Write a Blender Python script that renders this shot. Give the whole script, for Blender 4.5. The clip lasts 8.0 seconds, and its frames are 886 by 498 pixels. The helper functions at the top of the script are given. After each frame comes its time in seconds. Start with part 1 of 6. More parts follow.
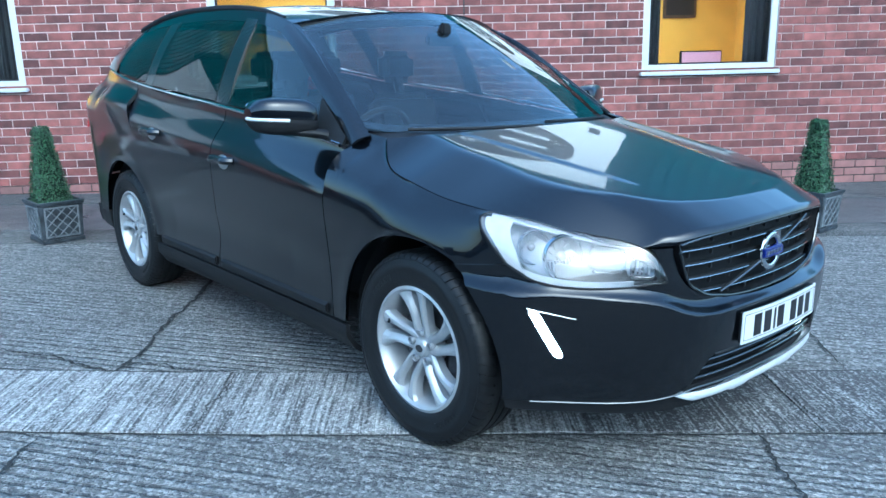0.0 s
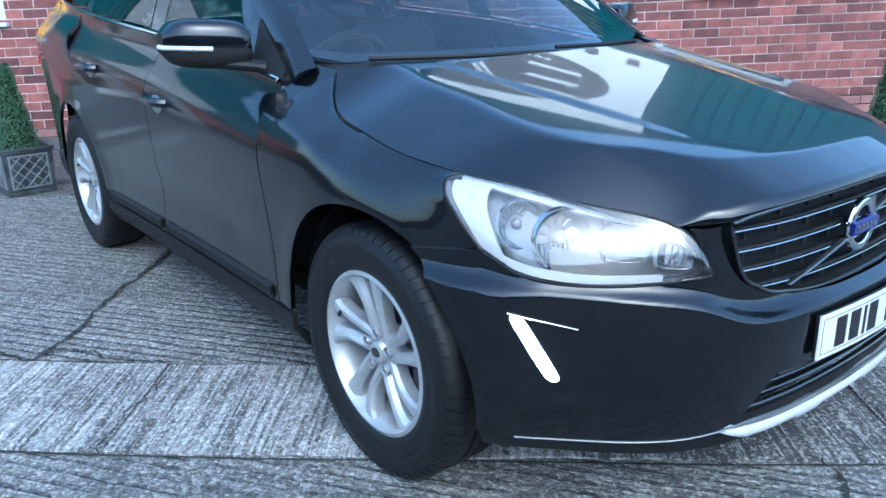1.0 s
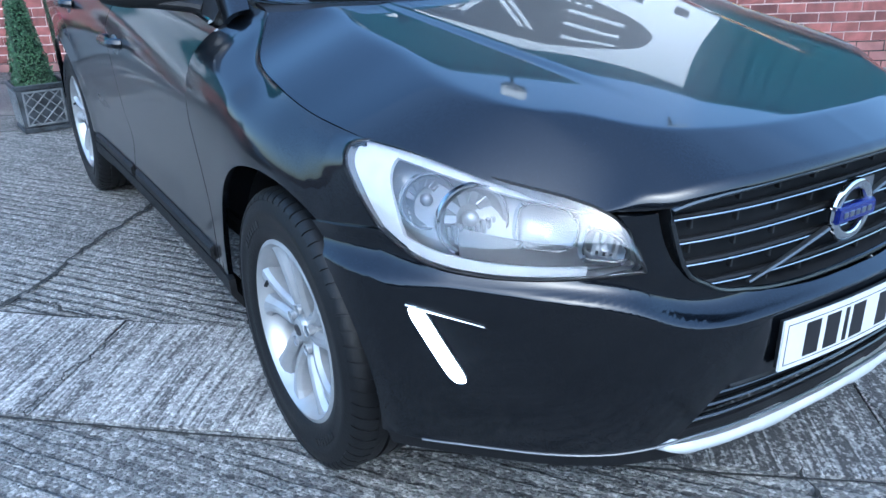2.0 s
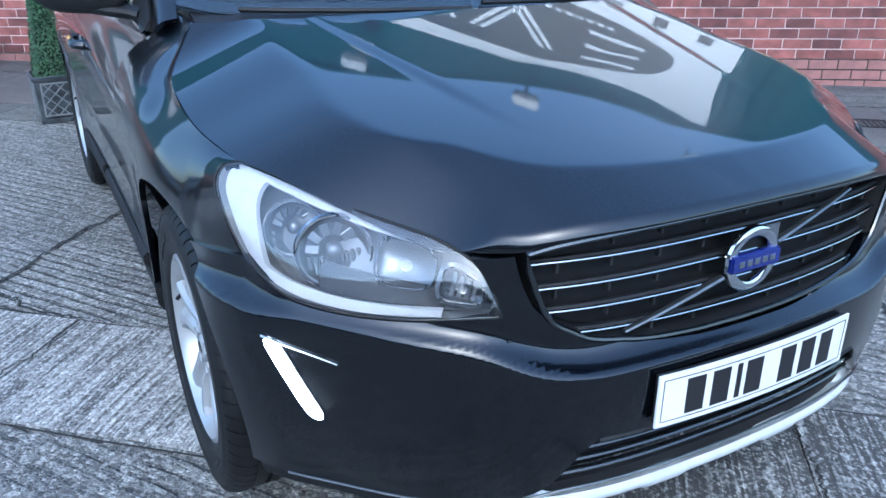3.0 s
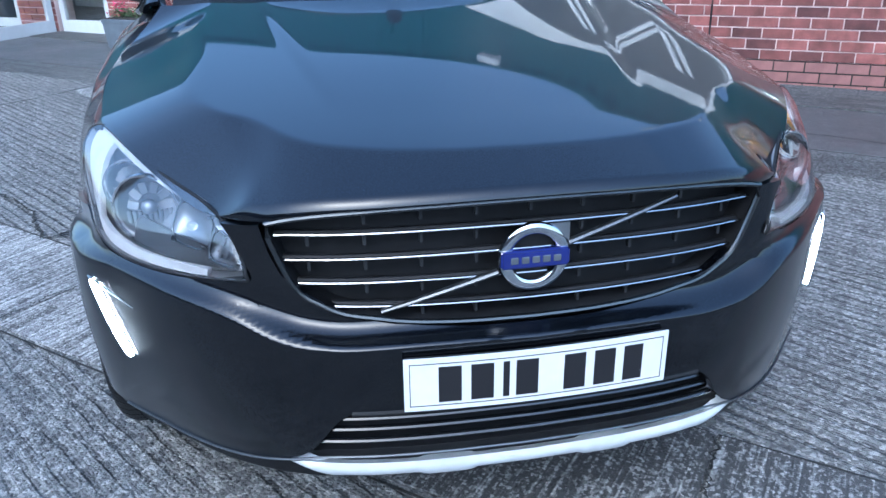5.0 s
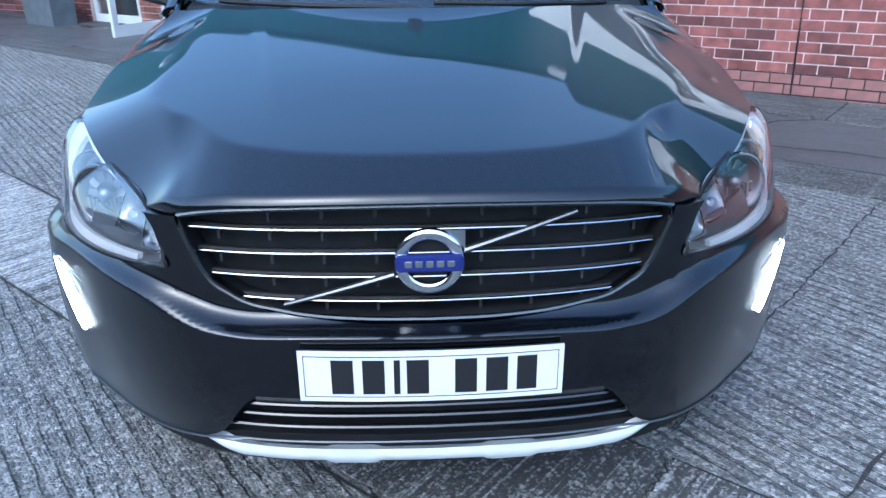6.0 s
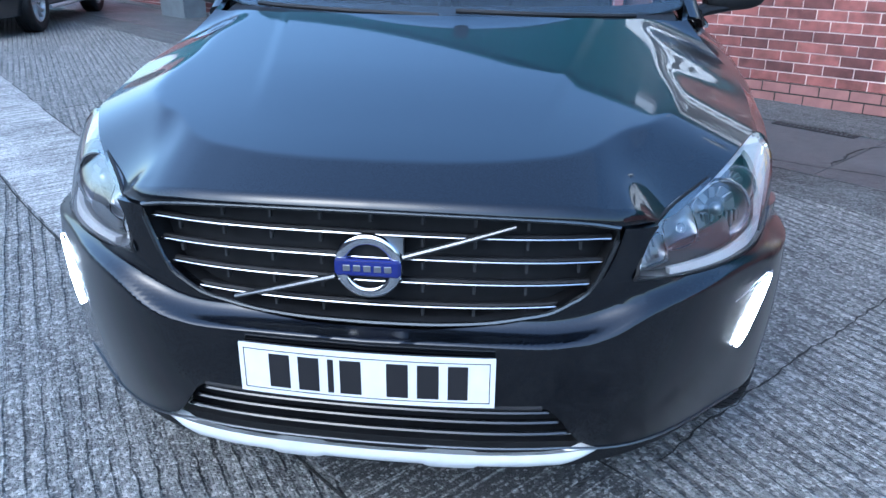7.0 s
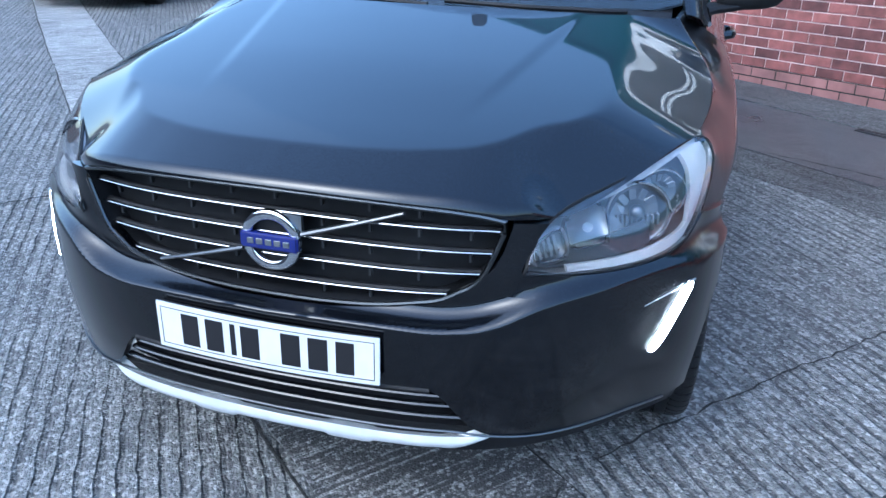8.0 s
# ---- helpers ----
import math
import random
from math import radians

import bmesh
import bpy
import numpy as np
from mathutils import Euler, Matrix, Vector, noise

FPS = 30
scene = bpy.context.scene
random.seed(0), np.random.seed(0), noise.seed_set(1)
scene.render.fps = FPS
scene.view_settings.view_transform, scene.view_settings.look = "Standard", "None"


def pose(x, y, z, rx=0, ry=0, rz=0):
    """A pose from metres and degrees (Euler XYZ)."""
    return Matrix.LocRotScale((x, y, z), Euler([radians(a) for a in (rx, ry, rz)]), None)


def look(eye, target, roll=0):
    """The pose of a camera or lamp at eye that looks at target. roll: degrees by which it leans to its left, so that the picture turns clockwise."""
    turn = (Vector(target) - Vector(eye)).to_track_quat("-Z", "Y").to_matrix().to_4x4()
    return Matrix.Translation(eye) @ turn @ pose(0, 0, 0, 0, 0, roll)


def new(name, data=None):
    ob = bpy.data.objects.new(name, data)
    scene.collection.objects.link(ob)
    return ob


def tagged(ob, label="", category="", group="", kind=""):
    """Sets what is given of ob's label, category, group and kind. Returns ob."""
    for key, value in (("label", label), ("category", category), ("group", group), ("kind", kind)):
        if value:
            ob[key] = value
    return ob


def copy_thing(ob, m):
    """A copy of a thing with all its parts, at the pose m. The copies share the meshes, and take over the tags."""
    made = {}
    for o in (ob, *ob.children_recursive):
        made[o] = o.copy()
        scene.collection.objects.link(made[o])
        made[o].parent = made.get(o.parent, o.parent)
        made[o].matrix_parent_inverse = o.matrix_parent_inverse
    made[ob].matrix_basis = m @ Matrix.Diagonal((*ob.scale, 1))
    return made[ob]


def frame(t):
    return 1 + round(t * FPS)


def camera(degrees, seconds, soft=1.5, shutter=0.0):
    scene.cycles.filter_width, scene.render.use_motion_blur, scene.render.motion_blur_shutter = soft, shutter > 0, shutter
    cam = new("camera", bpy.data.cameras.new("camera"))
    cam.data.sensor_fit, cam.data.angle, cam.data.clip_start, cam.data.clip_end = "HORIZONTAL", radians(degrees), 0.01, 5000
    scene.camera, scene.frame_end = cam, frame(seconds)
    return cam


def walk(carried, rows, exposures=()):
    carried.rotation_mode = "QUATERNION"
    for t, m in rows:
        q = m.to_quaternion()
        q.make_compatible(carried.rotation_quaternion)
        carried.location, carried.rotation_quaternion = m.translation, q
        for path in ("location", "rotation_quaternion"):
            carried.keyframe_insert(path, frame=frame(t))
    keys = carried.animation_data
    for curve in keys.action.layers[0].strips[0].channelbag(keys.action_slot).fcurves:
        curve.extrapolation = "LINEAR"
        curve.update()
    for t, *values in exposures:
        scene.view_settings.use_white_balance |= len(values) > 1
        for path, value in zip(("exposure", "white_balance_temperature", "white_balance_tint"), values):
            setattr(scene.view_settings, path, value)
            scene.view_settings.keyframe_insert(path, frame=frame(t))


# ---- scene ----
cam = camera(58.9, 8.0)
PATH = [
    (0, (-2.603, -1.184, 1.401), (-1.327, 0.28, 0.921), -0.3),
    (0.5, (-2.276, -0.913, 1.372), (-1.044, 0.564, 0.82), -0.8),
    (1, (-1.954, -0.763, 1.309), (-0.789, 0.736, 0.679), -1.3),
    (1.2, (-1.847, -0.726, 1.314), (-0.708, 0.778, 0.649), -1.4),
    (2.3, (-1.422, -0.768, 1.302), (-0.462, 0.8, 0.515), -0.8),
    (2.5, (-1.349, -0.773, 1.306), (-0.396, 0.802, 0.523), -0.3),
    (3, (-1.179, -0.868, 1.338), (-0.302, 0.752, 0.56), 0.0),
    (3.5, (-1.02, -1.07, 1.348), (-0.234, 0.602, 0.583), 0.4),
    (4, (-0.86, -1.146, 1.336), (-0.201, 0.578, 0.567), 0.1),
    (4.5, (-0.639, -1.17, 1.309), (-0.132, 0.601, 0.53), -0.4),
    (5, (-0.424, -1.215, 1.322), (-0.069, 0.59, 0.538), -0.7),
    (5.2, (-0.339, -1.256, 1.347), (-0.035, 0.556, 0.556), -0.8),
    (6.5, (0.131, -1.325, 1.334), (0.06, 0.525, 0.575), 0.2),
    (7, (0.31, -1.32, 1.357), (0.094, 0.516, 0.592), 0.6),
    (7.5, (0.57, -1.352, 1.383), (0.214, 0.455, 0.602), 1.1),
    (8, (0.747, -1.287, 1.386), (0.258, 0.477, 0.582), 1.7),
]
walk(cam, [(t, look(eye, target, roll)) for t, eye, target, roll in PATH], [(0.0, 2.1, 4650, -8), (1.0, 2.15, 4800, -2), (2.5, 2.15, 4900, 2), (4.0, 2.02, 4940, 4), (8.0, 2.1, 4920, 4)])


# ---- light ----
world = bpy.data.worlds.new("sky")
scene.world = world
world.use_nodes = True
wn = world.node_tree
sky = wn.nodes.new("ShaderNodeTexSky")
sky.sky_type, sky.sun_disc = "NISHITA", False
SUN_ELEV, SUN_ROT = 45.0, 208.0
sky.sun_elevation, sky.sun_rotation = radians(SUN_ELEV), radians(SUN_ROT)
sky.air_density, sky.dust_density = 1.2, 3.2
wn.links.new(sky.outputs[0], wn.nodes["Background"].inputs[0])
wn.nodes["Background"].inputs[1].default_value = 0.12
sun = new("sun", bpy.data.lights.new("sun", "SUN"))
sun.data.energy, sun.data.angle, sun.data.color = 0.08, radians(170), (1.0, 0.97, 0.94)
a, e = radians(SUN_ROT), radians(SUN_ELEV)
sun_from = Vector((math.sin(a) * math.cos(e), math.cos(a) * math.cos(e), math.sin(e)))
sun.matrix_world = look(sun_from * 30, (0, 0, 0))


# ---- materials ----
def sock(n, name, value):
    n.inputs[name].default_value = value


def mat(name, color, rough=0.5, metal=0.0, vary=0.0, scale=8.0, bump=0.0, bump_scale=60.0, coat=0.0, spec=0.5, stretch=(1, 1, 1), dirt=0.0, dirt_color=(0.05, 0.05, 0.05)):
    """A principled material; vary: large patches, bump: fine relief, dirt: broad stains."""
    m = bpy.data.materials.new(name)
    m.use_nodes = True
    t = m.node_tree
    b = t.nodes["Principled BSDF"]
    sock(b, "Base Color", (*color, 1))
    sock(b, "Roughness", rough)
    sock(b, "Metallic", metal)
    sock(b, "Coat Weight", coat)
    sock(b, "Coat Roughness", 0.02)
    sock(b, "Specular IOR Level", spec)
    co = t.nodes.new("ShaderNodeTexCoord")
    mp = t.nodes.new("ShaderNodeMapping")
    sock(mp, "Scale", stretch)
    t.links.new(co.outputs["Object"], mp.inputs[0])
    last = None
    if vary:
        n1 = t.nodes.new("ShaderNodeTexNoise")
        sock(n1, "Scale", scale)
        sock(n1, "Detail", 6.0)
        t.links.new(mp.outputs[0], n1.inputs["Vector"])
        ramp = t.nodes.new("ShaderNodeValToRGB")
        lo = [max(0, c * (1 - vary)) for c in color]
        hi = [min(1, c * (1 + vary)) for c in color]
        ramp.color_ramp.elements[0].color, ramp.color_ramp.elements[1].color = (*lo, 1), (*hi, 1)
        ramp.color_ramp.elements[0].position, ramp.color_ramp.elements[1].position = 0.3, 0.7
        t.links.new(n1.outputs["Fac"], ramp.inputs[0])
        last = ramp.outputs[0]
        mul = t.nodes.new("ShaderNodeMath")
        mul.operation = "MULTIPLY_ADD"
        mul.inputs[1].default_value, mul.inputs[2].default_value = 0.25 * vary, rough - 0.12 * vary
        t.links.new(n1.outputs["Fac"], mul.inputs[0])
        t.links.new(mul.outputs[0], b.inputs["Roughness"])
    if dirt:
        n2 = t.nodes.new("ShaderNodeTexNoise")
        sock(n2, "Scale", scale * 0.13)
        sock(n2, "Detail", 8.0)
        t.links.new(co.outputs["Object"], n2.inputs["Vector"])
        r2 = t.nodes.new("ShaderNodeMapRange")
        r2.inputs[1].default_value, r2.inputs[2].default_value, r2.inputs[4].default_value = 0.45, 0.7, dirt
        t.links.new(n2.outputs["Fac"], r2.inputs[0])
        mx = t.nodes.new("ShaderNodeMixRGB")
        mx.inputs[1].default_value, mx.inputs[2].default_value = (*color, 1), (*dirt_color, 1)
        t.links.new(r2.outputs[0], mx.inputs[0])
        if last:
            t.links.new(last, mx.inputs[1])
        last = mx.outputs[0]
    if last:
        t.links.new(last, b.inputs["Base Color"])
    if bump:
        n3 = t.nodes.new("ShaderNodeTexNoise")
        sock(n3, "Scale", bump_scale)
        sock(n3, "Detail", 4.0)
        t.links.new(mp.outputs[0], n3.inputs["Vector"])
        bp = t.nodes.new("ShaderNodeBump")
        sock(bp, "Strength", bump)
        sock(bp, "Distance", 0.01)
        t.links.new(n3.outputs["Fac"], bp.inputs["Height"])
        t.links.new(bp.outputs[0], b.inputs["Normal"])
    return m


def glass_mat(name, tint, rough=0.0):
    m = bpy.data.materials.new(name)
    m.use_nodes = True
    b = m.node_tree.nodes["Principled BSDF"]
    sock(b, "Base Color", (*tint, 1))
    sock(b, "Transmission Weight", 1.0)
    sock(b, "Roughness", rough)
    sock(b, "IOR", 1.5)
    return m


def glow_mat(name, color, strength):
    m = bpy.data.materials.new(name)
    m.use_nodes = True
    b = m.node_tree.nodes["Principled BSDF"]
    sock(b, "Base Color", (*color, 1))
    sock(b, "Emission Color", (*color, 1))
    sock(b, "Emission Strength", strength)
    return m


def paint_mat():
    m = mat("car_paint", (0.02, 0.025, 0.034), 0.3, 0.9, coat=1.0)
    sock(m.node_tree.nodes["Principled BSDF"], "Coat IOR", 1.5)
    sock(m.node_tree.nodes["Principled BSDF"], "Coat Roughness", 0.022)
    sock(m.node_tree.nodes["Principled BSDF"], "Specular IOR Level", 0.1)
    t = m.node_tree
    b = t.nodes["Principled BSDF"]
    co = t.nodes.new("ShaderNodeTexCoord")
    v = t.nodes.new("ShaderNodeTexVoronoi")
    sock(v, "Scale", 900.0)
    t.links.new(co.outputs["Object"], v.inputs["Vector"])
    mx = t.nodes.new("ShaderNodeMixRGB")
    mx.inputs[1].default_value, mx.inputs[2].default_value = (0.0035, 0.0046, 0.0072, 1), (0.0105, 0.0135, 0.0195, 1)
    t.links.new(v.outputs["Color"], mx.inputs[0])
    t.links.new(mx.outputs[0], b.inputs["Base Color"])
    return m


PAINT = paint_mat()
BUMPER_PAINT = paint_mat()
sock(BUMPER_PAINT.node_tree.nodes["Principled BSDF"], "Coat Roughness", 0.11)
DOOR_PAINT = paint_mat()
sock(DOOR_PAINT.node_tree.nodes["Principled BSDF"], "Coat Roughness", 0.055)
BLACK_PLASTIC = mat("black_plastic", (0.007, 0.0075, 0.009), 0.6, bump=0.15, bump_scale=400, vary=0.3, scale=30, spec=0.3)
GLOSS_BLACK = mat("gloss_black", (0.008, 0.009, 0.011), 0.15, coat=0.6)
RUBBER = mat("tyre_rubber", (0.005, 0.0055, 0.0065), 0.5, vary=0.35, scale=18, bump=0.12, bump_scale=150)
sock(RUBBER.node_tree.nodes["Principled BSDF"], "Specular IOR Level", 0.3)
CHROME = mat("chrome", (0.6, 0.62, 0.65), 0.09, 1.0)
BAR_CHROME = mat("bar_chrome", (0.34, 0.355, 0.375), 0.16, 1.0, vary=0.06, scale=50)
SATIN_CHROME = mat("satin_chrome", (0.4, 0.42, 0.44), 0.28, 1.0, vary=0.08, scale=40)
TRIM_GREY = mat("trim_grey", (0.12, 0.126, 0.135), 0.3, 0.85, vary=0.1, scale=30)
DARK_CHROME = mat("dark_chrome", (0.1, 0.105, 0.11), 0.25, 1.0)
FIN_GREY = mat("fin_grey", (0.018, 0.019, 0.021), 0.45, vary=0.2, scale=40)
SILVER = mat("silver_paint", (0.55, 0.575, 0.59), 0.33, 0.15, vary=0.08, scale=20, coat=0.5)
ALLOY = mat("alloy", (0.36, 0.375, 0.39), 0.36, 0.45, vary=0.1, scale=16, coat=0.6)
DARK_METAL = mat("dark_metal", (0.06, 0.06, 0.065), 0.5, 0.8, vary=0.4, scale=25)
PLATE_WHITE = mat("plate_white", (0.62, 0.64, 0.65), 0.3, vary=0.04, scale=30, coat=0.4)
INK = mat("plate_ink", (0.012, 0.012, 0.014), 0.35)
BLUE = mat("badge_blue", (0.012, 0.02, 0.16), 0.25, 0.3, coat=0.8)
LAMP_SILVER = mat("lamp_reflector", (0.22, 0.231, 0.247), 0.4, 1.0)
LAMP_BLADE = mat("lamp_blade", (0.48, 0.495, 0.51), 0.4, vary=0.06, scale=40)
LAMP_DARK = mat("lamp_bezel", (0.02, 0.021, 0.024), 0.3, vary=0.2, scale=30)
LAMP_GREY = mat("lamp_housing", (0.19, 0.198, 0.21), 0.3, 0.2, vary=0.06, scale=30)
SEAT = mat("seat_leather", (0.02, 0.02, 0.022), 0.5, bump=0.2, bump_scale=220, vary=0.25, scale=14)
DASH = mat("dash", (0.03, 0.032, 0.035), 0.6, bump=0.2, bump_scale=260, vary=0.2, scale=14)
CLEAR = glass_mat("clear_lens", (0.97, 0.98, 1.0))
SCREEN_GLASS = glass_mat("screen_glass", (0.55, 0.62, 0.64))
DARK_GLASS = glass_mat("tinted_glass", (0.22, 0.27, 0.27))
SIDE_GLASS = glass_mat("side_glass", (0.34, 0.4, 0.4))
DRL = glow_mat("running_light", (1.0, 0.96, 0.9), 22.0)


def spl(x, xs, ys):
    """A smooth curve without overshoot through (xs, ys); ys may hold points."""
    xs, ys = np.asarray(xs, float), np.asarray(ys, float)
    flat = ys.ndim == 1
    if flat:
        ys = ys[:, None]
    h = np.diff(xs)[:, None]
    d = np.diff(ys, axis=0) / h
    m = np.zeros_like(ys)
    m[0], m[-1] = d[0], d[-1]
    if len(xs) > 2:
        a, b = d[:-1], d[1:]
        w = h[1:] / (h[1:] + h[:-1])
        m[1:-1] = np.where(a * b > 0, w * a + (1 - w) * b, 0.0) if flat else w * a + (1 - w) * b
        if flat:
            lim = 3 * np.minimum(abs(a), abs(b))
            m[1:-1] = np.sign(m[1:-1]) * np.minimum(abs(m[1:-1]), lim)
    x = np.clip(np.asarray(x, float), xs[0], xs[-1])
    i = np.clip(np.searchsorted(xs, x, side="right") - 1, 0, len(xs) - 2)
    s = ((x - xs[i]) / (xs[i + 1] - xs[i]))[..., None]
    hh = h[i]
    out = ys[i] * (2 * s**3 - 3 * s**2 + 1) + hh * m[i] * (s**3 - 2 * s**2 + s) + ys[i + 1] * (-2 * s**3 + 3 * s**2) + hh * m[i + 1] * (s**3 - s**2)
    return out[..., 0] if flat else out


def cspl(x, xs, ys):
    """A natural cubic spline, smooth to the second order; runs on straight past its ends."""
    xs, ys = np.asarray(xs, float), np.asarray(ys, float)
    flat = ys.ndim == 1
    if flat:
        ys = ys[:, None]
    n, h = len(xs), np.diff(xs)
    A, B = np.eye(n), np.zeros_like(ys)
    for i in range(1, n - 1):
        A[i, i - 1 : i + 2] = h[i - 1], 2 * (h[i - 1] + h[i]), h[i]
        B[i] = 6 * ((ys[i + 1] - ys[i]) / h[i] - (ys[i] - ys[i - 1]) / h[i - 1])
    M = np.linalg.solve(A, B)
    x = np.asarray(x, float)
    xc = np.clip(x, xs[0], xs[-1])
    i = np.clip(np.searchsorted(xs, xc, side="right") - 1, 0, n - 2)
    hh = h[i][..., None]
    a, b = (xs[i + 1] - xc)[..., None] / hh, (xc - xs[i])[..., None] / hh
    out = a * ys[i] + b * ys[i + 1] + ((a**3 - a) * M[i] + (b**3 - b) * M[i + 1]) * hh**2 / 6
    d0 = (ys[1] - ys[0]) / h[0] - h[0] * M[1] / 6
    d1 = (ys[-1] - ys[-2]) / h[-1] + h[-1] * M[-2] / 6
    out = out + np.minimum(x - xs[0], 0)[..., None] * d0 + np.maximum(x - xs[-1], 0)[..., None] * d1
    return out[..., 0] if flat else out


def soft_min(a, b, k):
    """The lower of two surfaces, with a rounded edge between them."""
    m = np.minimum(a, b)
    return m - np.log(np.exp(-k * (a - m)) + np.exp(-k * (b - m))) / k


def curve(points, n):
    """n points along a smooth curve through the given ones, by length."""
    p = np.asarray(points, float)
    k = np.r_[0, np.cumsum(np.linalg.norm(np.diff(p, axis=0), axis=1))]
    return cspl(np.linspace(0, k[-1], n), k, p)


# ---- mesh tools ----
def link_mesh(name, bm, material, parent=None, label="", smooth=True, sharp=None):
    me = bpy.data.meshes.new(name)
    bm.normal_update()
    bm.to_mesh(me)
    bm.free()
    for p in me.polygons:
        p.use_smooth = smooth
    if smooth and sharp:
        me.set_sharp_from_angle(angle=radians(sharp))
    for m in material if isinstance(material, (list, tuple)) else [material]:
        me.materials.append(m)
    ob = new(name, me)
    if parent:
        ob.parent = parent
    if label:
        tagged(ob, label)
    return ob


def part(name, bm, material, parent, label="", smooth=True, sharp=35):
    return link_mesh(name, bm, material, parent, label, smooth, sharp)


def empty(name, label, category, group="", kind="", m=None):
    ob = new(name)
    ob.empty_display_size = 0.1
    if m is not None:
        ob.matrix_basis = m
    return tagged(ob, label, category, group, kind)


def add_grid(bm, P, flip=False, mat_index=0):
    n, m = P.shape[:2]
    v = [[bm.verts.new(P[i, j]) for j in range(m)] for i in range(n)]
    for i in range(n - 1):
        for j in range(m - 1):
            q = (v[i][j], v[i + 1][j], v[i + 1][j + 1], v[i][j + 1])
            try:
                f = bm.faces.new(q[::-1] if flip else q)
                f.material_index = mat_index
            except ValueError:
                pass
    return v


def grid_normals(P):
    du, dv = np.gradient(P, axis=0), np.gradient(P, axis=1)
    n = np.cross(du, dv)
    return n / (np.linalg.norm(n, axis=2, keepdims=True) + 1e-9)


CORE = np.array((0.0, 2.3, 0.7))


def outward(P, core=CORE):
    """The grid turned so that its faces look away from core."""
    n = grid_normals(P)
    away = P - core
    return P if (n * away).sum() > 0 else P[::-1]


def shrink(P, gap):
    """Draws the rim of a grid in by gap metres."""
    P = P.copy()
    for _ in range(2):
        for a, b, axis in ((0, 1, 0), (-1, -2, 0), (0, 1, 1), (-1, -2, 1)):
            E, I = (P[a], P[b]) if axis == 0 else (P[:, a], P[:, b])
            d = I - E
            l = np.linalg.norm(d, axis=1, keepdims=True) + 1e-9
            E += d / l * np.minimum(gap / 2, l * 0.45)
    return P


def panel_bm(P, gap=0.002, depth=0.014, core=CORE, bm=None, closed=False):
    """A skin with turned-in rims; closed: with a back, for glass."""
    bm = bm or bmesh.new()
    P = outward(shrink(P, gap) if gap else P, core)
    N = grid_normals(P)
    # two rim rings give a rounded edge
    v = add_grid(bm, P)
    ring = lambda g: [g[i][0] for i in range(len(g))] + [g[-1][j] for j in range(1, len(g[0]))] + [g[i][-1] for i in range(len(g) - 2, -1, -1)] + [g[0][j] for j in range(len(g[0]) - 2, 0, -1)]
    if closed:
        w = add_grid(bm, P - N * depth, flip=True)
        a, b = ring(v), ring(w)
    elif depth:
        a = ring(v)
        nn = np.array([N[i, j] for i, j in ring([[(i, j) for j in range(P.shape[1])] for i in range(P.shape[0])])])
        pp = np.array([x.co for x in a])
        b = [bm.verts.new(p - n * depth) for p, n in zip(pp, nn)]
    else:
        return bm
    for k in range(len(a)):
        l = (k + 1) % len(a)
        try:
            bm.faces.new((a[l], a[k], b[k], b[l]))
        except ValueError:
            pass
    return bm


def tube_bm(pts, r, n=8, bm=None, caps=True, flat=1.0, closed=False, up=(0, 0, 1)):
    """A rod of radius r (a number or a list) along pts; flat squashes it along up."""
    bm = bm or bmesh.new()
    pts = np.asarray(pts, float)
    rs = np.broadcast_to(np.asarray(r, float), len(pts))
    if closed:
        d = np.roll(pts, -1, 0) - np.roll(pts, 1, 0)
    else:
        d = np.gradient(pts, axis=0)
    rings = []
    for p, t, rr in zip(pts, d, rs):
        t = t / (np.linalg.norm(t) + 1e-9)
        s = np.cross(t, up)
        if np.linalg.norm(s) < 1e-3:
            s = np.cross(t, (1, 0, 0))
        s /= np.linalg.norm(s)
        u = np.cross(s, t)
        rings.append([bm.verts.new(p + rr * (math.cos(a) * s + flat * math.sin(a) * u)) for a in np.linspace(0, 2 * math.pi, n, endpoint=False)])
    last = len(rings) if closed else len(rings) - 1
    for i in range(last):
        A, B = rings[i], rings[(i + 1) % len(rings)]
        for k in range(n):
            bm.faces.new((A[k], A[(k + 1) % n], B[(k + 1) % n], B[k]))
    if caps and not closed:
        bm.faces.new(rings[0][::-1])
        bm.faces.new(rings[-1])
    bmesh.ops.recalc_face_normals(bm, faces=bm.faces)
    return bm


def box_bm(x0, x1, y0, y1, z0, z1, bevel=0.0, bm=None, m=None, seg=2):
    own = bmesh.new()
    bmesh.ops.create_cube(own, size=1.0)
    bmesh.ops.scale(own, vec=(abs(x1 - x0), abs(y1 - y0), abs(z1 - z0)), verts=own.verts)
    if bevel:
        bmesh.ops.bevel(own, geom=own.edges[:], offset=bevel, segments=seg, affect="EDGES")
    bmesh.ops.translate(own, vec=((x0 + x1) / 2, (y0 + y1) / 2, (z0 + z1) / 2), verts=own.verts)
    if m is not None:
        own.transform(m)
    if bm is None:
        return own
    tmp = bpy.data.meshes.new("tmp")
    own.to_mesh(tmp)
    own.free()
    bm.from_mesh(tmp)
    bpy.data.meshes.remove(tmp)
    return bm


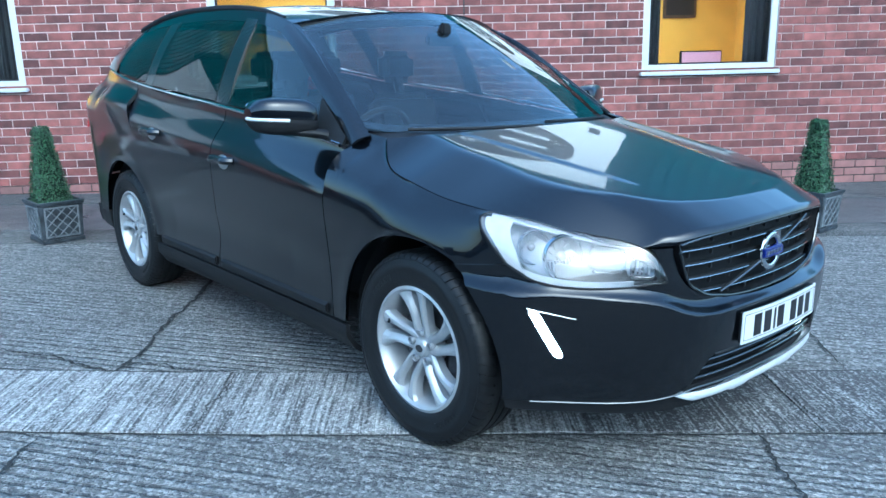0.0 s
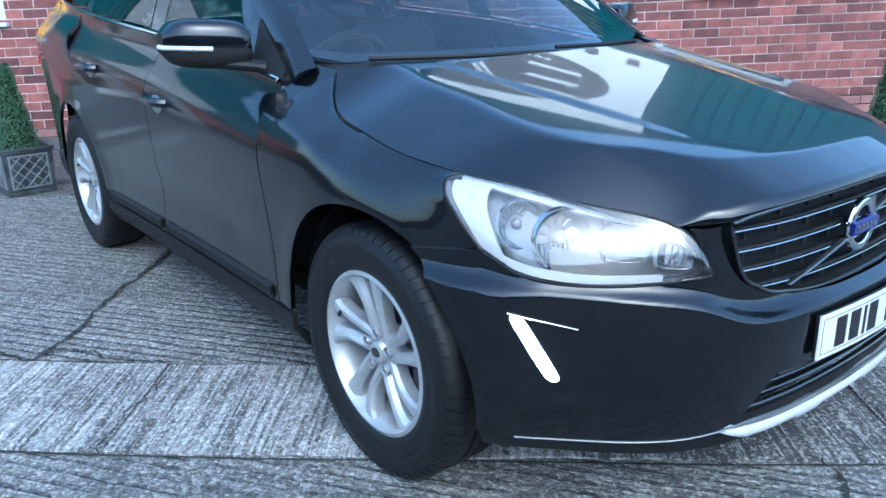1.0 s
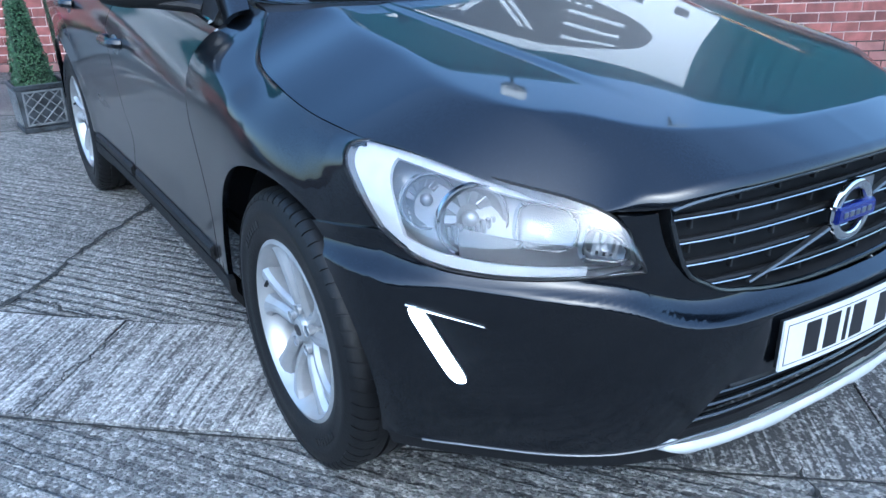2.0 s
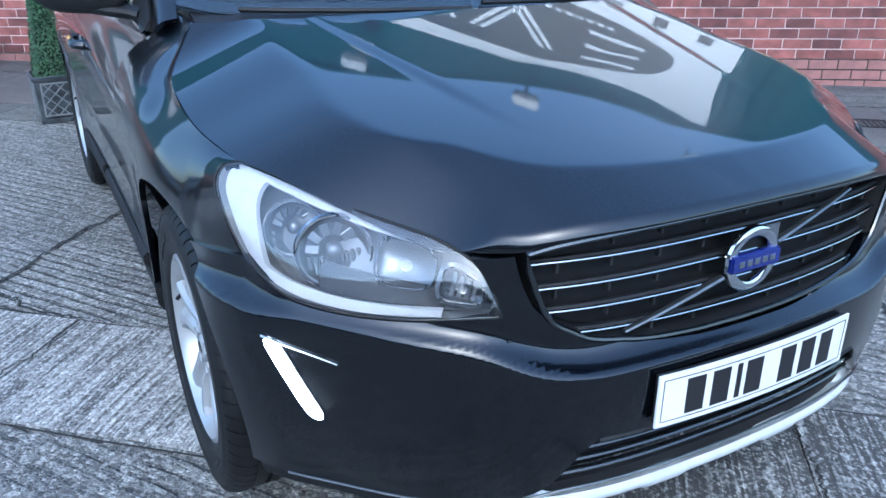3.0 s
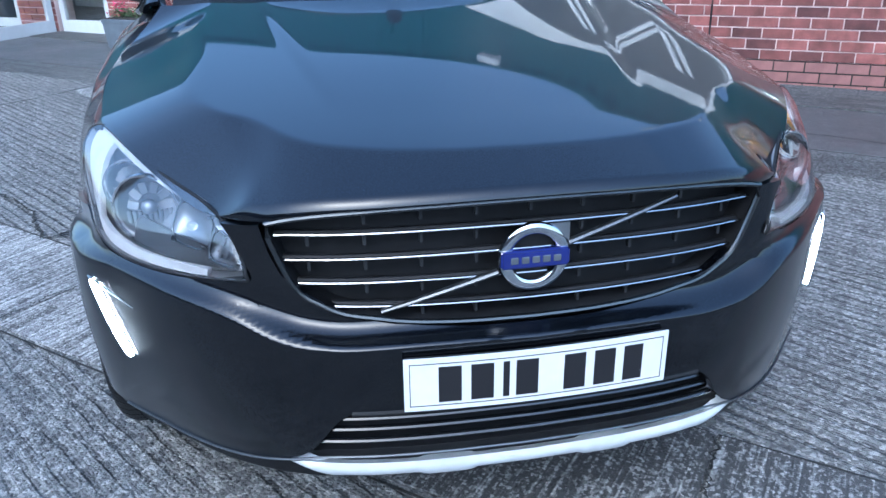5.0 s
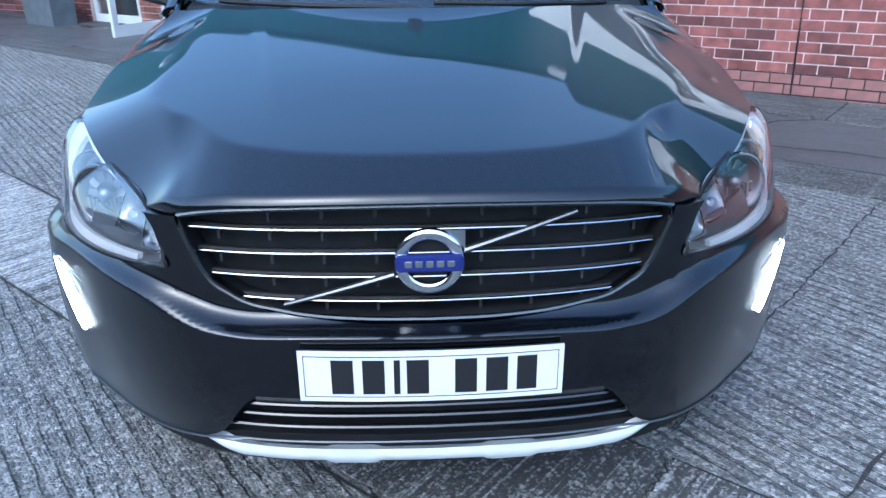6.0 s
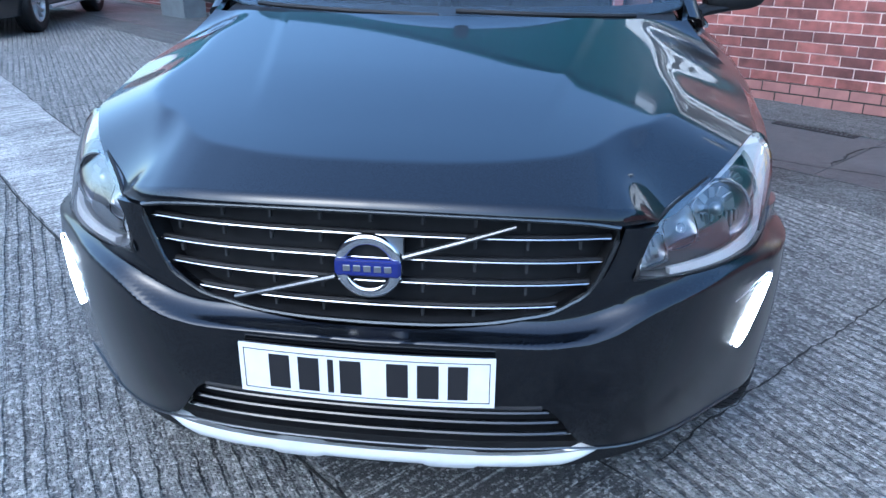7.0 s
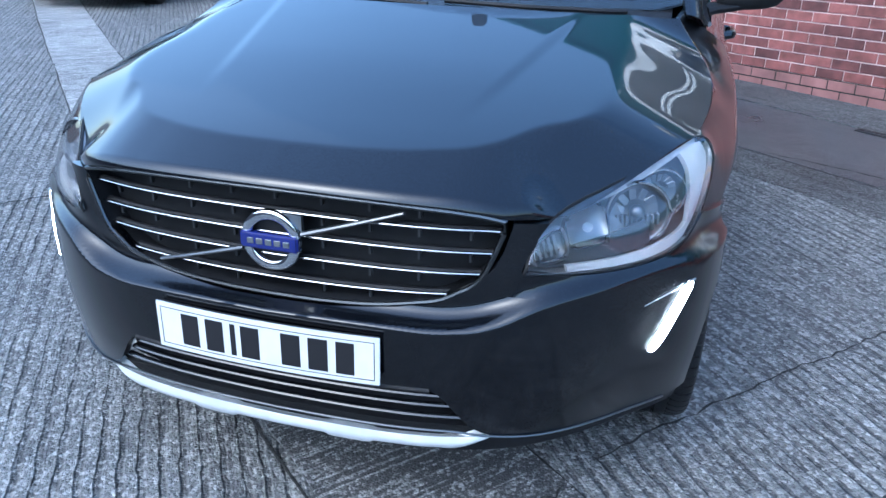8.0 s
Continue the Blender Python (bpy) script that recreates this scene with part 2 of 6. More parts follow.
def lathe_bm(profile, n=48, bm=None):
    """Turns (radius, along) pairs about the x axis."""
    bm = bm or bmesh.new()
    rings = []
    for r, a in profile:
        rings.append([bm.verts.new((a, r * math.cos(t), r * math.sin(t))) for t in np.linspace(0, 2 * math.pi, n, endpoint=False)])
    for A, B in zip(rings, rings[1:]):
        for k in range(n):
            bm.faces.new((A[k], A[(k + 1) % n], B[(k + 1) % n], B[k]))
    bmesh.ops.recalc_face_normals(bm, faces=bm.faces)
    return bm


def mirrored(P):
    return P * np.array((-1, 1, 1))


# ---- the car's shape: x across, y from the nose back, z up ----
HUB_F, HUB_R, HUB_Z, ARCH = 0.904, 3.678, 0.362, 0.425


def plan(q):
    """The front's outline in plan, from the middle (q = 0) round to the wheel arch (q = 1)."""
    return curve_at(PLAN, q)


PLAN = [(0, 0.014), (0.26, 0.026), (0.5, 0.082), (0.68, 0.205), (0.80, 0.333), (0.882, 0.43), (0.928, 0.53), (0.945, 0.64), (0.952, 0.78)]


def curve_at(points, q):
    p = np.asarray(points, float)
    k = np.r_[0, np.cumsum(np.linalg.norm(np.diff(p, axis=0), axis=1))]
    return cspl(np.asarray(q, float) * k[-1], k, p)


def fascia(q, z):
    """A point of the nose by plan position and height: a full lower face, a crease, and a shelf that leans back over it."""
    q, z = np.broadcast_arrays(np.asarray(q, float), np.asarray(z, float))
    aq = abs(q)
    xy = plan(aq)
    t = plan(aq + 0.002) - plan(aq - 0.002)
    t /= np.linalg.norm(t, axis=-1, keepdims=True)
    zz = z - cspl(aq, [0, 0.2, 0.31, 0.355, 0.405, 0.49, 0.62, 0.85, 1.0], [-0.006, -0.006, -0.003, 0.012, 0.038, 0.058, 0.068, 0.075, 0.078])
    low = 0.5 * (0.57 - z) ** 2 * cspl(aq, [0, 0.5, 1.0], [1.0, 0.85, 0.4])
    shelf = cspl(zz, [0.50, 0.60, 0.611, 0.622, 0.65, 0.72, 0.9], [-0.10, 0.0, 0.026, 0.043, 0.051, 0.057, 0.064])
    shelf = shelf * spl(aq, [0, 0.33, 0.42, 0.5, 0.6, 0.667, 0.725, 0.78, 0.88, 1.0], [1.0, 1.0, 0.72, 0.68, 0.5, 0.45, 0.7, 0.95, 0.6, 0.2])
    back = -soft_min(-low, -shelf, 800)
    return np.stack([np.where(q < 0, -1.0, 1.0) * (xy[..., 0] - t[..., 1] * back), xy[..., 1] + t[..., 0] * back, z], -1)


QS = np.linspace(0, 1, 400)
PX, PY = plan(QS).T


def q_at_x(x):
    return np.interp(x, PX, QS)


def q_for(x, z):
    """Where on the nose's plan the surface at height z stands x from the middle."""
    x, z = np.broadcast_arrays(np.asarray(x, float), np.asarray(z, float))
    X = x.copy()
    for _ in range(8):
        X = X + (x - fascia(q_at_x(X), z)[..., 0])
    return q_at_x(X)


def q_at_y(y):
    return np.interp(y, PY, QS)


def side(y, z):
    """Half the body's width at a place along it and a height."""
    y, z = np.broadcast_arrays(np.asarray(y, float), np.asarray(z, float))
    lift = cspl(y, [0.5, 0.63, 1.0, 1.42, 2.4, 3.4, 3.9, 4.4], [-0.17, -0.13, -0.06, 0.0, 0.09, 0.15, 0.2, 0.22])
    zz = z - lift * np.clip((z - 0.55) / 0.45, 0, 1)
    w = cspl(zz, [0.2, 0.30, 0.40, 0.5, 0.62, 0.74, 0.83, 0.90, 0.96, 1.02, 1.06, 1.12, 1.3], [0.86, 0.912, 0.926, 0.928, 0.936, 0.948, 0.955, 0.95, 0.932, 0.89, 0.852, 0.80, 0.7])
    f = cspl(y, [0.4, 0.55, 0.75, 0.95, 1.6, 3.2, 3.8, 4.2, 4.5, 4.65], [0.93, 0.97, 0.99, 1.0, 1.0, 1.0, 1.0, 0.975, 0.9, 0.8])
    flare = 0.0
    for hy in (HUB_F, HUB_R):
        r = np.hypot(y - hy, z - HUB_Z)
        flare = flare + 0.007 * np.exp(-(((r - ARCH) / 0.06) ** 2))
    return w * f + flare


def side_pt(y, z, s=1):
    y, z = np.broadcast_arrays(np.asarray(y, float), np.asarray(z, float))
    return np.stack([s * side(y, z), y, z], -1)


def arch_z(y, hub, r=ARCH):
    """The lower edge of the skin over a wheel."""
    return HUB_Z + np.sqrt(np.maximum(r * r - (y - hub) ** 2, 0))


BELT = [(0.846, 1.40, 1.052), (0.852, 1.9, 1.115), (0.858, 2.42, 1.165), (0.858, 3.0, 1.205), (0.85, 3.36, 1.232), (0.83, 3.9, 1.292), (0.78, 4.22, 1.335)]
ROOF_EDGE = [(0.785, 1.36, 1.085), (0.745, 1.60, 1.26), (0.692, 1.85, 1.425), (0.645, 2.12, 1.548), (0.618, 2.6, 1.626), (0.61, 3.3, 1.636), (0.615, 3.9, 1.58), (0.64, 4.25, 1.49)]
SHUT = [(0.757, 1.262, 1.092), (0.785, 1.228, 1.057), (0.842, 1.13, 0.996), (0.865, 1.0, 0.967), (0.862, 0.8, 0.927), (0.832, 0.61, 0.903)]
LEAD = [(0.0, 0.042, 0.857), (0.15, 0.046, 0.855), (0.3, 0.062, 0.849), (0.4, 0.085, 0.841), (0.45, 0.104, 0.832), (0.49, 0.127, 0.821), (0.525, 0.157, 0.815), (0.567, 0.199, 0.8135), (0.66, 0.32, 0.848), (0.75, 0.45, 0.878), (0.832, 0.61, 0.903)]
COWL = [(0.0, 1.10, 1.098), (0.3, 1.115, 1.097), (0.6, 1.178, 1.095), (0.757, 1.262, 1.092)]


def smooth01(t):
    t = np.clip(t, 0, 1)
    return t * t * (3 - 2 * t)


def bonnet_z(x, y):
    """The bonnet's height: a plateau, flanks that fall to the shut line and a steeper face over the grille, with soft creases between."""
    low = np.array(LEAD)
    line_y = [0.06, 0.13, 0.205, 0.45, 0.61, 0.80, 1.0, 1.13, 1.228, 1.262]
    line_x = [0.50, 0.532, 0.569, 0.75, 0.832, 0.862, 0.865, 0.842, 0.785, 0.757]
    line_z = [0.83, 0.82, 0.8155, 0.878, 0.903, 0.927, 0.967, 0.996, 1.057, 1.092]
    mid = 0.924 + 0.19 * (y - 0.17) - 0.04 * x**2
    inward = cspl(y, line_y, line_x) - x
    edge_z = cspl(y, line_y, line_z)
    steep = 0.42 + 0.5 * np.exp(-(np.maximum(y, 0.17) - 0.2) / 0.16)
    flank = edge_z + steep * inward
    # faint creases run back from mid-bonnet
    line = 0.245 + 0.2 * y
    mid = mid + smooth01((y - 0.3) / 0.4) * 0.004 * (1 - smooth01((x - line + 0.01) / 0.04))
    d = np.maximum(y - spl(x, low[:, 0], low[:, 1]), 0)
    zl = spl(x, low[:, 0], low[:, 2])
    roll = spl(x, [0, 0.42, 0.5, 0.565, 0.68, 0.9], [0.016, 0.019, 0.024, 0.05, 0.16, 0.2])
    face = zl + roll * np.sqrt(1 - (1 - np.clip(d / 0.017, 0, 1)) ** 2) + (0.42 + 0.2 * x**2) * d
    crisp = 260 + 1100 * (1 - smooth01((y - 0.27) / 0.25))
    return soft_min(mid, soft_min(flank, face, 160), crisp)


def bonnet_half(n=96, m=120):
    a = np.linspace(0, 1, n)
    v = np.linspace(0, 1, m) ** 1.7
    low = np.array(LEAD)
    lx = curve(LEAD, n)[:, 0]
    L, C = np.stack([lx, spl(lx, low[:, 0], low[:, 1]), spl(lx, low[:, 0], low[:, 2])], -1), curve(COWL, n)
    SH = curve_at(SHUT[::-1], v)
    A, V = a[:, None, None], v[None, :, None]
    lin1 = L[-1] + (C[-1] - L[-1]) * V
    flat = L[0] * (1 - A) * (1 - V) + L[-1] * A * (1 - V) + C[0] * (1 - A) * V + C[-1] * A * V
    linL = L[0] * (1 - A) + L[-1] * A
    linC = C[0] * (1 - A) + C[-1] * A
    P = flat + A**2 * (SH[None] - lin1) + (1 - V) ** 2 * (L[:, None] - linL) + V**2 * (C[:, None] - linC)
    P[..., 2] = bonnet_z(P[..., 0], P[..., 1])
    return P


def both(P):
    """A half grid and its mirror image as one."""
    return np.concatenate([mirrored(P[::-1]), P[1:]], 0)


def band(lower, upper, rows):
    """A grid between two lines of places (q, z) on the nose."""
    t = np.linspace(0, 1, rows)[None, :, None]
    qz = lower[:, None] * (1 - t) + upper[:, None] * t
    return fascia(qz[..., 0], qz[..., 1])


def grille_low(x):
    """The grille opening's lower edge."""
    return spl(abs(x), [0, 0.15, 0.29, 0.39, 0.452, 0.481], [0.612, 0.615, 0.63, 0.658, 0.715, 0.795])


def grille_high(x):
    return spl(abs(x), [0, 0.15, 0.3, 0.42, 0.485], [0.850, 0.848, 0.843, 0.832, 0.82])


def arch_q(z, r=ARCH):
    """Where the nose ends at the front wheel arch."""
    return q_at_y(HUB_F - np.sqrt(np.maximum(r * r - (z - HUB_Z) ** 2, 0.0)))


def nose_y(x, z, inset=0.0):
    return fascia(q_for(np.abs(x), z), z)[..., 1] + inset


def build_bumper(car):
    bm = bmesh.new()
    xs = np.r_[np.linspace(0, 0.5, 40), np.linspace(0.51, 0.868, 36)]
    up = spl(xs, [0, 0.15, 0.29, 0.36, 0.42, 0.50, 0.53, 0.60, 0.70, 0.80, 0.84, 0.868], [0.609, 0.612, 0.626, 0.645, 0.683, 0.704, 0.705, 0.693, 0.687, 0.694, 0.713, 0.752])
    lo = spl(xs, [0, 0.34, 0.365, 0.445, 0.48, 0.6, 0.90], [0.452, 0.452, 0.445, 0.345, 0.325, 0.31, 0.305])
    # columns run on to the wheel arch
    k = np.linspace(0, 1, 14)[1:]
    q_up, q_lo = q_for(xs, up), q_for(xs, lo)
    up, lo = np.r_[up, up[-1] - 0.024 * k], np.r_[lo, lo[-1] + 0 * k]
    q_up, q_lo = np.r_[q_up, q_up[-1] + 0 * k], np.r_[q_lo, q_lo[-1] + 0 * k]
    t = np.linspace(0, 1, 64)
    Z = lo[:, None] * (1 - t) + up[:, None] * t
    Q = q_lo[:, None] * (1 - t) + q_up[:, None] * t
    for i, kk in enumerate(k):
        j = len(xs) + i
        Q[j] = Q[j] + (arch_q(Z[j]) - Q[j]) * kk
    P = fascia(Q, Z)
    panel_bm(both(P), gap=0.0, depth=0.02, bm=bm)
    # the uprights between grille and headlamp
    for s in (1, -1):
        zz = np.linspace(0.655, 0.812, 16)
        inner = np.interp(zz, [0.655, 0.68, 0.715, 0.755, 0.80, 0.818], [0.395, 0.432, 0.464, 0.482, 0.494, 0.497])
        outer = np.interp(zz, [0.655, 0.70, 0.715, 0.75, 0.785, 0.818], [0.55, 0.545, 0.527, 0.536, 0.547, 0.568])
        tt = np.linspace(0, 1, 9)
        X = inner[:, None] * (1 - tt) + outer[:, None] * tt
        G = fascia(q_for(X, np.broadcast_to(zz[:, None], X.shape)), np.broadcast_to(zz[:, None], X.shape))
        panel_bm(G if s > 0 else mirrored(G), gap=0.0, depth=0.02, bm=bm)
    bumper = part("front_bumper", bm, BUMPER_PAINT, car, sharp=50)
    # lower valance
    xs = np.linspace(0, 0.90, 40)
    top = spl(xs, [0, 0.40, 0.48, 0.6, 0.90], [0.338, 0.338, 0.325, 0.31, 0.305]) - 0.004
    bot = spl(xs, [0, 0.5, 0.9], [0.245, 0.252, 0.262])
    G = band(np.stack([q_at_x(xs) * 0.99, bot], -1), np.stack([q_at_x(xs), top], -1), 8)
    part("valance", panel_bm(both(G) + np.array((0, 0.026, 0)), 0, 0.02), BLACK_PLASTIC, car, "black plastic lower valance")
    # thin bright strip along the bumper's lower edge
    xs = np.linspace(-0.86, 0.86, 60)
    zs = spl(abs(xs), [0, 0.40, 0.48, 0.6, 0.90], [0.338, 0.338, 0.325, 0.31, 0.305])
    pts = fascia(np.sign(xs) * q_at_x(abs(xs)), zs) + np.array((0, -0.003, 0))
    part("lower_trim", tube_bm(pts, 0.0028, 6), TRIM_GREY, car, "thin bright trim strip")
    # skid plate with a stepped lower edge
    xs = np.linspace(-0.5, 0.5, 101)
    top = spl(abs(xs), [0, 0.3, 0.42, 0.5], [0.312, 0.314, 0.318, 0.322])
    step = 0.008 * (smooth01((np.abs(np.abs(xs) - 0.17) - 0.045) / 0.015))
    bot = spl(abs(xs), [0, 0.30, 0.40, 0.46, 0.5], [0.283, 0.284, 0.291, 0.310, 0.3285]) - 0.008 + step * smooth01((0.42 - abs(xs)) / 0.05)
    G = band(np.stack([np.sign(xs) * q_at_x(abs(xs)), bot], -1), np.stack([np.sign(xs) * q_at_x(abs(xs)), top], -1), 8)
    G[..., 1] -= 0.009 * np.sin(np.linspace(0.25, 1, 8) * math.pi)[None] * smooth01((0.5 - abs(xs)) / 0.06)[:, None]
    part("skid_plate", panel_bm(G, 0, 0.03), SILVER, car, "silver painted skid plate")
    # lower intake: back wall and slats
    xs = np.linspace(-0.46, 0.46, 31)
    G = np.stack([np.stack([xs, nose_y(xs, 0.40) + 0.09, 0 * xs + z], -1) for z in (0.32, 0.46)], 1)
    part("intake_back", panel_bm(G, 0, 0.01), BLACK_PLASTIC, car)
    for z, w in ((0.425, 0.372), (0.398, 0.392), (0.366, 0.418)):
        xs = np.linspace(-w, w, 31)
        pts = np.stack([xs, nose_y(xs, z) + 0.02, 0 * xs + z], -1)
        part("intake_slat", tube_bm(pts, 0.008, 8, flat=0.6), GLOSS_BLACK, car)
    pts = [(x, nose_y(x, 0.446) + 0.004, 0.449) for x in np.linspace(-0.355, 0.355, 31)]
    part("intake_lip", tube_bm(pts, 0.008, 6), BLACK_PLASTIC, car)
    return bumper


GRILLE_BARS = ((0.797, 0.470, 0.004), (0.748, 0.457, 0.004), (0.698, 0.434, 0.0), (0.645, 0.378, -0.010))


def build_grille(car):
    grille = empty("grille", "", "")
    grille.parent = car
    xs = np.linspace(-0.475, 0.475, 41)
    G = np.stack([np.stack([xs, nose_y(xs, 0.75) + 0.055, grille_low(xs) * (1 - t) + grille_high(xs) * t], -1) for t in np.linspace(0, 1, 6)], 1)
    part("grille_back", panel_bm(G, 0, 0.01), BLACK_PLASTIC, grille)
    xo = np.r_[np.linspace(-0.482, 0.482, 40), np.linspace(0.481, -0.481, 60)]
    zo = np.r_[grille_high(np.linspace(-0.482, 0.482, 40)), grille_low(np.linspace(0.481, -0.481, 60))]
    yo = nose_y(xo, 0.75) - 0.012
    part("grille_frame", tube_bm(np.stack([xo, yo, zo], -1), 0.006, 8, closed=True), DARK_CHROME, grille, "dark satin grille surround")
    # inner lip of the opening
    lip = [np.stack([xo * k, yo + d, 0.75 + (zo - 0.75) * k], -1) for k, d in ((1.0, 0.0), (0.985, 0.03), (0.98, 0.07))]
    L = np.stack(lip, 1)
    L = np.concatenate([L, L[:1]], 0)
    bm = bmesh.new()
    add_grid(bm, L)
    part("grille_lip", bm, BLACK_PLASTIC, grille)
    for zc, w, drop in GRILLE_BARS:
        xs = np.linspace(-w, w, 41)
        zz = zc - drop * (xs / 0.48) ** 2
        pts = np.stack([xs, nose_y(xs, 0.75) + 0.004, zz], -1)
        part("grille_bar", tube_bm(pts, 0.0038, 8, flat=0.75), BAR_CHROME, grille, "chrome grille bar")
        pts = pts + np.array((0, 0.018, -0.003))
        part("bar_back", tube_bm(pts, 0.010, 6, flat=0.7), BLACK_PLASTIC, grille)
    for zc, w, drop in ((0.845, 0.43, 0.02), *GRILLE_BARS):
        for k in range(-4, 5):
            x = k * 0.103
            if abs(x) > w - 0.03 or (abs(x) < 0.01 and zc < 0.84):
                continue
            y = float(nose_y(np.array(x), 0.75)) + 0.016
            z = zc - drop * (x / 0.48) ** 2
            part("grille_fin", box_bm(x - 0.003, x + 0.003, y, y + 0.012, z - 0.028, z - 0.006, 0.001), FIN_GREY, grille)
    badge = empty("badge", "chrome ring badge with a blue band", "")
    badge.parent = grille
    by, bz = float(nose_y(np.array(0.0), 0.75)) - 0.008, 0.735
    ring = [(0.057 * math.cos(t), by, bz + 0.057 * math.sin(t)) for t in np.linspace(0, 2 * math.pi, 48, endpoint=False)]
    part("badge_ring", tube_bm(ring, 0.012, 10, closed=True, flat=0.8, up=(0, 1, 0)), CHROME, badge)
    arrow = bmesh.new()
    ring_pts = [(0.028, 0.062), (0.069, 0.062), (0.069, 0.024), (0.058, 0.036), (0.045, 0.05)]
    va = [arrow.verts.new((x, by + 0.001, bz + z)) for x, z in ring_pts]
    vb = [arrow.verts.new((x, by + 0.012, bz + z)) for x, z in ring_pts]
    arrow.faces.new(va)
    arrow.faces.new(vb[::-1])
    for k in range(5):
        arrow.faces.new((va[k - 1], vb[k - 1], vb[k], va[k]))
    bmesh.ops.recalc_face_normals(arrow, faces=arrow.faces)
    part("badge_arrow", arrow, SATIN_CHROME, badge, smooth=False)
    part("badge_back", lathe_to_y(0.05, by + 0.012, bz), BLACK_PLASTIC, badge)
    part("badge_band", box_bm(-0.066, 0.066, by - 0.016, by + 0.002, bz - 0.018, bz + 0.018, 0.004), BLUE, badge, "dark blue band")
    for k in range(-2, 3):
        part("band_bar", box_bm(k * 0.0205 - 0.0072, k * 0.0205 + 0.0072, by - 0.0178, by - 0.014, bz - 0.0065, bz + 0.0065, 0.001), SATIN_CHROME, badge, "plain silver bar")
    for x0, z0, x1, z1 in ((-0.287, 0.642, -0.068, 0.708), (0.068, 0.756, 0.285, 0.826)):
        pts = [(x0 + (x1 - x0) * t, float(nose_y(np.array(x0 + (x1 - x0) * t), 0.75)) - 0.006, z0 + (z1 - z0) * t) for t in np.linspace(0, 1, 9)]
        part("diagonal_bar", tube_bm(pts, np.linspace(0.0085, 0.006, 9) if x0 > 0 else np.linspace(0.006, 0.0085, 9), 8, flat=0.7), TRIM_GREY, grille, "satin chrome diagonal bar")
    return grille


def lathe_to_y(r, y, z, depth=0.004):
    bm = bmesh.new()
    bmesh.ops.create_cone(bm, cap_ends=True, segments=32, radius1=r, radius2=r, depth=depth)
    bmesh.ops.rotate(bm, verts=bm.verts, cent=(0, 0, 0), matrix=Matrix.Rotation(radians(90), 3, "X"))
    bmesh.ops.translate(bm, verts=bm.verts, vec=(0, y, z))
    return bm


def bowed(bm):
    """Bend a flat thing to the bumper's curve."""
    for v in bm.verts:
        v.co.y += 0.014 * (v.co.x / 0.26) ** 2 - 0.006
    return bm


def build_plate(car):
    plate = empty("number_plate", "white number plate with plain dark bars", "")
    plate.parent = car
    for nm, w, y0, y1, z0, z1, material in (("plate_board", 0.26, 0.000, 0.0045, 0.466, 0.577, PLATE_WHITE), ("plate_holder", 0.255, 0.005, 0.016, 0.469, 0.574, BLACK_PLASTIC)):
        xs = np.linspace(-w, w, 25)
        G = np.array([[(x, y0, z) for z in (z0, z0 + 0.002, z1 - 0.002, z1)] for x in xs])
        part(nm, bowed(panel_bm(G, 0, y1 - y0, np.array((0, 1.0, 0.52)))), material, plate, sharp=40)
    bm = bmesh.new()
    xs = np.linspace(-0.25, 0.25, 17)
    for x0, x1 in zip(xs, xs[1:]):
        for z in (0.476, 0.5655):
            box_bm(x0, x1, -0.0008, 0.001, z, z + 0.0015, 0, bm)
    for x in (-0.25, 0.2485):
        box_bm(x, x + 0.0015, -0.0008, 0.001, 0.476, 0.567, 0, bm)
    part("border", bowed(bm), INK, plate, smooth=False)
    x = -0.196
    for w in (0.05, 0.05, 0.014, 0.05, 0.0, 0.05, 0.05, 0.046):
        if not w:
            x += 0.033
            continue
        part("bar", bowed(box_bm(x, x + w * 0.86, -0.0012, 0.001, 0.4835, 0.559, 0.0)), INK, plate, smooth=False)
        x += w + 0.011
    return plate


LAMP_LOW = [(0.525, 0.130, 0.708), (0.60, 0.185, 0.696), (0.70, 0.262, 0.690), (0.79, 0.350, 0.697), (0.838, 0.428, 0.714), (0.863, 0.510, 0.752)]
LAMP_HIGH = [(0.530, 0.138, 0.730), (0.545, 0.163, 0.785), (0.572, 0.204, 0.815), (0.66, 0.330, 0.846), (0.75, 0.460, 0.878), (0.826, 0.600, 0.903)]
LAMP_OUT = [(0.863, 0.510, 0.752), (0.872, 0.545, 0.790), (0.877, 0.588, 0.838), (0.872, 0.618, 0.872), (0.857, 0.625, 0.893), (0.826, 0.600, 0.903)]


def lamp_grid(depth=0.0, n=40, m=26, f0=0.0, f1=1.0, g0=0.0, g1=1.0, bulge=0.016):
    A, B, E = curve(LAMP_LOW, 60), curve(LAMP_HIGH, 60), curve(LAMP_OUT, 60)
    f, g = np.linspace(f0, f1, n), np.linspace(g0, g1, m)
    a, b, e = curve_at(A, f), curve_at(B, f), curve_at(E, g)
    P = a[:, None] * (1 - g)[None, :, None] + b[:, None] * g[None, :, None]
    P = P + (f**3)[:, None, None] * (e - A[-1] * (1 - g)[:, None] - B[-1] * g[:, None])[None]
    N = np.stack([spl(f, [0, 0.5, 1], [0.45, 0.66, 0.95]), spl(f, [0, 0.5, 1], [-0.88, -0.72, -0.2]), 0 * f + 0.2], -1)
    N /= np.linalg.norm(N, axis=1, keepdims=True)
    up = np.sin(math.pi * g)[None] * np.sin(math.pi * np.clip(f, 0.02, 0.98))[:, None] ** 0.5
    return P + N[:, None] * (bulge * up - depth)[..., None]


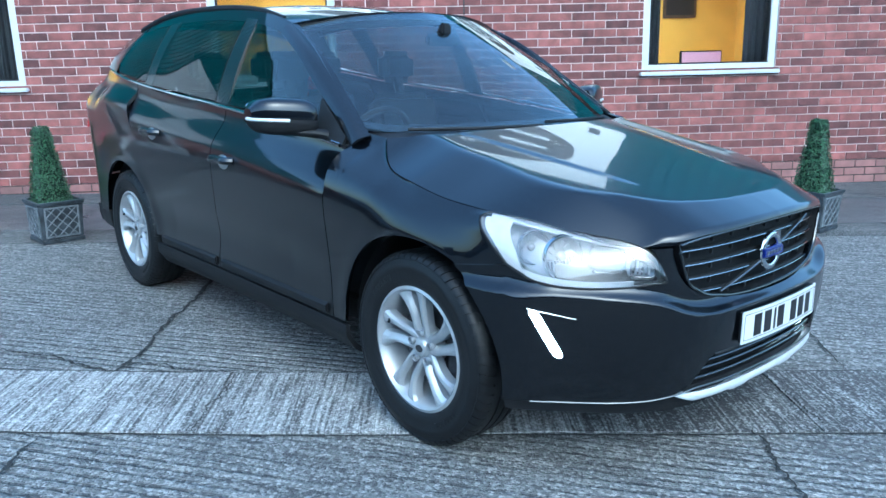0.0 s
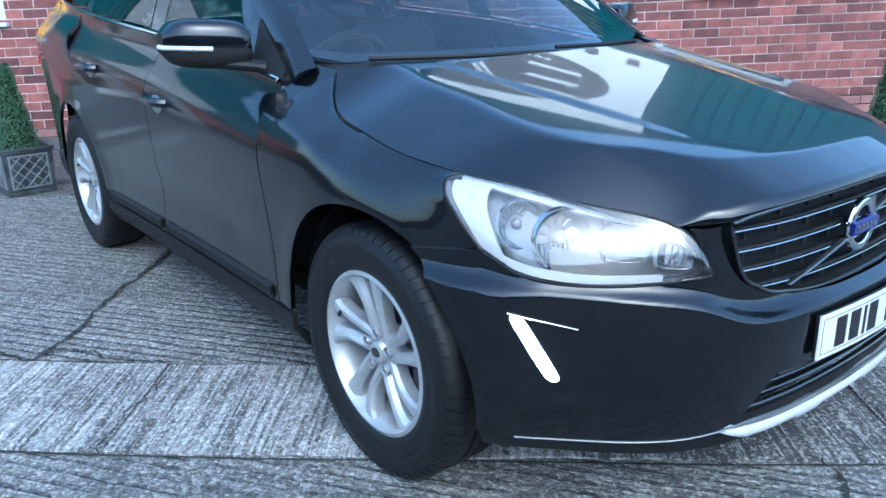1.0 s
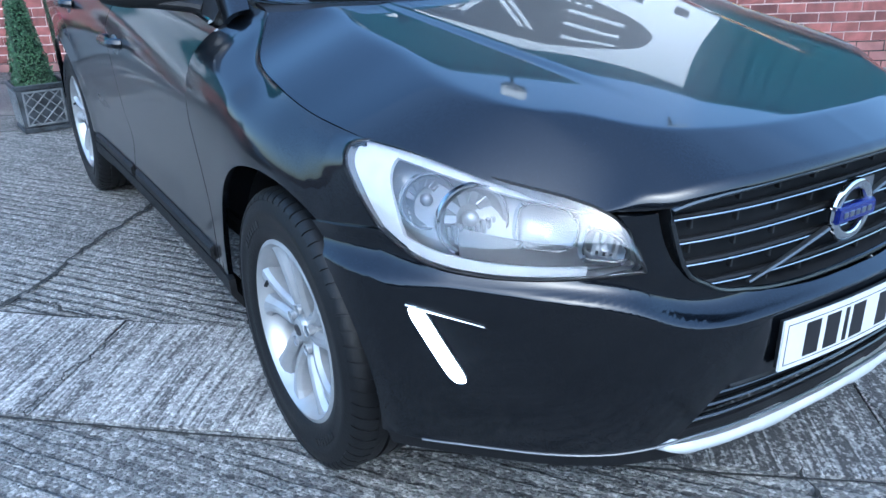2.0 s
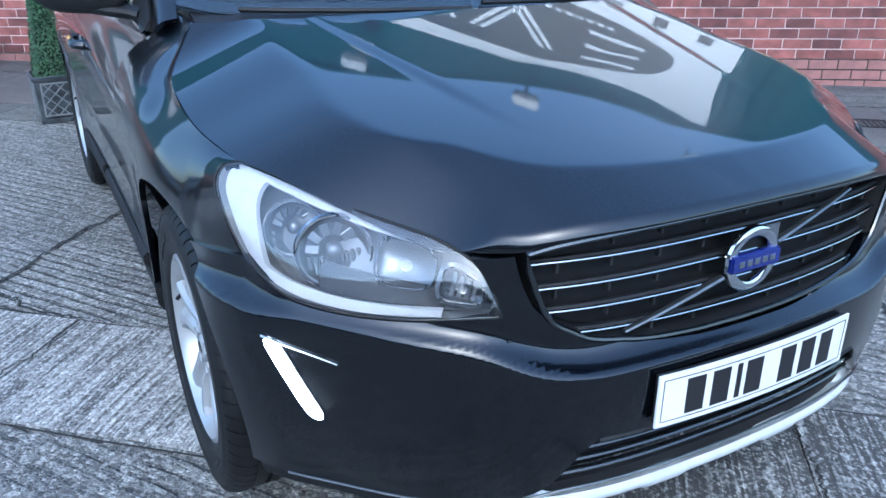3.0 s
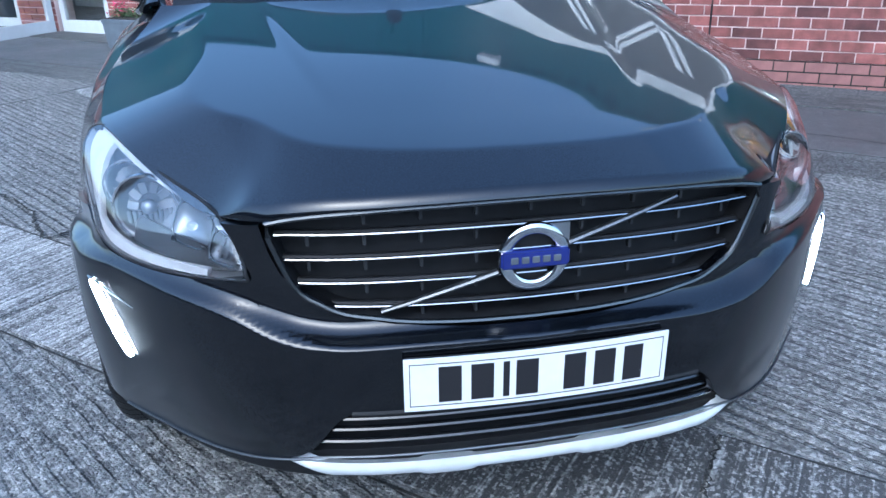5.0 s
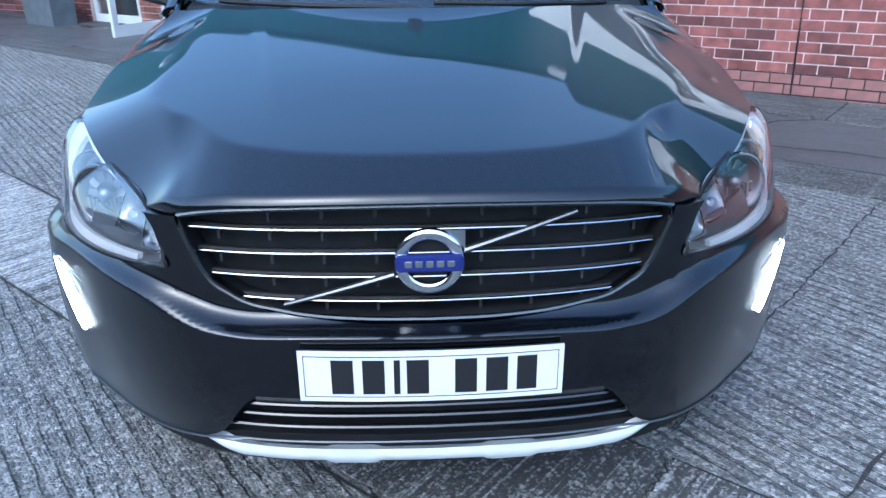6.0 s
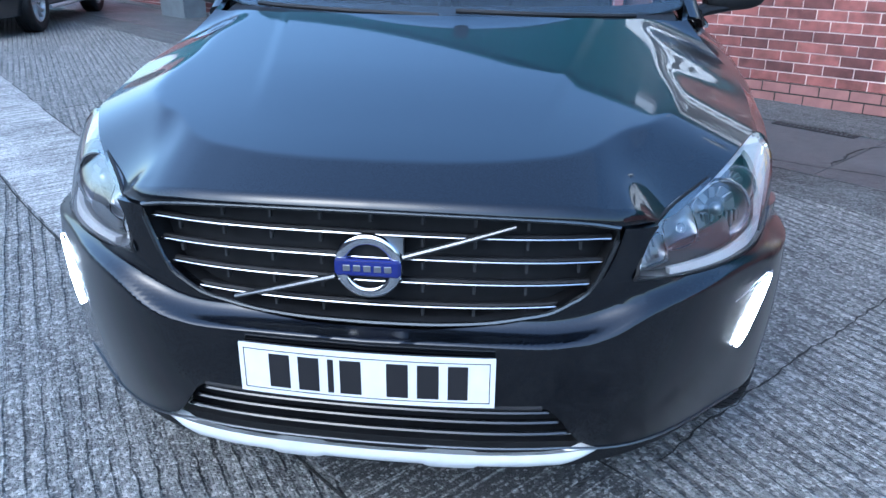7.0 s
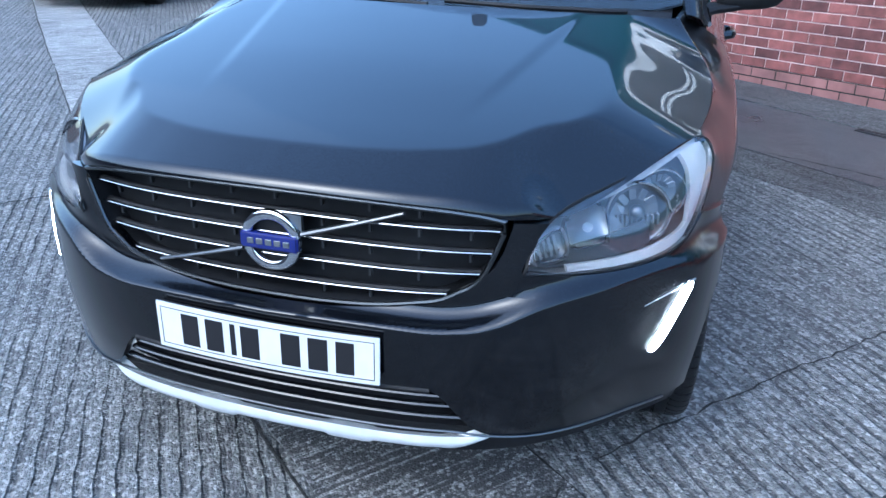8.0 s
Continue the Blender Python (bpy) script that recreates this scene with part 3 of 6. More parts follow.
def disc_unit(center, normal, r, material, parent, name):
    """A round lamp bowl that faces along normal."""
    prof = [(0.001, -0.035), (r * 0.35, -0.033), (r * 0.75, -0.022), (r * 0.95, 0.0), (r * 1.06, 0.003), (r * 1.08, -0.01)]
    bm = lathe_bm(prof, 32)
    turn = Vector((1, 0, 0)).rotation_difference(Vector(normal)).to_matrix().to_4x4()
    bm.transform(Matrix.Translation(center) @ turn)
    return part(name, bm, material, parent)


def build_headlamp(car, s):
    lamp = empty("headlamp", "clear headlamp with chrome reflectors", "")
    lamp.parent = car
    fix = (lambda P: P) if s > 0 else mirrored
    core = np.array((s * 0.3, 1.2, 0.6))
    part("housing", panel_bm(fix(lamp_grid(0.062, bulge=0.0)), 0.002, 0.02, core), LAMP_GREY, lamp)
    # side walls between lens and housing
    outer, inner = lamp_grid(0.004), lamp_grid(0.066, bulge=0.0)
    rim = lambda g: np.concatenate([g[:, 0], g[-1, 1:], g[::-1, -1][1:], g[0, ::-1][1:]], 0)
    bm = bmesh.new()
    add_grid(bm, fix(np.stack([rim(outer), rim(inner)], 1)))
    part("lamp_wall", bm, LAMP_GREY, lamp)
    # frosted light guide along the lower, outer and upper edges
    for a0, a1, g0, g1, nn, mm in ((0.2, 0.86, 0.02, 0.13, 30, 4), (0.86, 0.985, 0.04, 0.96, 6, 20), (0.25, 0.86, 0.86, 0.975, 26, 4)):
        part("light_guide", panel_bm(fix(lamp_grid(0.014, nn, mm, a0, a1, g0, g1, 0.010)), 0, 0.012, core), LAMP_BLADE, lamp, "frosted light guide")
    part("lamp_bezel", panel_bm(fix(lamp_grid(0.036, 24, 6, 0.03, 0.66, 0.10, 0.40, 0.0)), 0.002, 0.02, core), LAMP_DARK, lamp, "dark bezel between the lamps")

    def facing(f, g, d):
        return lamp_grid(d, 3, 3, f - 0.01, f + 0.01, g - 0.01, g + 0.01)[1, 1] * np.array((s, 1, 1))

    n = Vector((s * 0.28, -0.95, 0.08)).normalized()
    turn = Vector((1, 0, 0)).rotation_difference(n).to_matrix().to_4x4()
    for f, g, r, d, nm in ((0.765, 0.54, 0.052, 0.056, "indicator_bowl"), (0.60, 0.50, 0.066, 0.046, "main_beam")):
        c = facing(f, g, d)
        disc_unit(c, n, r, LAMP_SILVER, lamp, nm)
        ring = lathe_bm([(r * 1.0, 0.0), (r * 1.03, 0.008), (r * 1.09, 0.008), (r * 1.12, -0.004)], 40)
        ring.transform(Matrix.Translation(c) @ turn)
        part("lamp_ring", ring, CHROME, lamp)
        bulb = bmesh.new()
        bmesh.ops.create_icosphere(bulb, subdivisions=2, radius=r * 0.26)
        bulb.transform(Matrix.Translation(Vector(c) - n * 0.012))
        part("bulb", bulb, LAMP_SILVER, lamp)
    # flutes in the lower half of the main bowl
    c = Vector(facing(0.60, 0.50, 0.046))
    for k in range(-4, 5):
        x = k * 0.0115
        h = math.sqrt(0.055**2 - x * x)
        fl = box_bm(-0.02, -0.006, x - 0.004, x + 0.004, -h, -h * 0.15, 0.002, None, None, 1)
        fl.transform(Matrix.Translation(c) @ turn)
        part("flute", fl, LAMP_SILVER, lamp)
    # facets fanned over the two bowls
    for f, g, r, d, n0, a0, a1 in ((0.765, 0.54, 0.052, 0.056, 7, 0.3, 2.6), (0.60, 0.50, 0.066, 0.046, 5, 0.5, 2.9)):
        c = Vector(facing(f, g, d))
        for k in range(n0):
            an = a0 + (a1 - a0) * k / (n0 - 1)
            fa = box_bm(-0.024, -0.0195, -r * 0.13, r * 0.13, r * 0.38, r * 0.78, 0.0015, None, Matrix.Rotation(an - math.pi / 2, 4, "X") @ Matrix.Rotation(0.22, 4, "Z"), 1)
            fa.transform(Matrix.Translation(c) @ turn)
            part("facet", fa, LAMP_SILVER, lamp)
    # squarish inner lamp beside a low marker lamp
    for f0, f1, g0, g1, d, nm in ((0.25, 0.45, 0.30, 0.82, 0.034, "dipped_beam"), (0.07, 0.225, 0.24, 0.74, 0.024, "marker_lamp")):
        G = lamp_grid(d, 14, 12, f0, f1, g0, g1, 0.0)
        dish = np.outer(np.sin(np.linspace(0, math.pi, 14)), np.sin(np.linspace(0, math.pi, 12))) ** 0.7
        a_, b_ = np.linspace(-1, 1, 14)[:, None], np.linspace(-1, 1, 12)[None]
        mid_ = G.mean((0, 1))
        G = mid_ + (G - mid_) * (1 - 0.24 * (a_ * b_) ** 4)[..., None]
        G = G + np.array((-0.2, 0.9, -0.1)) * 0.03 * dish[..., None]
        part(nm, panel_bm(fix(G), 0, 0.01, core), LAMP_SILVER, lamp)
        edge = np.concatenate([G[:, 0], G[-1, 1:], G[::-1, -1][1:], G[0, ::-1][1:-1]], 0)
        part("lamp_ring", tube_bm(fix(edge), 0.0018, 6, closed=True), DARK_CHROME, lamp)
        bulb = bmesh.new()
        bmesh.ops.create_icosphere(bulb, subdivisions=2, radius=0.011)
        bulb.transform(Matrix.Translation(facing((f0 + f1) / 2, (g0 + g1) / 2, d + 0.012)))
        part("bulb", bulb, CLEAR, lamp)
    for k in range(4):
        G = lamp_grid(0.03, 3, 6, 0.10 + k * 0.026, 0.114 + k * 0.026, 0.30, 0.66, 0.0)
        part("reflector_rib", panel_bm(fix(G), 0, 0.012, core), LAMP_SILVER, lamp)
    for k in range(4):
        for j in range(4):
            G = lamp_grid(0.03, 3, 3, 0.83 + k * 0.016, 0.839 + k * 0.016, 0.26 + j * 0.05, 0.285 + j * 0.05, 0.0)
            part("reflex_stud", panel_bm(fix(G), 0, 0.006, core), LAMP_GREY, lamp)
    lens = part("lens", panel_bm(fix(lamp_grid(0.0)), 0.002, 0.003, core, closed=True), CLEAR, lamp, "clear plastic lens")
    lens.visible_shadow = False
    # dark seal round the lens
    R = rim(lamp_grid(0.004))
    part("seal", tube_bm(fix(R), 0.0035, 6), BLACK_PLASTIC, lamp)
    return lamp


def build_running_light(car, s):
    """Slanted daytime light in a dark recess with a bright wing over it."""
    unit = empty("running_light", "lit white daytime running light", "")
    unit.parent = car
    core = np.array((s * 0.3, 1.2, 0.5))
    t, w = (1 - np.cos(np.linspace(0, math.pi, 12))) / 2, np.linspace(-1, 1, 5)
    z = 0.625 + (0.470 - 0.625) * t
    qm = q_at_x(0.858) + (q_at_x(0.797) - q_at_x(0.858)) * t
    for wide, lift, nm, material in ((0.016, 0.002, "recess", GLOSS_BLACK), (0.0115, 0.006, "light_strip", DRL)):
        round_ = (1 - np.abs(2 * t - 1) ** 9) ** 0.5 * 0.75 + 0.25
        G = fascia(qm[:, None] + wide * round_[:, None] * w[None], np.broadcast_to(z[:, None], (12, 5)))
        n = grid_normals(outward(G, np.array((0.3, 1.2, 0.5))))
        G = outward(G, np.array((0.3, 1.2, 0.5))) + n * lift
        part(nm, panel_bm(G if s > 0 else mirrored(G), 0, 0.012, core), material, unit)
    t = np.linspace(0, 1, 12)
    pts = fascia(q_at_x(0.868) + (q_at_x(0.765) - q_at_x(0.868)) * t, 0.628 - 0.03 * t) + np.array((0.003, -0.003, 0.001))
    part("wing_strip", tube_bm(pts if s > 0 else mirrored(pts), np.linspace(0.0024, 0.0008, 12), 6), SATIN_CHROME, unit)
    return unit


def build_wheel(car, x, y, s):
    """Tyre with grooves, ten-spoke alloy, disc and bolts; s: the side it faces."""
    wheel = empty("wheel", "", "")
    wheel.parent = car
    m = Matrix.Translation((x, y, HUB_Z)) @ Matrix.Rotation(0 if s > 0 else math.pi, 4, "Z")
    R = 0.362
    prof = [(0.232, -0.10), (0.25, -0.112), (0.29, -0.118), (0.335, -0.112), (0.354, -0.098)]
    for k, gx in enumerate((-0.06, -0.02, 0.02, 0.06)):
        prof += [(R, gx - 0.014), (R, gx - 0.005), (R - 0.008, gx - 0.004), (R - 0.008, gx + 0.004), (R, gx + 0.005)]
    prof += [(R, 0.082), (0.354, 0.098), (0.345, 0.107), (0.337, 0.111), (0.318, 0.1165), (0.314, 0.1185), (0.30, 0.119), (0.296, 0.117), (0.27, 0.1165), (0.25, 0.112), (0.236, 0.104), (0.23, 0.096)]
    bm = lathe_bm(prof, 96)
    bm.transform(m)
    tyre = part("tyre", bm, RUBBER, wheel, "black rubber tyre", sharp=30)
    # shoulder blocks
    blk = bmesh.new()
    edge = [(0.355, 0.055), (R + 0.0015, 0.057), (R + 0.0015, 0.082), (0.3565, 0.0995), (0.3475, 0.1095), (0.3385, 0.1135), (0.334, 0.110)]
    for k in range(64):
        a, w = 2 * math.pi * k / 64, 2 * math.pi / 64
        rows = []
        for u, drop in ((0.0, 0.006), (0.02, 0.0), (0.5, 0.0), (0.86, 0.0), (0.88, 0.006)):
            lean = [a + w * (u + 0.5 * (px - 0.055) / 0.055) for pr, px in edge]
            rows.append([np.array((px - drop * 0.5, (pr - drop) * math.cos(an), (pr - drop) * math.sin(an))) for (pr, px), an in zip(edge, lean)])
        add_grid(blk, np.array(rows))
    bmesh.ops.recalc_face_normals(blk, faces=blk.faces)
    blk.transform(m)
    part("tread_block", blk, RUBBER, tyre)
    # raised sidewall bars
    for base in (0.5, 3.6):
        for k in range(7):
            bar = box_bm(0.116, 0.1192, -0.008, 0.008, 0.272, 0.290, 0.0005, None, Matrix.Rotation(base + k * 0.075, 4, "X"), seg=1)
            bar.transform(m)
            part("sidewall_bar", bar, RUBBER, tyre)
    rim = lathe_bm([(0.222, -0.09), (0.235, -0.098), (0.232, 0.096), (0.238, 0.104), (0.226, 0.108), (0.219, 0.10), (0.212, 0.085), (0.205, 0.06), (0.20, 0.0), (0.195, -0.085)], 72)
    rim.transform(m)
    part("rim", rim, ALLOY, wheel, "silver alloy rim")
    bm = bmesh.new()
    for k in range(5):
        for side_k in (-1, 1):
            a0 = 2 * math.pi * k / 5 + 0.35
            # each spoke: hub root to rim, slightly twisted and dished
            rr = np.linspace(0.045, 0.216, 9)
            ang = a0 + side_k * np.interp(rr, [0.045, 0.12, 0.216], [0.37, 0.205, 0.215]) + 0.15 * (rr / 0.216) ** 2
            half = np.interp(rr, [0.045, 0.09, 0.15, 0.19, 0.216], [0.022, 0.018, 0.0185, 0.023, 0.04])
            face = np.interp(rr, [0.045, 0.10, 0.18, 0.216], [0.074, 0.087, 0.096, 0.098])
            rows = []
            for r_, an, hw, fx in zip(rr, ang, half, face):
                c, sn = math.cos(an), math.sin(an)
                tang, rad, ex = np.array((0, -sn, c)), np.array((0, c, sn)) * r_, np.array((1, 0, 0))
                # a ridge near the outer flank of each pair, the other flank sloping into the slot
                section = ((-1, 0.045), (-0.97, 0.013), (-0.62, 0.0015), (-0.15, 0.0), (0.35, 0.004), (0.9, 0.017), (1, 0.045))
                rows.append([rad + tang * (hw * w_ * -side_k) + ex * (fx - dz) for w_, dz in section])
            add_grid(bm, np.array(rows))
    bmesh.ops.recalc_face_normals(bm, faces=bm.faces)
    bm.transform(m)
    part("spokes", bm, ALLOY, wheel, "silver twin spokes", sharp=14)
    hub = lathe_bm([(0.0005, 0.083), (0.03, 0.084), (0.033, 0.080), (0.036, 0.074), (0.07, 0.066), (0.074, 0.05), (0.074, 0.0)], 40)
    hub.transform(m)
    part("hub", hub, ALLOY, wheel)
    cap = lathe_bm([(0.0005, 0.0895), (0.024, 0.089), (0.030, 0.086), (0.0305, 0.078)], 32)
    cap.transform(m)
    part("centre_cap", cap, ALLOY, wheel, "silver centre cap with a dark oval")
    oval = lathe_bm([(0.0005, 0.0915), (0.019, 0.091), (0.0205, 0.087)], 28)
    oval.transform(m @ Matrix.Diagonal((1, 1, 0.72, 1)))
    part("cap_badge", oval, DARK_METAL, wheel)
    for k in range(5):
        a = 2 * math.pi * k / 5 + 0.35
        well = lathe_bm([(0.0165, 0.086), (0.0145, 0.0875), (0.013, 0.086), (0.0125, 0.06)], 20)
        well.transform(m @ Matrix.Translation((0, 0.054 * math.cos(a), 0.054 * math.sin(a))))
        part("bolt_well", well, ALLOY, wheel)
        bolt = lathe_bm([(0.0005, 0.086), (0.0075, 0.086), (0.009, 0.083), (0.009, 0.062), (0.012, 0.062), (0.0125, 0.05)], 12)
        bolt.transform(m @ Matrix.Translation((0, 0.054 * math.cos(a), 0.054 * math.sin(a))))
        part("bolt", bolt, SATIN_CHROME, wheel)
    stem = tube_bm([(0.088, 0.19 * math.cos(2.75), 0.19 * math.sin(2.75)), (0.105, 0.172 * math.cos(2.75), 0.172 * math.sin(2.75))], 0.0055, 10)
    stem.transform(m)
    part("valve_stem", stem, BLACK_PLASTIC, wheel, "black valve stem")
    disc = lathe_bm([(0.07, 0.02), (0.165, 0.02), (0.165, -0.004), (0.07, -0.004)], 48)
    disc.transform(m)
    part("brake_disc", disc, DARK_METAL, wheel)
    cal = box_bm(-0.02, 0.045, 0.10, 0.18, -0.075, 0.075, 0.015)
    cal.transform(m)
    part("brake_caliper", cal, DARK_METAL, wheel)
    dark = lathe_bm([(0.001, -0.03), (0.2, -0.03), (0.2, -0.05), (0.001, -0.05)], 32)
    dark.transform(m)
    part("back_plate", dark, BLACK_PLASTIC, wheel)
    return wheel


def build_sides(car, s):
    ys = np.linspace(0, 1, 64)
    # front wing, from the headlamp's outer edge back to the door
    y1 = 1.4215
    fix = (lambda G: G) if s > 0 else mirrored
    shut = curve(SHUT[::-1], 80)
    rows = np.linspace(0, 1, 34)
    F = curve_at(LAMP_OUT, rows) + np.array((0.003, 0.003, 0.001))
    c = (1 - np.cos(ys * math.pi)) / 2
    Y = F[None, :, 1] + (y1 - F[None, :, 1]) * c[:, None]
    top_z = np.interp(Y, np.r_[shut[:, 1], 1.42], np.r_[shut[:, 2], 1.112])
    top_x = np.interp(Y, np.r_[shut[:, 1], 1.42], np.r_[shut[:, 0], 0.785])
    seam = np.interp(Y, [0.51, 0.63], [0.751, 0.726])
    bot_z = np.maximum(arch_z(Y, HUB_F), np.where(Y > HUB_F, 0.315, seam))
    Z = bot_z * (1 - rows) + top_z * rows
    fade = np.clip((Y - F[None, :, 1]) / (0.86 - F[None, :, 1]), 0, 1)
    Z = Z + (F[:, 2] - Z[0])[None] * (1 - fade) ** 2
    P = side_pt(Y, Z)
    # meet the shut line and the lamp's edge; towards the screen the shoulder rolls in by itself
    meet = (top_x - P[..., 0]) * smooth01((Z - 0.84) / np.maximum(top_z - 0.84, 0.02)) * np.clip(rows * 1.5 - 0.5, 0, 1)
    roll = -0.047 * smooth01((Z - (0.91 + 0.30 * (Y - 1.13))) / 0.11)
    roll = roll + (top_x - P[..., 0] - roll) * rows**24
    P[..., 0] += meet + (roll - meet) * smooth01((Y - 0.92) / 0.2)
    P[..., 0] += (F[:, 0] - P[0, :, 0])[None] * (1 - np.clip((Y - F[None, :, 1]) / (1.0 - F[None, :, 1]), 0, 1)) ** 1.5
    # ahead of the wheel the wing leans in as one broad chamfer
    lean = P[:, :1, 0] + (P[:, -1:, 0] - P[:, :1, 0]) * rows**1.25 + 0.010 * np.sin(math.pi * rows)
    lean = lean + (P[0, :, 0] - lean[0])[None] * (1 - fade) ** 1.5
    P[..., 0] += (lean - P[..., 0]) * (0.9 * (1 - smooth01((Y - 0.72) / 0.42)))
    wing = bmesh.new()
    panel_bm(fix(P), 0.002, 0.016, bm=wing)
    part("front_wing", wing, DOOR_PAINT, car, sharp=55)
    # wheel arch liners
    for hub in (HUB_F, HUB_R):
        bm = bmesh.new()
        ang = np.linspace(-0.3, math.pi + 0.1, 34)
        G = np.array([[(x, hub + ARCH * math.cos(t) * k, HUB_Z + ARCH * math.sin(t) * k) for x, k in ((0.55, 1.0), (0.7, 1.02), (0.87, 1.01))] for t in ang])
        add_grid(bm, fix(G))
        add_grid(bm, fix(np.array([[(0.56, hub + (ARCH + 0.02) * r * math.cos(t), HUB_Z + (ARCH + 0.02) * r * math.sin(t)) for r in (0, 1)] for t in ang])))
        part("arch_liner", bm, BLACK_PLASTIC, car)

    def belt_z(yy):
        b = np.array(BELT)
        return spl(yy, b[:, 1], b[:, 2])

    def belt_x(yy):
        b = np.array(BELT)
        return spl(yy, b[:, 1], b[:, 0])

    # doors and rear quarter
    def skin(ya, yb, low, n=36, m=26):
        t, r = np.linspace(0, 1, n), np.linspace(0, 1, m)
        Y = ya(r)[None] * (1 - t)[:, None] + yb(r)[None] * t[:, None]
        zl = low(Y)
        zt = belt_z(Y) - 0.012
        Z = zl * (1 - r)[None] + zt * r[None]
        G = side_pt(Y, Z)
        G[..., 0] += (belt_x(Y) - G[..., 0]) * smooth01((r - 0.72) / 0.28)[None] ** 1.5
        # hollow along the lower door
        G[..., 0] -= 0.012 * np.exp(-(((Z - 0.53) / 0.09) ** 2)) * np.clip((Y - 1.45) / 0.3, 0, 1) * np.clip((3.3 - Y) / 0.3, 0, 1)
        return G

    front_a = lambda r: 1.424 + 0 * r
    mid = lambda r: 2.46 - 0.06 * (r - 0.3)
    rear_b = lambda r: np.interp(r, [0, 0.16, 0.42, 0.6, 0.8, 1.0], [3.19, 3.225, 3.36, 3.47, 3.55, 3.57])
    sill = lambda Y: 0.355 + 0 * Y
    d1 = empty("front_door", "dark grey metallic front door", "")
    d2 = empty("rear_door", "dark grey metallic rear door", "")
    for d, G, hy, hz in ((d1, skin(front_a, mid, sill), 2.30, 0.925), (d2, skin(mid, rear_b, sill), 3.15, 1.0)):
        d.parent = car
        part("door_skin", panel_bm(fix(G), 0.0025, 0.018), DOOR_PAINT, d)
        ym = np.linspace(G[1, 2, 1] + 0.01, G[-2, 2, 1] - 0.01, 20)
        M = np.stack([np.stack([side(ym, 0 * ym + z_) + dx_, ym, 0 * ym + z_], -1) for z_, dx_ in ((0.362, 0.006), (0.375, 0.013), (0.40, 0.013), (0.412, 0.0))], 1)
        part("door_moulding", panel_bm(fix(M), 0, 0.012), BLACK_PLASTIC, d, "black plastic lower door moulding")
        handle(d, s, hy, hz)
    q = skin(rear_b, lambda r: np.interp(r, [0, 0.5, 0.8, 1], [4.40, 4.43, 4.40, 4.22]), lambda Y: np.maximum(np.where(np.abs(Y - HUB_R) < ARCH, arch_z(Y, HUB_R), 0.4), 0.4), n=60)
    part("rear_quarter", panel_bm(fix(q), 0.0025, 0.018), DOOR_PAINT, car)
    # sill cladding
    y = np.linspace(HUB_F + 0.42, HUB_R - 0.42, 30)
    G = np.stack([np.stack([side(y, 0 * y + z) + dx, y, 0 * y + z], -1) for z, dx in ((0.20, -0.03), (0.235, 0.0), (0.30, 0.012), (0.348, 0.004))], 1)
    part("sill", panel_bm(fix(G), 0, 0.02), BLACK_PLASTIC, car, "black plastic sill")

    # greenhouse
    B, Rf = curve(BELT, 200), curve(ROOF_EDGE, 200)

    def house(y_low, y_high, t, lift=0.0):
        lo = np.stack([np.interp(y_low, B[:, 1], B[:, i]) for i in range(3)], -1)
        hi = np.stack([np.interp(y_high, Rf[:, 1], Rf[:, i]) for i in range(3)], -1)
        t = np.asarray(t)
        g = lo[:, None] * (1 - t)[None, :, None] + hi[:, None] * t[None, :, None]
        g[..., 0] += (0.03 * np.sin(math.pi * t))[None] + lift
        return g

    def pane(name, l0, l1, h0, h1, t0, t1, material, gap=0.002, depth=0.004, parent=None, lift=0.0, closed=True, label="", top=None, foot=None):
        """A piece of the side between belt and roof edge; top and foot: metres kept free above and below instead of shares."""
        yl, yh = np.linspace(l0, l1, 28), np.linspace(h0, h1, 28)
        G = house(yl, yh, np.array((0.0, 1.0)))
        span = np.linalg.norm(G[:, 1] - G[:, 0], axis=1)
        ta = np.full(28, t0) if foot is None else foot / span
        tb = np.full(28, t1) if top is None else 1 - top / span
        if name == "window_head":
            ta = np.maximum(1 - 0.06 / span, 0.0)
        T = ta[:, None] + (tb - ta)[:, None] * np.linspace(0, 1, 10)[None]
        lo, hi = house(yl, yh, np.array((0.0,)))[:, 0], house(yl, yh, np.array((1.0,)))[:, 0]
        P_ = lo[:, None] * (1 - T)[..., None] + hi[:, None] * T[..., None]
        P_[..., 0] += np.minimum(0.010 if l0 < 2.0 else 0.022, span * 0.06)[:, None] * np.sin(math.pi * T)
        return part(name, panel_bm(fix(P_ + np.array((lift, 0, 0))), gap, depth, closed=closed), material, parent or car, label)

    for g in (
        pane("side_window", 1.60, 2.41, 1.50, 2.45, 0, 0, SIDE_GLASS, parent=d1, label="clear reflective side window", top=0.058, foot=0.012),
        pane("side_window", 2.53, 3.36, 2.55, 3.36, 0, 0, DARK_GLASS, parent=d2, label="clear reflective side window", top=0.058, foot=0.012),
        pane("quarter_window", 3.46, 4.02, 3.50, 3.86, 0, 0, DARK_GLASS, label="dark rear quarter window", top=0.062, foot=0.02),
    ):
        g.visible_shadow = False
    # pillars and frames
    run = np.linspace(0, 1, 10)[:, None, None]
    up = np.linspace(0, 1, 6)[None, :, None]
    G = (np.array((0.850, 1.432, 1.060)) * (1 - run) + np.array((0.853, 1.63, 1.084)) * run) * (1 - up) + (np.array((0.831, 1.436, 1.088)) * (1 - run) + np.array((0.797, 1.65, 1.232)) * run) * up
    part("mirror_triangle", panel_bm(fix(G), 0, 0.012), BLACK_PLASTIC, d1, "black plastic panel at the mirror's foot")
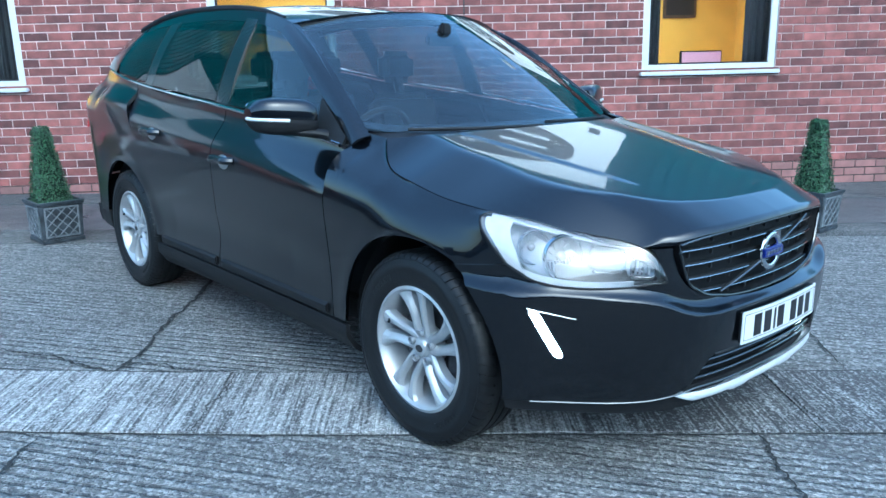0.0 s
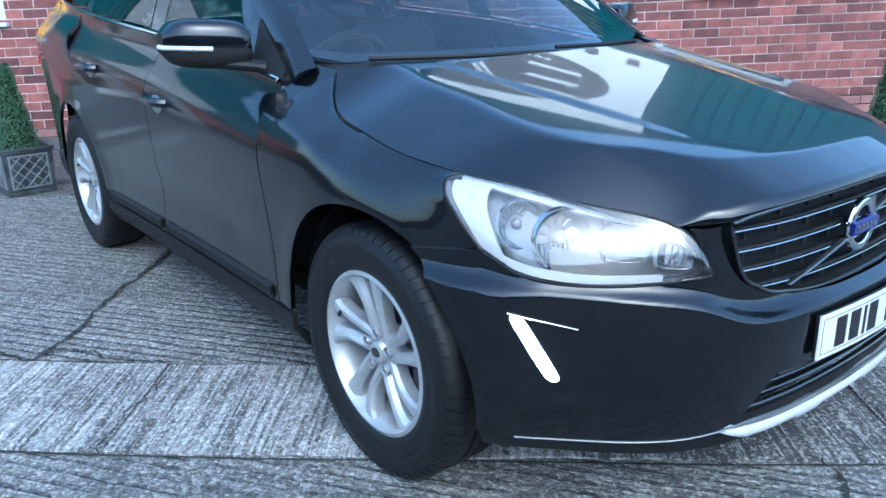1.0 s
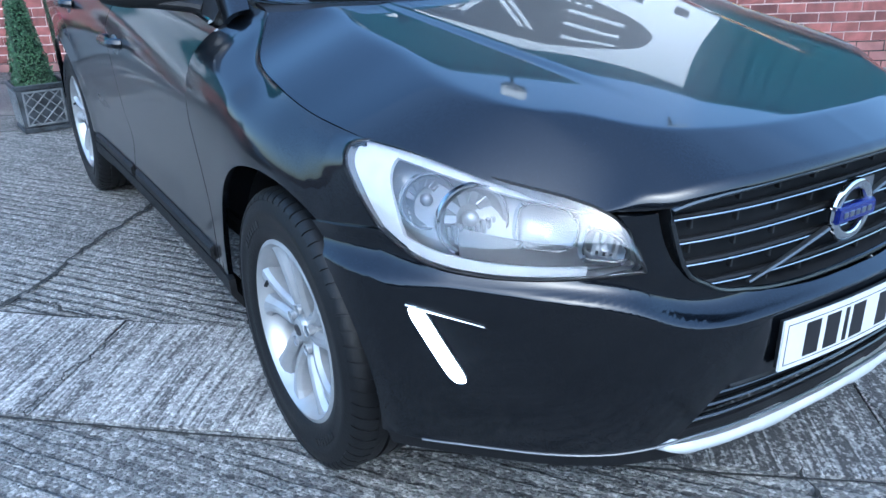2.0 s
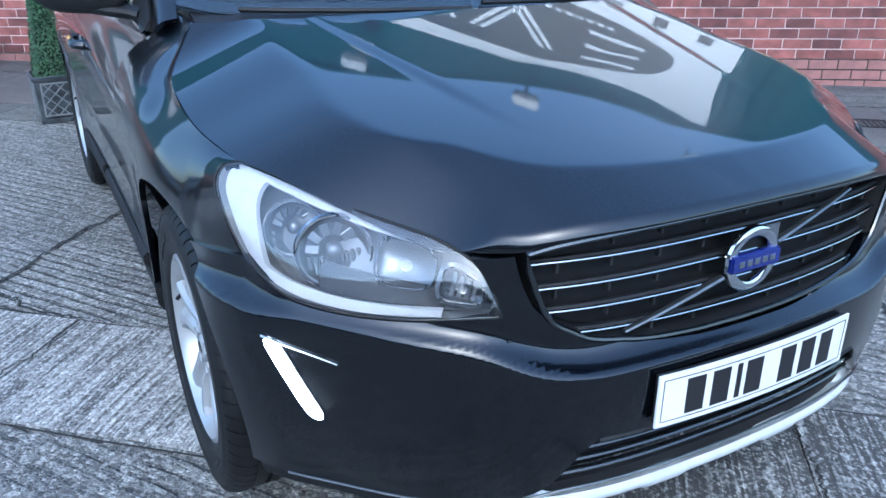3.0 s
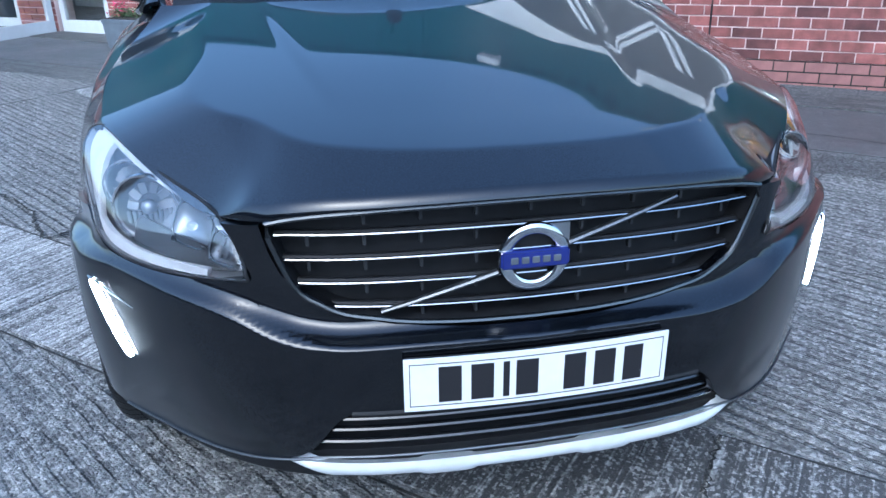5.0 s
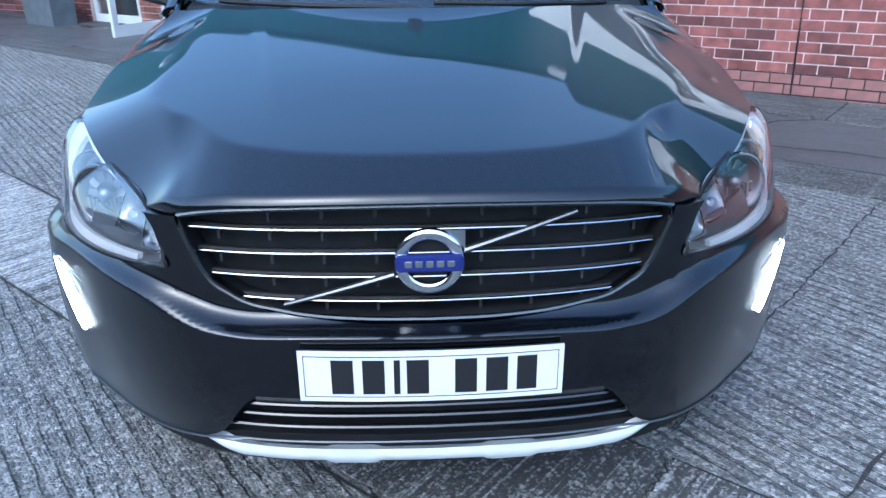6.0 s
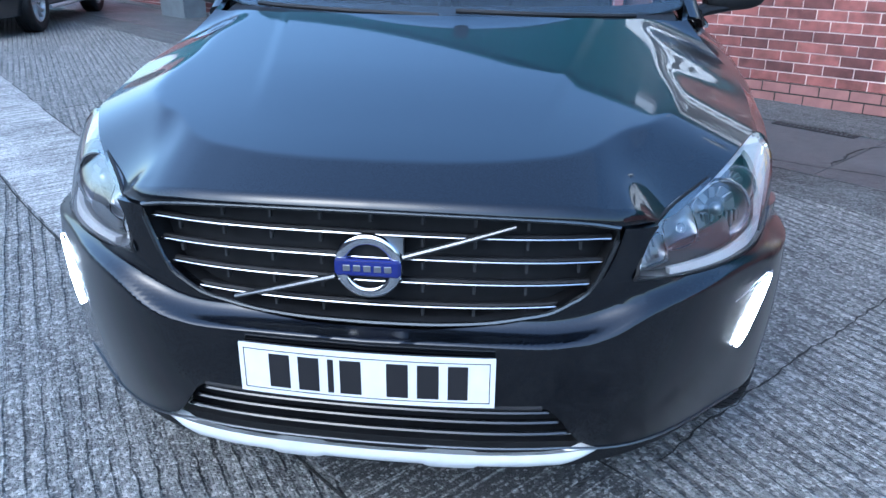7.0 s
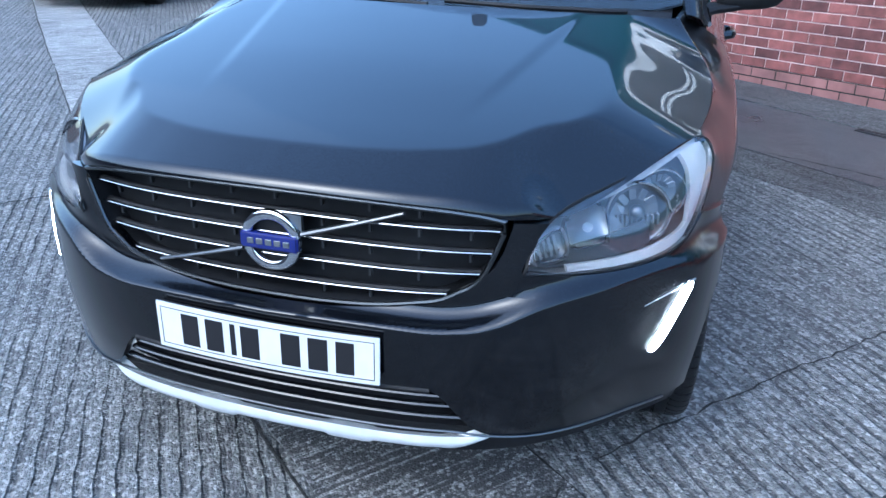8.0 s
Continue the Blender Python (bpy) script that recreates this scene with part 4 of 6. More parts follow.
    pane("b_pillar", 2.40, 2.54, 2.44, 2.56, 0.02, 0.92, GLOSS_BLACK, 0, 0.012, lift=-0.002, closed=False)
    pane("c_pillar", 3.35, 3.47, 3.35, 3.51, 0.02, 0.92, GLOSS_BLACK, 0, 0.012, lift=-0.002, closed=False)
    pane("d_pillar", 4.0, 4.22, 3.84, 4.24, 0.0, 1.0, PAINT, 0, 0.012, closed=False)
    pane("window_head", 1.66, 4.02, 1.64, 3.90, 0, 1, PAINT, 0, 0.012, lift=0.001, closed=False, top=0.0, foot=None)
    # front pillar, from the cowl corner up to the roof
    rise = np.linspace(-0.07, 1, 24)
    fore = np.stack([0.766 - 0.146 * rise, 1.395 + 0.725 * rise, 1.122 + 0.423 * rise], -1) + np.outer(np.sin(math.pi * rise), (0, -0.0125, 0.021)) + np.array((0.001, -0.004, 0.006))
    aft = curve([(0.834, 1.40, 1.056), (0.826, 1.435, 1.092), (0.790, 1.655, 1.232), (0.742, 1.905, 1.392), (0.69, 2.15, 1.512)], 24)
    t = np.linspace(0, 1, 7)
    G = fore[:, None] * (1 - t)[None, :, None] + aft[:, None] * t[None, :, None] + np.sin(math.pi * t)[None, :, None] * np.array((0.011, -0.006, 0.008))
    part("a_pillar", panel_bm(fix(G), 0, 0.014), PAINT, car, "dark grey metallic windscreen pillar")
    b = curve(BELT, 60)
    keep = (b[:, 1] > 1.44) & (b[:, 1] < 4.12)
    pts = b[keep] + np.array((0.006, 0, -0.002))
    part("belt_trim", tube_bm(fix(pts), 0.009, 8, flat=1.0), CHROME, car, "bright window trim strip")
    # wing mirror
    wm = empty("wing_mirror", "dark grey wing mirror with indicator strip", "")
    wm.parent = car
    n, k = 15, 22
    u = np.linspace(0, 1, n)
    cx = 0.872 + 0.232 * u
    hh = spl(u, [0, 0.1, 0.5, 0.85, 1], [0.052, 0.068, 0.074, 0.064, 0.028])
    dd = spl(u, [0, 0.1, 0.5, 0.85, 1], [0.05, 0.066, 0.075, 0.064, 0.03])
    cz = 1.158 + 0.012 * u
    cy = 1.60 + 0.10 * u + 0.02
    th = np.linspace(0, 2 * math.pi, k)
    sgn = lambda c, p: np.sign(c) * np.abs(c) ** p
    G = np.stack([cx[:, None] + 0 * th[None], cy[:, None] + dd[:, None] * sgn(np.cos(th), 0.6)[None], cz[:, None] + hh[:, None] * sgn(np.sin(th), 0.65)[None]], -1)
    core = np.array((s * 0.99, 1.67, 1.16))
    bm = bmesh.new()
    add_grid(bm, outward(fix(G), core))
    for e in (0, -1):
        bm.faces.new([bm.verts.new(p) for p in fix(G)[e][:-1]])
    bmesh.ops.recalc_face_normals(bm, faces=bm.faces)
    part("mirror_shell", bm, PAINT, wm)
    low = G.copy()
    low[..., 2] = np.minimum(low[..., 2], cz[:, None] - 0.012)
    low = core + (fix(low) - core) * np.array((1.012, 1.03, 1.03))
    bm = bmesh.new()
    add_grid(bm, low)
    bmesh.ops.recalc_face_normals(bm, faces=bm.faces)
    part("mirror_base", bm, BLACK_PLASTIC, wm, "black lower mirror shell")
    front = np.stack([cx[7:], cy[7:] - dd[7:] * 1.03, cz[7:] - 0.014], -1)
    front = np.concatenate([front, [[cx[-1] + 0.004, cy[-1], cz[-1] - 0.012]]], 0)
    part("mirror_indicator", tube_bm(fix(front), 0.008, 8, flat=0.9), SILVER, wm, "pale indicator strip")
    arm = tube_bm(fix(np.array([(0.83, 1.56, 1.085), (0.86, 1.58, 1.092), (0.92, 1.61, 1.10), (1.0, 1.66, 1.105)])), [0.04, 0.036, 0.034, 0.02], 12, flat=0.55)
    part("mirror_arm", arm, BLACK_PLASTIC, wm)
    G = np.stack([np.stack([cx[1:-1], cy[1:-1] + dd[1:-1] * 1.01 + 0.004, cz[1:-1] + hh[1:-1] * f_ * 0.8], -1) for f_ in (-1, 0, 1)], 1)
    part("mirror_glass", panel_bm(fix(G), 0, 0.004, core), mirror_mat(), wm)
    # roof rail
    pts = curve([(0.622, 2.22, 1.567), (0.612, 2.34, 1.596), (0.60, 2.65, 1.638), (0.597, 3.2, 1.652), (0.605, 3.75, 1.617), (0.615, 4.02, 1.56)], 24)
    part("roof_rail", tube_bm(fix(pts), 0.014, 8, flat=1.2), BLACK_PLASTIC, car, "black roof rail")
    # tail lamp
    t = np.linspace(0, 1, 14)
    low = np.stack([side(0 * t + 4.36, 0.95 + 0.42 * t) * np.interp(t, [0, 1], [1.0, 0.9]) + 0.012, 4.36 - 0.05 * t, 0.95 + 0.42 * t], -1)
    hi = low + np.array((-0.06, 0.13, 0))
    G = np.stack([low, (low + hi) / 2 + np.array((0.02, 0, 0)), hi], 1)
    part("tail_lamp", panel_bm(fix(G), 0.0, 0.03), TAIL_RED, car, "red tail lamp")


MIRROR = mat("mirror_glass", (0.9, 0.9, 0.9), 0.02, 1.0)
TAIL_RED = mat("tail_red", (0.35, 0.01, 0.012), 0.15, coat=1.0)


def mirror_mat():
    return MIRROR


def handle(door, s, y, z):
    pts = np.array([(0.0, -0.10, 0), (0.028, -0.085, 0.003), (0.036, -0.03, 0.004), (0.036, 0.03, 0.004), (0.028, 0.085, 0.0), (0.0, 0.10, 0)])
    pts[:, 0] += side(np.array(y), np.array(z)) - 0.003
    pts[:, 1] += y
    pts[:, 2] += z
    p = curve(pts, 14) * np.array((s, 1, 1))
    part("door_handle", tube_bm(p, 0.0145, 8, flat=1.25), PAINT, door, "dark grey handle")
    cup = bmesh.new()
    bmesh.ops.create_uvsphere(cup, u_segments=20, v_segments=12, radius=1.0)
    bmesh.ops.scale(cup, vec=(0.008, 0.06, 0.036), verts=cup.verts)
    bmesh.ops.translate(cup, vec=(s * float(side(np.array(y), np.array(z - 0.012))) - s * 0.003, y, z - 0.012), verts=cup.verts)
    part("handle_cup", cup, SATIN_CHROME, door)


def build_top(car):
    b = bonnet_half()
    part("bonnet", panel_bm(both(b), 0.0025, 0.016), PAINT, car, "dark grey metallic bonnet", sharp=60)
    # cowl with wipers
    xs = np.linspace(-0.735, 0.735, 41)
    c = curve(COWL, 60)
    cy = np.interp(abs(xs), c[:, 0], c[:, 1])
    cz = np.interp(abs(xs), c[:, 0], c[:, 2])
    G = np.stack([np.stack([xs, cy + dy, cz + dz], -1) for dy, dz in ((0.0, -0.02), (0.03, -0.03), (0.10, 0.0), (0.16, 0.01))], 1)
    part("cowl", panel_bm(G, 0, 0.01), BLACK_PLASTIC, car)
    # windscreen
    low = [(0.0, 1.15, 1.09), (0.3, 1.186, 1.092), (0.55, 1.272, 1.095), (0.68, 1.338, 1.102), (0.766, 1.395, 1.122)]
    high = [(0.0, 1.95, 1.607), (0.2, 1.97, 1.603), (0.42, 2.032, 1.585), (0.62, 2.12, 1.545)]
    A, B = curve(low, 24), curve(high, 24)
    t = np.linspace(0, 1, 20)[None, :, None]
    W = A[:, None] * (1 - t) + B[:, None] * t
    W += np.array((0, -0.25, 0.42)) * (0.05 * np.sin(math.pi * t))
    glass = part("windscreen", panel_bm(both(W), 0.002, 0.005, closed=True), SCREEN_GLASS, car, "clear reflective windscreen")
    glass.visible_shadow = False
    fr = both(W)
    # dark frit band round the glass
    for lo_t, hi_t, nm in ((0.0, 0.06, "screen_frit"), (0.93, 1.0, "screen_frit")):
        k = (np.array((lo_t, (lo_t + hi_t) / 2, hi_t)) * 19).round(3)
        G = np.stack([np.stack([[np.interp(kk, np.arange(20), fr[i, :, c_]) for c_ in range(3)] for i in range(fr.shape[0])]) for kk in k], 1)
        part(nm, panel_bm(G + np.array((0, 0.010, -0.006)), 0, 0.002), GLOSS_BLACK, car)
    # roof
    ys = np.r_[np.linspace(1.95, 2.3, 8), np.linspace(2.4, 4.25, 24)]
    e = curve(ROOF_EDGE, 200)
    half = []
    for y in ys:
        ey = max(y, 2.115 + (y - 1.95) * 0.55)
        ex, ez = np.interp(ey, e[:, 1], e[:, 0]) - 0.002, np.interp(ey, e[:, 1], e[:, 2])
        zc = float(spl(np.array(y), [1.95, 2.3, 2.7, 3.3, 3.9, 4.25], [1.607, 1.645, 1.672, 1.676, 1.64, 1.59]))
        a = np.linspace(0, 1, 16)
        half.append(np.stack([ex * a, y + (ey - y) * a**2.2, zc + (ez - zc) * a**2.6], -1))
    Rg = np.array(half).transpose(1, 0, 2)
    part("roof", panel_bm(both(Rg), 0.0, 0.015), PAINT, car)
    # tailgate, rear window and bumper
    xs = np.linspace(0, 0.64, 14)
    top = np.stack([xs, 4.25 + 0 * xs, np.interp(xs, [0, 0.5, 0.64], [1.58, 1.55, 1.47])], -1)
    waist = np.stack([xs * 1.2, 4.50 - 0.2 * (xs / 0.64) ** 3, 1.16 + 0.08 * (xs / 0.64) ** 3], -1)
    foot = np.stack([xs * 1.25, 4.60 - 0.2 * (xs / 0.64) ** 3, 0.62 + 0 * xs], -1)
    hem = np.stack([xs * 1.3, 4.62 - 0.2 * (xs / 0.64) ** 3, 0.32 + 0 * xs], -1)
    mix = lambda A, B, n: A[:, None] * (1 - np.linspace(0, 1, n))[None, :, None] + B[:, None] * np.linspace(0, 1, n)[None, :, None]
    rw = part("rear_window", panel_bm(both(mix(top, waist, 8)), 0.002, 0.005, closed=True), DARK_GLASS, car, "dark rear window")
    rw.visible_shadow = False
    part("tailgate", panel_bm(both(mix(waist, foot, 8)), 0.003, 0.02), PAINT, car)
    part("rear_bumper", panel_bm(both(mix(foot, hem, 8)), 0.003, 0.02), PAINT, car)
    for s in (1, -1):
        y = np.linspace(HUB_R + 0.40, 4.45, 12)
        G = np.stack([np.stack([side(np.minimum(y, 4.4), 0 * y + z), y, 0 * y + z], -1) for z in (0.30, 0.36, 0.42)], 1)
        G = G if s > 0 else mirrored(G)
        part("bumper_corner", panel_bm(G, 0, 0.02), BLACK_PLASTIC, car)
    # wipers
    for x0, x1 in ((-0.62, 0.0), (0.05, 0.60)):
        pts = []
        for k in np.linspace(0, 1, 14):
            x = x0 + (x1 - x0) * k
            yl = np.interp(abs(x), [0, 0.3, 0.55, 0.765], [1.15, 1.17, 1.245, 1.385])
            pts.append((x, yl - 0.01 + 0.02 * (1 - k), 1.100 + 0.012 * (1 - k)))
        part("wiper", tube_bm(np.array(pts), 0.008, 6), BLACK_PLASTIC, car)
    # underbody and firewall keep the inside dark
    part("underbody", box_bm(-0.70, 0.70, 0.55, 4.45, 0.24, 0.34, 0.03), BLACK_PLASTIC, car)
    part("engine_bay", box_bm(-0.53, 0.53, 0.26, 1.2, 0.36, 0.80, 0.05), BLACK_PLASTIC, car)
    part("cabin_floor", box_bm(-0.80, 0.80, 1.30, 3.3, 0.34, 0.42, 0.02), BLACK_PLASTIC, car)


def build_cabin(car):
    cabin = empty("cabin", "dark leather seats and dashboard", "")
    cabin.parent = car

    def seat(x, y, w, name):
        for z0, z1, y0, y1, tilt in ((0.52, 0.68, -0.25, 0.25, 4), (0.66, 1.20, 0.16, 0.28, -16)):
            m_ = Matrix.Translation((x, y, 0)) @ Matrix.Translation((0, 0.22, 0.66)) @ Matrix.Rotation(radians(tilt), 4, "X") @ Matrix.Translation((0, -0.22, -0.66))
            part(name, box_bm(-w / 2, w / 2, y0, y1, z0, z1, 0.055, None, m_, 3), SEAT, cabin)

        m_ = Matrix.Translation((x, y + 0.40, 1.33))
        bm = box_bm(-0.13, 0.13, -0.05, 0.05, -0.095, 0.095, 0.045, None, m_, 3)
        part("headrest", bm, SEAT, cabin)
        part("headrest_post", tube_bm([(x, y + 0.36, 1.18), (x, y + 0.40, 1.28)], 0.03, 8), DARK_METAL, cabin)

    for x in (-0.37, 0.37):
        seat(x, 2.25, 0.50, "seat")
    for x in (-0.42, 0.0, 0.42):
        seat(x, 3.12, 0.41, "rear_seat")
    xs = np.linspace(-0.74, 0.74, 31)
    G = np.stack([np.stack([xs, y + 0.06 * (xs / 0.74) ** 2 + 0 * xs, z - 0.03 * (xs / 0.74) ** 2], -1) for y, z in ((1.30, 1.04), (1.45, 1.055), (1.62, 1.05), (1.72, 1.02), (1.74, 0.88), (1.66, 0.66))], 1)
    part("dashboard", panel_bm(G, 0, 0.02, np.array((0, 1.4, 0.7))), DASH, cabin)
    ring = []
    for t in np.linspace(0, 2 * math.pi, 40, endpoint=False):
        ring.append((-0.37 + 0.187 * math.cos(t), 1.86 - 0.187 * math.sin(t) * 0.42, 0.985 + 0.187 * math.sin(t) * 0.9))
    wheel = empty("steering_wheel", "", "")
    wheel.parent = cabin
    part("wheel_rim", tube_bm(ring, 0.0165, 8, closed=True, up=(0, 0.9, 0.4)), SEAT, wheel)
    part("wheel_boss", box_bm(-0.45, -0.29, 1.80, 1.87, 0.93, 1.04, 0.03), SEAT, wheel)
    for x0, x1 in ((-0.55, -0.44), (-0.30, -0.19)):
        part("wheel_spoke", tube_bm([(x0, 1.86, 0.985), (x1, 1.845, 0.985)], 0.016, 6), SATIN_CHROME, wheel)
    part("binnacle", box_bm(-0.52, -0.22, 1.55, 1.72, 1.02, 1.085, 0.03), DASH, cabin)
    part("inner_mirror", box_bm(-0.11, 0.11, 1.78, 1.815, 1.44, 1.50, 0.015), BLACK_PLASTIC, cabin)
    part("mirror_stem", box_bm(-0.03, 0.03, 1.76, 1.80, 1.49, 1.55, 0.01), BLACK_PLASTIC, cabin)
    part("headlining", box_bm(-0.55, 0.55, 2.2, 4.0, 1.575, 1.585, 0.004), LINING, cabin, "pale headlining")


LINING = mat("headlining", (0.45, 0.44, 0.42), 0.9, vary=0.1, scale=30)


def build_car():
    car = empty("estate_car", "dark grey metallic estate car with lit running lights", "car")
    build_top(car)
    build_bumper(car)
    build_grille(car)
    build_plate(car)
    for s in (-1, 1):
        build_headlamp(car, s)
        build_running_light(car, s)
        build_sides(car, s)
        build_wheel(car, s * 0.812, HUB_F, s)
        build_wheel(car, s * 0.812, HUB_R, s)
    build_cabin(car)
    return car


# ---- the yard: u along the wall, v out of it (negative towards the yard) ----
WALL = pose(2.39, 5.49, 0, 0, -1.05, -37.8)
YARD = pose(2.43, 5.54, 0, 0, 0, -40)
COURSE, BRICK_L = 0.085, 0.235


def ground_mat(name, color, dark, rib_scale, rib_turn, rib_depth, speck, rough, rib_tone=0.5, rib_break=0.09, stones=110.0, stain=None, pitch=0.0):
    """Worn concrete: tamped ribs, exposed stones, stains."""
    m = bpy.data.materials.new(name)
    m.use_nodes = True
    t = m.node_tree
    b = t.nodes["Principled BSDF"]
    co = t.nodes.new("ShaderNodeTexCoord")
    mp = t.nodes.new("ShaderNodeMapping")
    mp.inputs["Rotation"].default_value = (0, 0, radians(rib_turn))
    t.links.new(co.outputs["Object"], mp.inputs[0])
    big = t.nodes.new("ShaderNodeTexNoise")
    sock(big, "Scale", 0.9)
    sock(big, "Detail", 8.0)
    sock(big, "Roughness", 0.65)
    t.links.new(mp.outputs[0], big.inputs["Vector"])
    long_ = t.nodes.new("ShaderNodeMapping")
    sock(long_, "Scale", (rib_scale * rib_break, rib_scale, 1.0))
    t.links.new(mp.outputs[0], long_.inputs[0])
    wave = t.nodes.new("ShaderNodeTexNoise")
    sock(wave, "Scale", 1.0)
    sock(wave, "Detail", 5.0)
    sock(wave, "Roughness", 0.6)
    sock(wave, "Distortion", 0.6)
    t.links.new(long_.outputs[0], wave.inputs["Vector"])
    st = t.nodes.new("ShaderNodeTexVoronoi")
    sock(st, "Scale", stones)
    t.links.new(mp.outputs[0], st.inputs["Vector"])
    fine = t.nodes.new("ShaderNodeTexNoise")
    sock(fine, "Scale", 130.0)
    sock(fine, "Detail", 5.0)
    t.links.new(mp.outputs[0], fine.inputs["Vector"])
    mid = t.nodes.new("ShaderNodeTexNoise")
    sock(mid, "Scale", 9.0)
    sock(mid, "Detail", 7.0)
    sock(mid, "Roughness", 0.7)
    t.links.new(mp.outputs[0], mid.inputs["Vector"])

    def math_node(op, a, bb):
        n = t.nodes.new("ShaderNodeMath")
        n.operation = op
        for k, v in enumerate((a, bb)):
            if isinstance(v, (int, float)):
                n.inputs[k].default_value = v
            else:
                t.links.new(v, n.inputs[k])
        return n.outputs[0]

    # stones: pale and dark chips
    stone = t.nodes.new("ShaderNodeMapRange")
    stone.inputs[1].default_value, stone.inputs[2].default_value = 0.0, 0.55
    stone.inputs[3].default_value, stone.inputs[4].default_value = 1.0, 0.0
    t.links.new(st.outputs["Distance"], stone.inputs[0])
    chips = t.nodes.new("ShaderNodeSeparateColor")
    t.links.new(st.outputs["Color"], chips.inputs[0])
    centred = lambda out, k: math_node("MULTIPLY", math_node("SUBTRACT", out, 0.5), k)
    tone = math_node("ADD", 0.5, centred(big.outputs["Fac"], 0.55))
    tone = math_node("ADD", tone, centred(mid.outputs["Fac"], 0.35))
    tone = math_node("ADD", tone, centred(wave.outputs["Fac"], rib_tone))
    groove = None
    if pitch:
        # tamped corrugations, worn away in places
        band = t.nodes.new("ShaderNodeTexWave")
        band.wave_type, band.bands_direction = "BANDS", "Y"
        sock(band, "Scale", 0.314 / pitch)
        sock(band, "Distortion", 1.6)
        sock(band, "Detail", 2.0)
        sock(band, "Detail Scale", 1.3)
        t.links.new(mp.outputs[0], band.inputs["Vector"])
        cut = t.nodes.new("ShaderNodeMapRange")
        cut.interpolation_type = "SMOOTHSTEP"
        cut.inputs[1].default_value, cut.inputs[2].default_value = 0.45, 0.05
        t.links.new(math_node("ADD", band.outputs["Fac"], centred(mid.outputs["Fac"], 0.5)), cut.inputs[0])
        worn = t.nodes.new("ShaderNodeMapRange")
        worn.inputs[1].default_value, worn.inputs[2].default_value, worn.inputs[3].default_value = 0.42, 0.56, 0.25
        t.links.new(big.outputs["Fac"], worn.inputs[0])
        groove = math_node("MULTIPLY", cut.outputs[0], worn.outputs[0])
        tone = math_node("SUBTRACT", tone, math_node("MULTIPLY", groove, 0.17))
    tone = math_node("ADD", tone, centred(math_node("POWER", chips.outputs[0], 2.2), speck * 0.75))
    tone = math_node("ADD", tone, centred(fine.outputs["Fac"], 0.4))
    if stain is not None:
        # tyre dirt beyond a ragged line across the strip
        xyz = t.nodes.new("ShaderNodeSeparateXYZ")
        t.links.new(co.outputs["Object"], xyz.inputs[0])
        edge = t.nodes.new("ShaderNodeMapRange")
        edge.interpolation_type = "SMOOTHSTEP"
        edge.inputs[1].default_value, edge.inputs[2].default_value, edge.inputs[4].default_value = stain - 0.5, stain + 0.5, 0.2
        t.links.new(math_node("ADD", xyz.outputs[0], centred(mid.outputs["Fac"], 1.6)), edge.inputs[0])
        tone = math_node("SUBTRACT", tone, edge.outputs[0])
    ramp = t.nodes.new("ShaderNodeValToRGB")
    r = ramp.color_ramp
    r.elements[0].position, r.elements[0].color = 0.18, (*dark, 1)
    r.elements[1].position, r.elements[1].color = 0.86, (*[c * 2.0 for c in color], 1)
    e = r.elements.new(0.5)
    e.color = (*color, 1)
    t.links.new(tone, ramp.inputs[0])
    t.links.new(ramp.outputs[0], b.inputs["Base Color"])
    rr = t.nodes.new("ShaderNodeMapRange")
    rr.inputs[1].default_value, rr.inputs[2].default_value = 0.3, 0.7
    rr.inputs[3].default_value, rr.inputs[4].default_value = rough - 0.2, rough + 0.1
    t.links.new(big.outputs["Fac"], rr.inputs[0])
    t.links.new(rr.outputs[0], b.inputs["Roughness"])
    sock(b, "Specular IOR Level", 0.25)
    h = math_node("ADD", math_node("MULTIPLY", wave.outputs["Fac"], rib_depth), math_node("MULTIPLY", stone.outputs[0], 0.6 * (speck + 0.1)))
    if groove is not None:
        h = math_node("SUBTRACT", h, math_node("MULTIPLY", groove, 0.85))
    h = math_node("ADD", h, math_node("MULTIPLY", mid.outputs["Fac"], 0.5))
    h = math_node("ADD", h, math_node("MULTIPLY", fine.outputs["Fac"], 0.35))
    bp = t.nodes.new("ShaderNodeBump")
    sock(bp, "Strength", 1.0)
    sock(bp, "Distance", 0.011)
    t.links.new(h, bp.inputs["Height"])
    t.links.new(bp.outputs[0], b.inputs["Normal"])
    return m


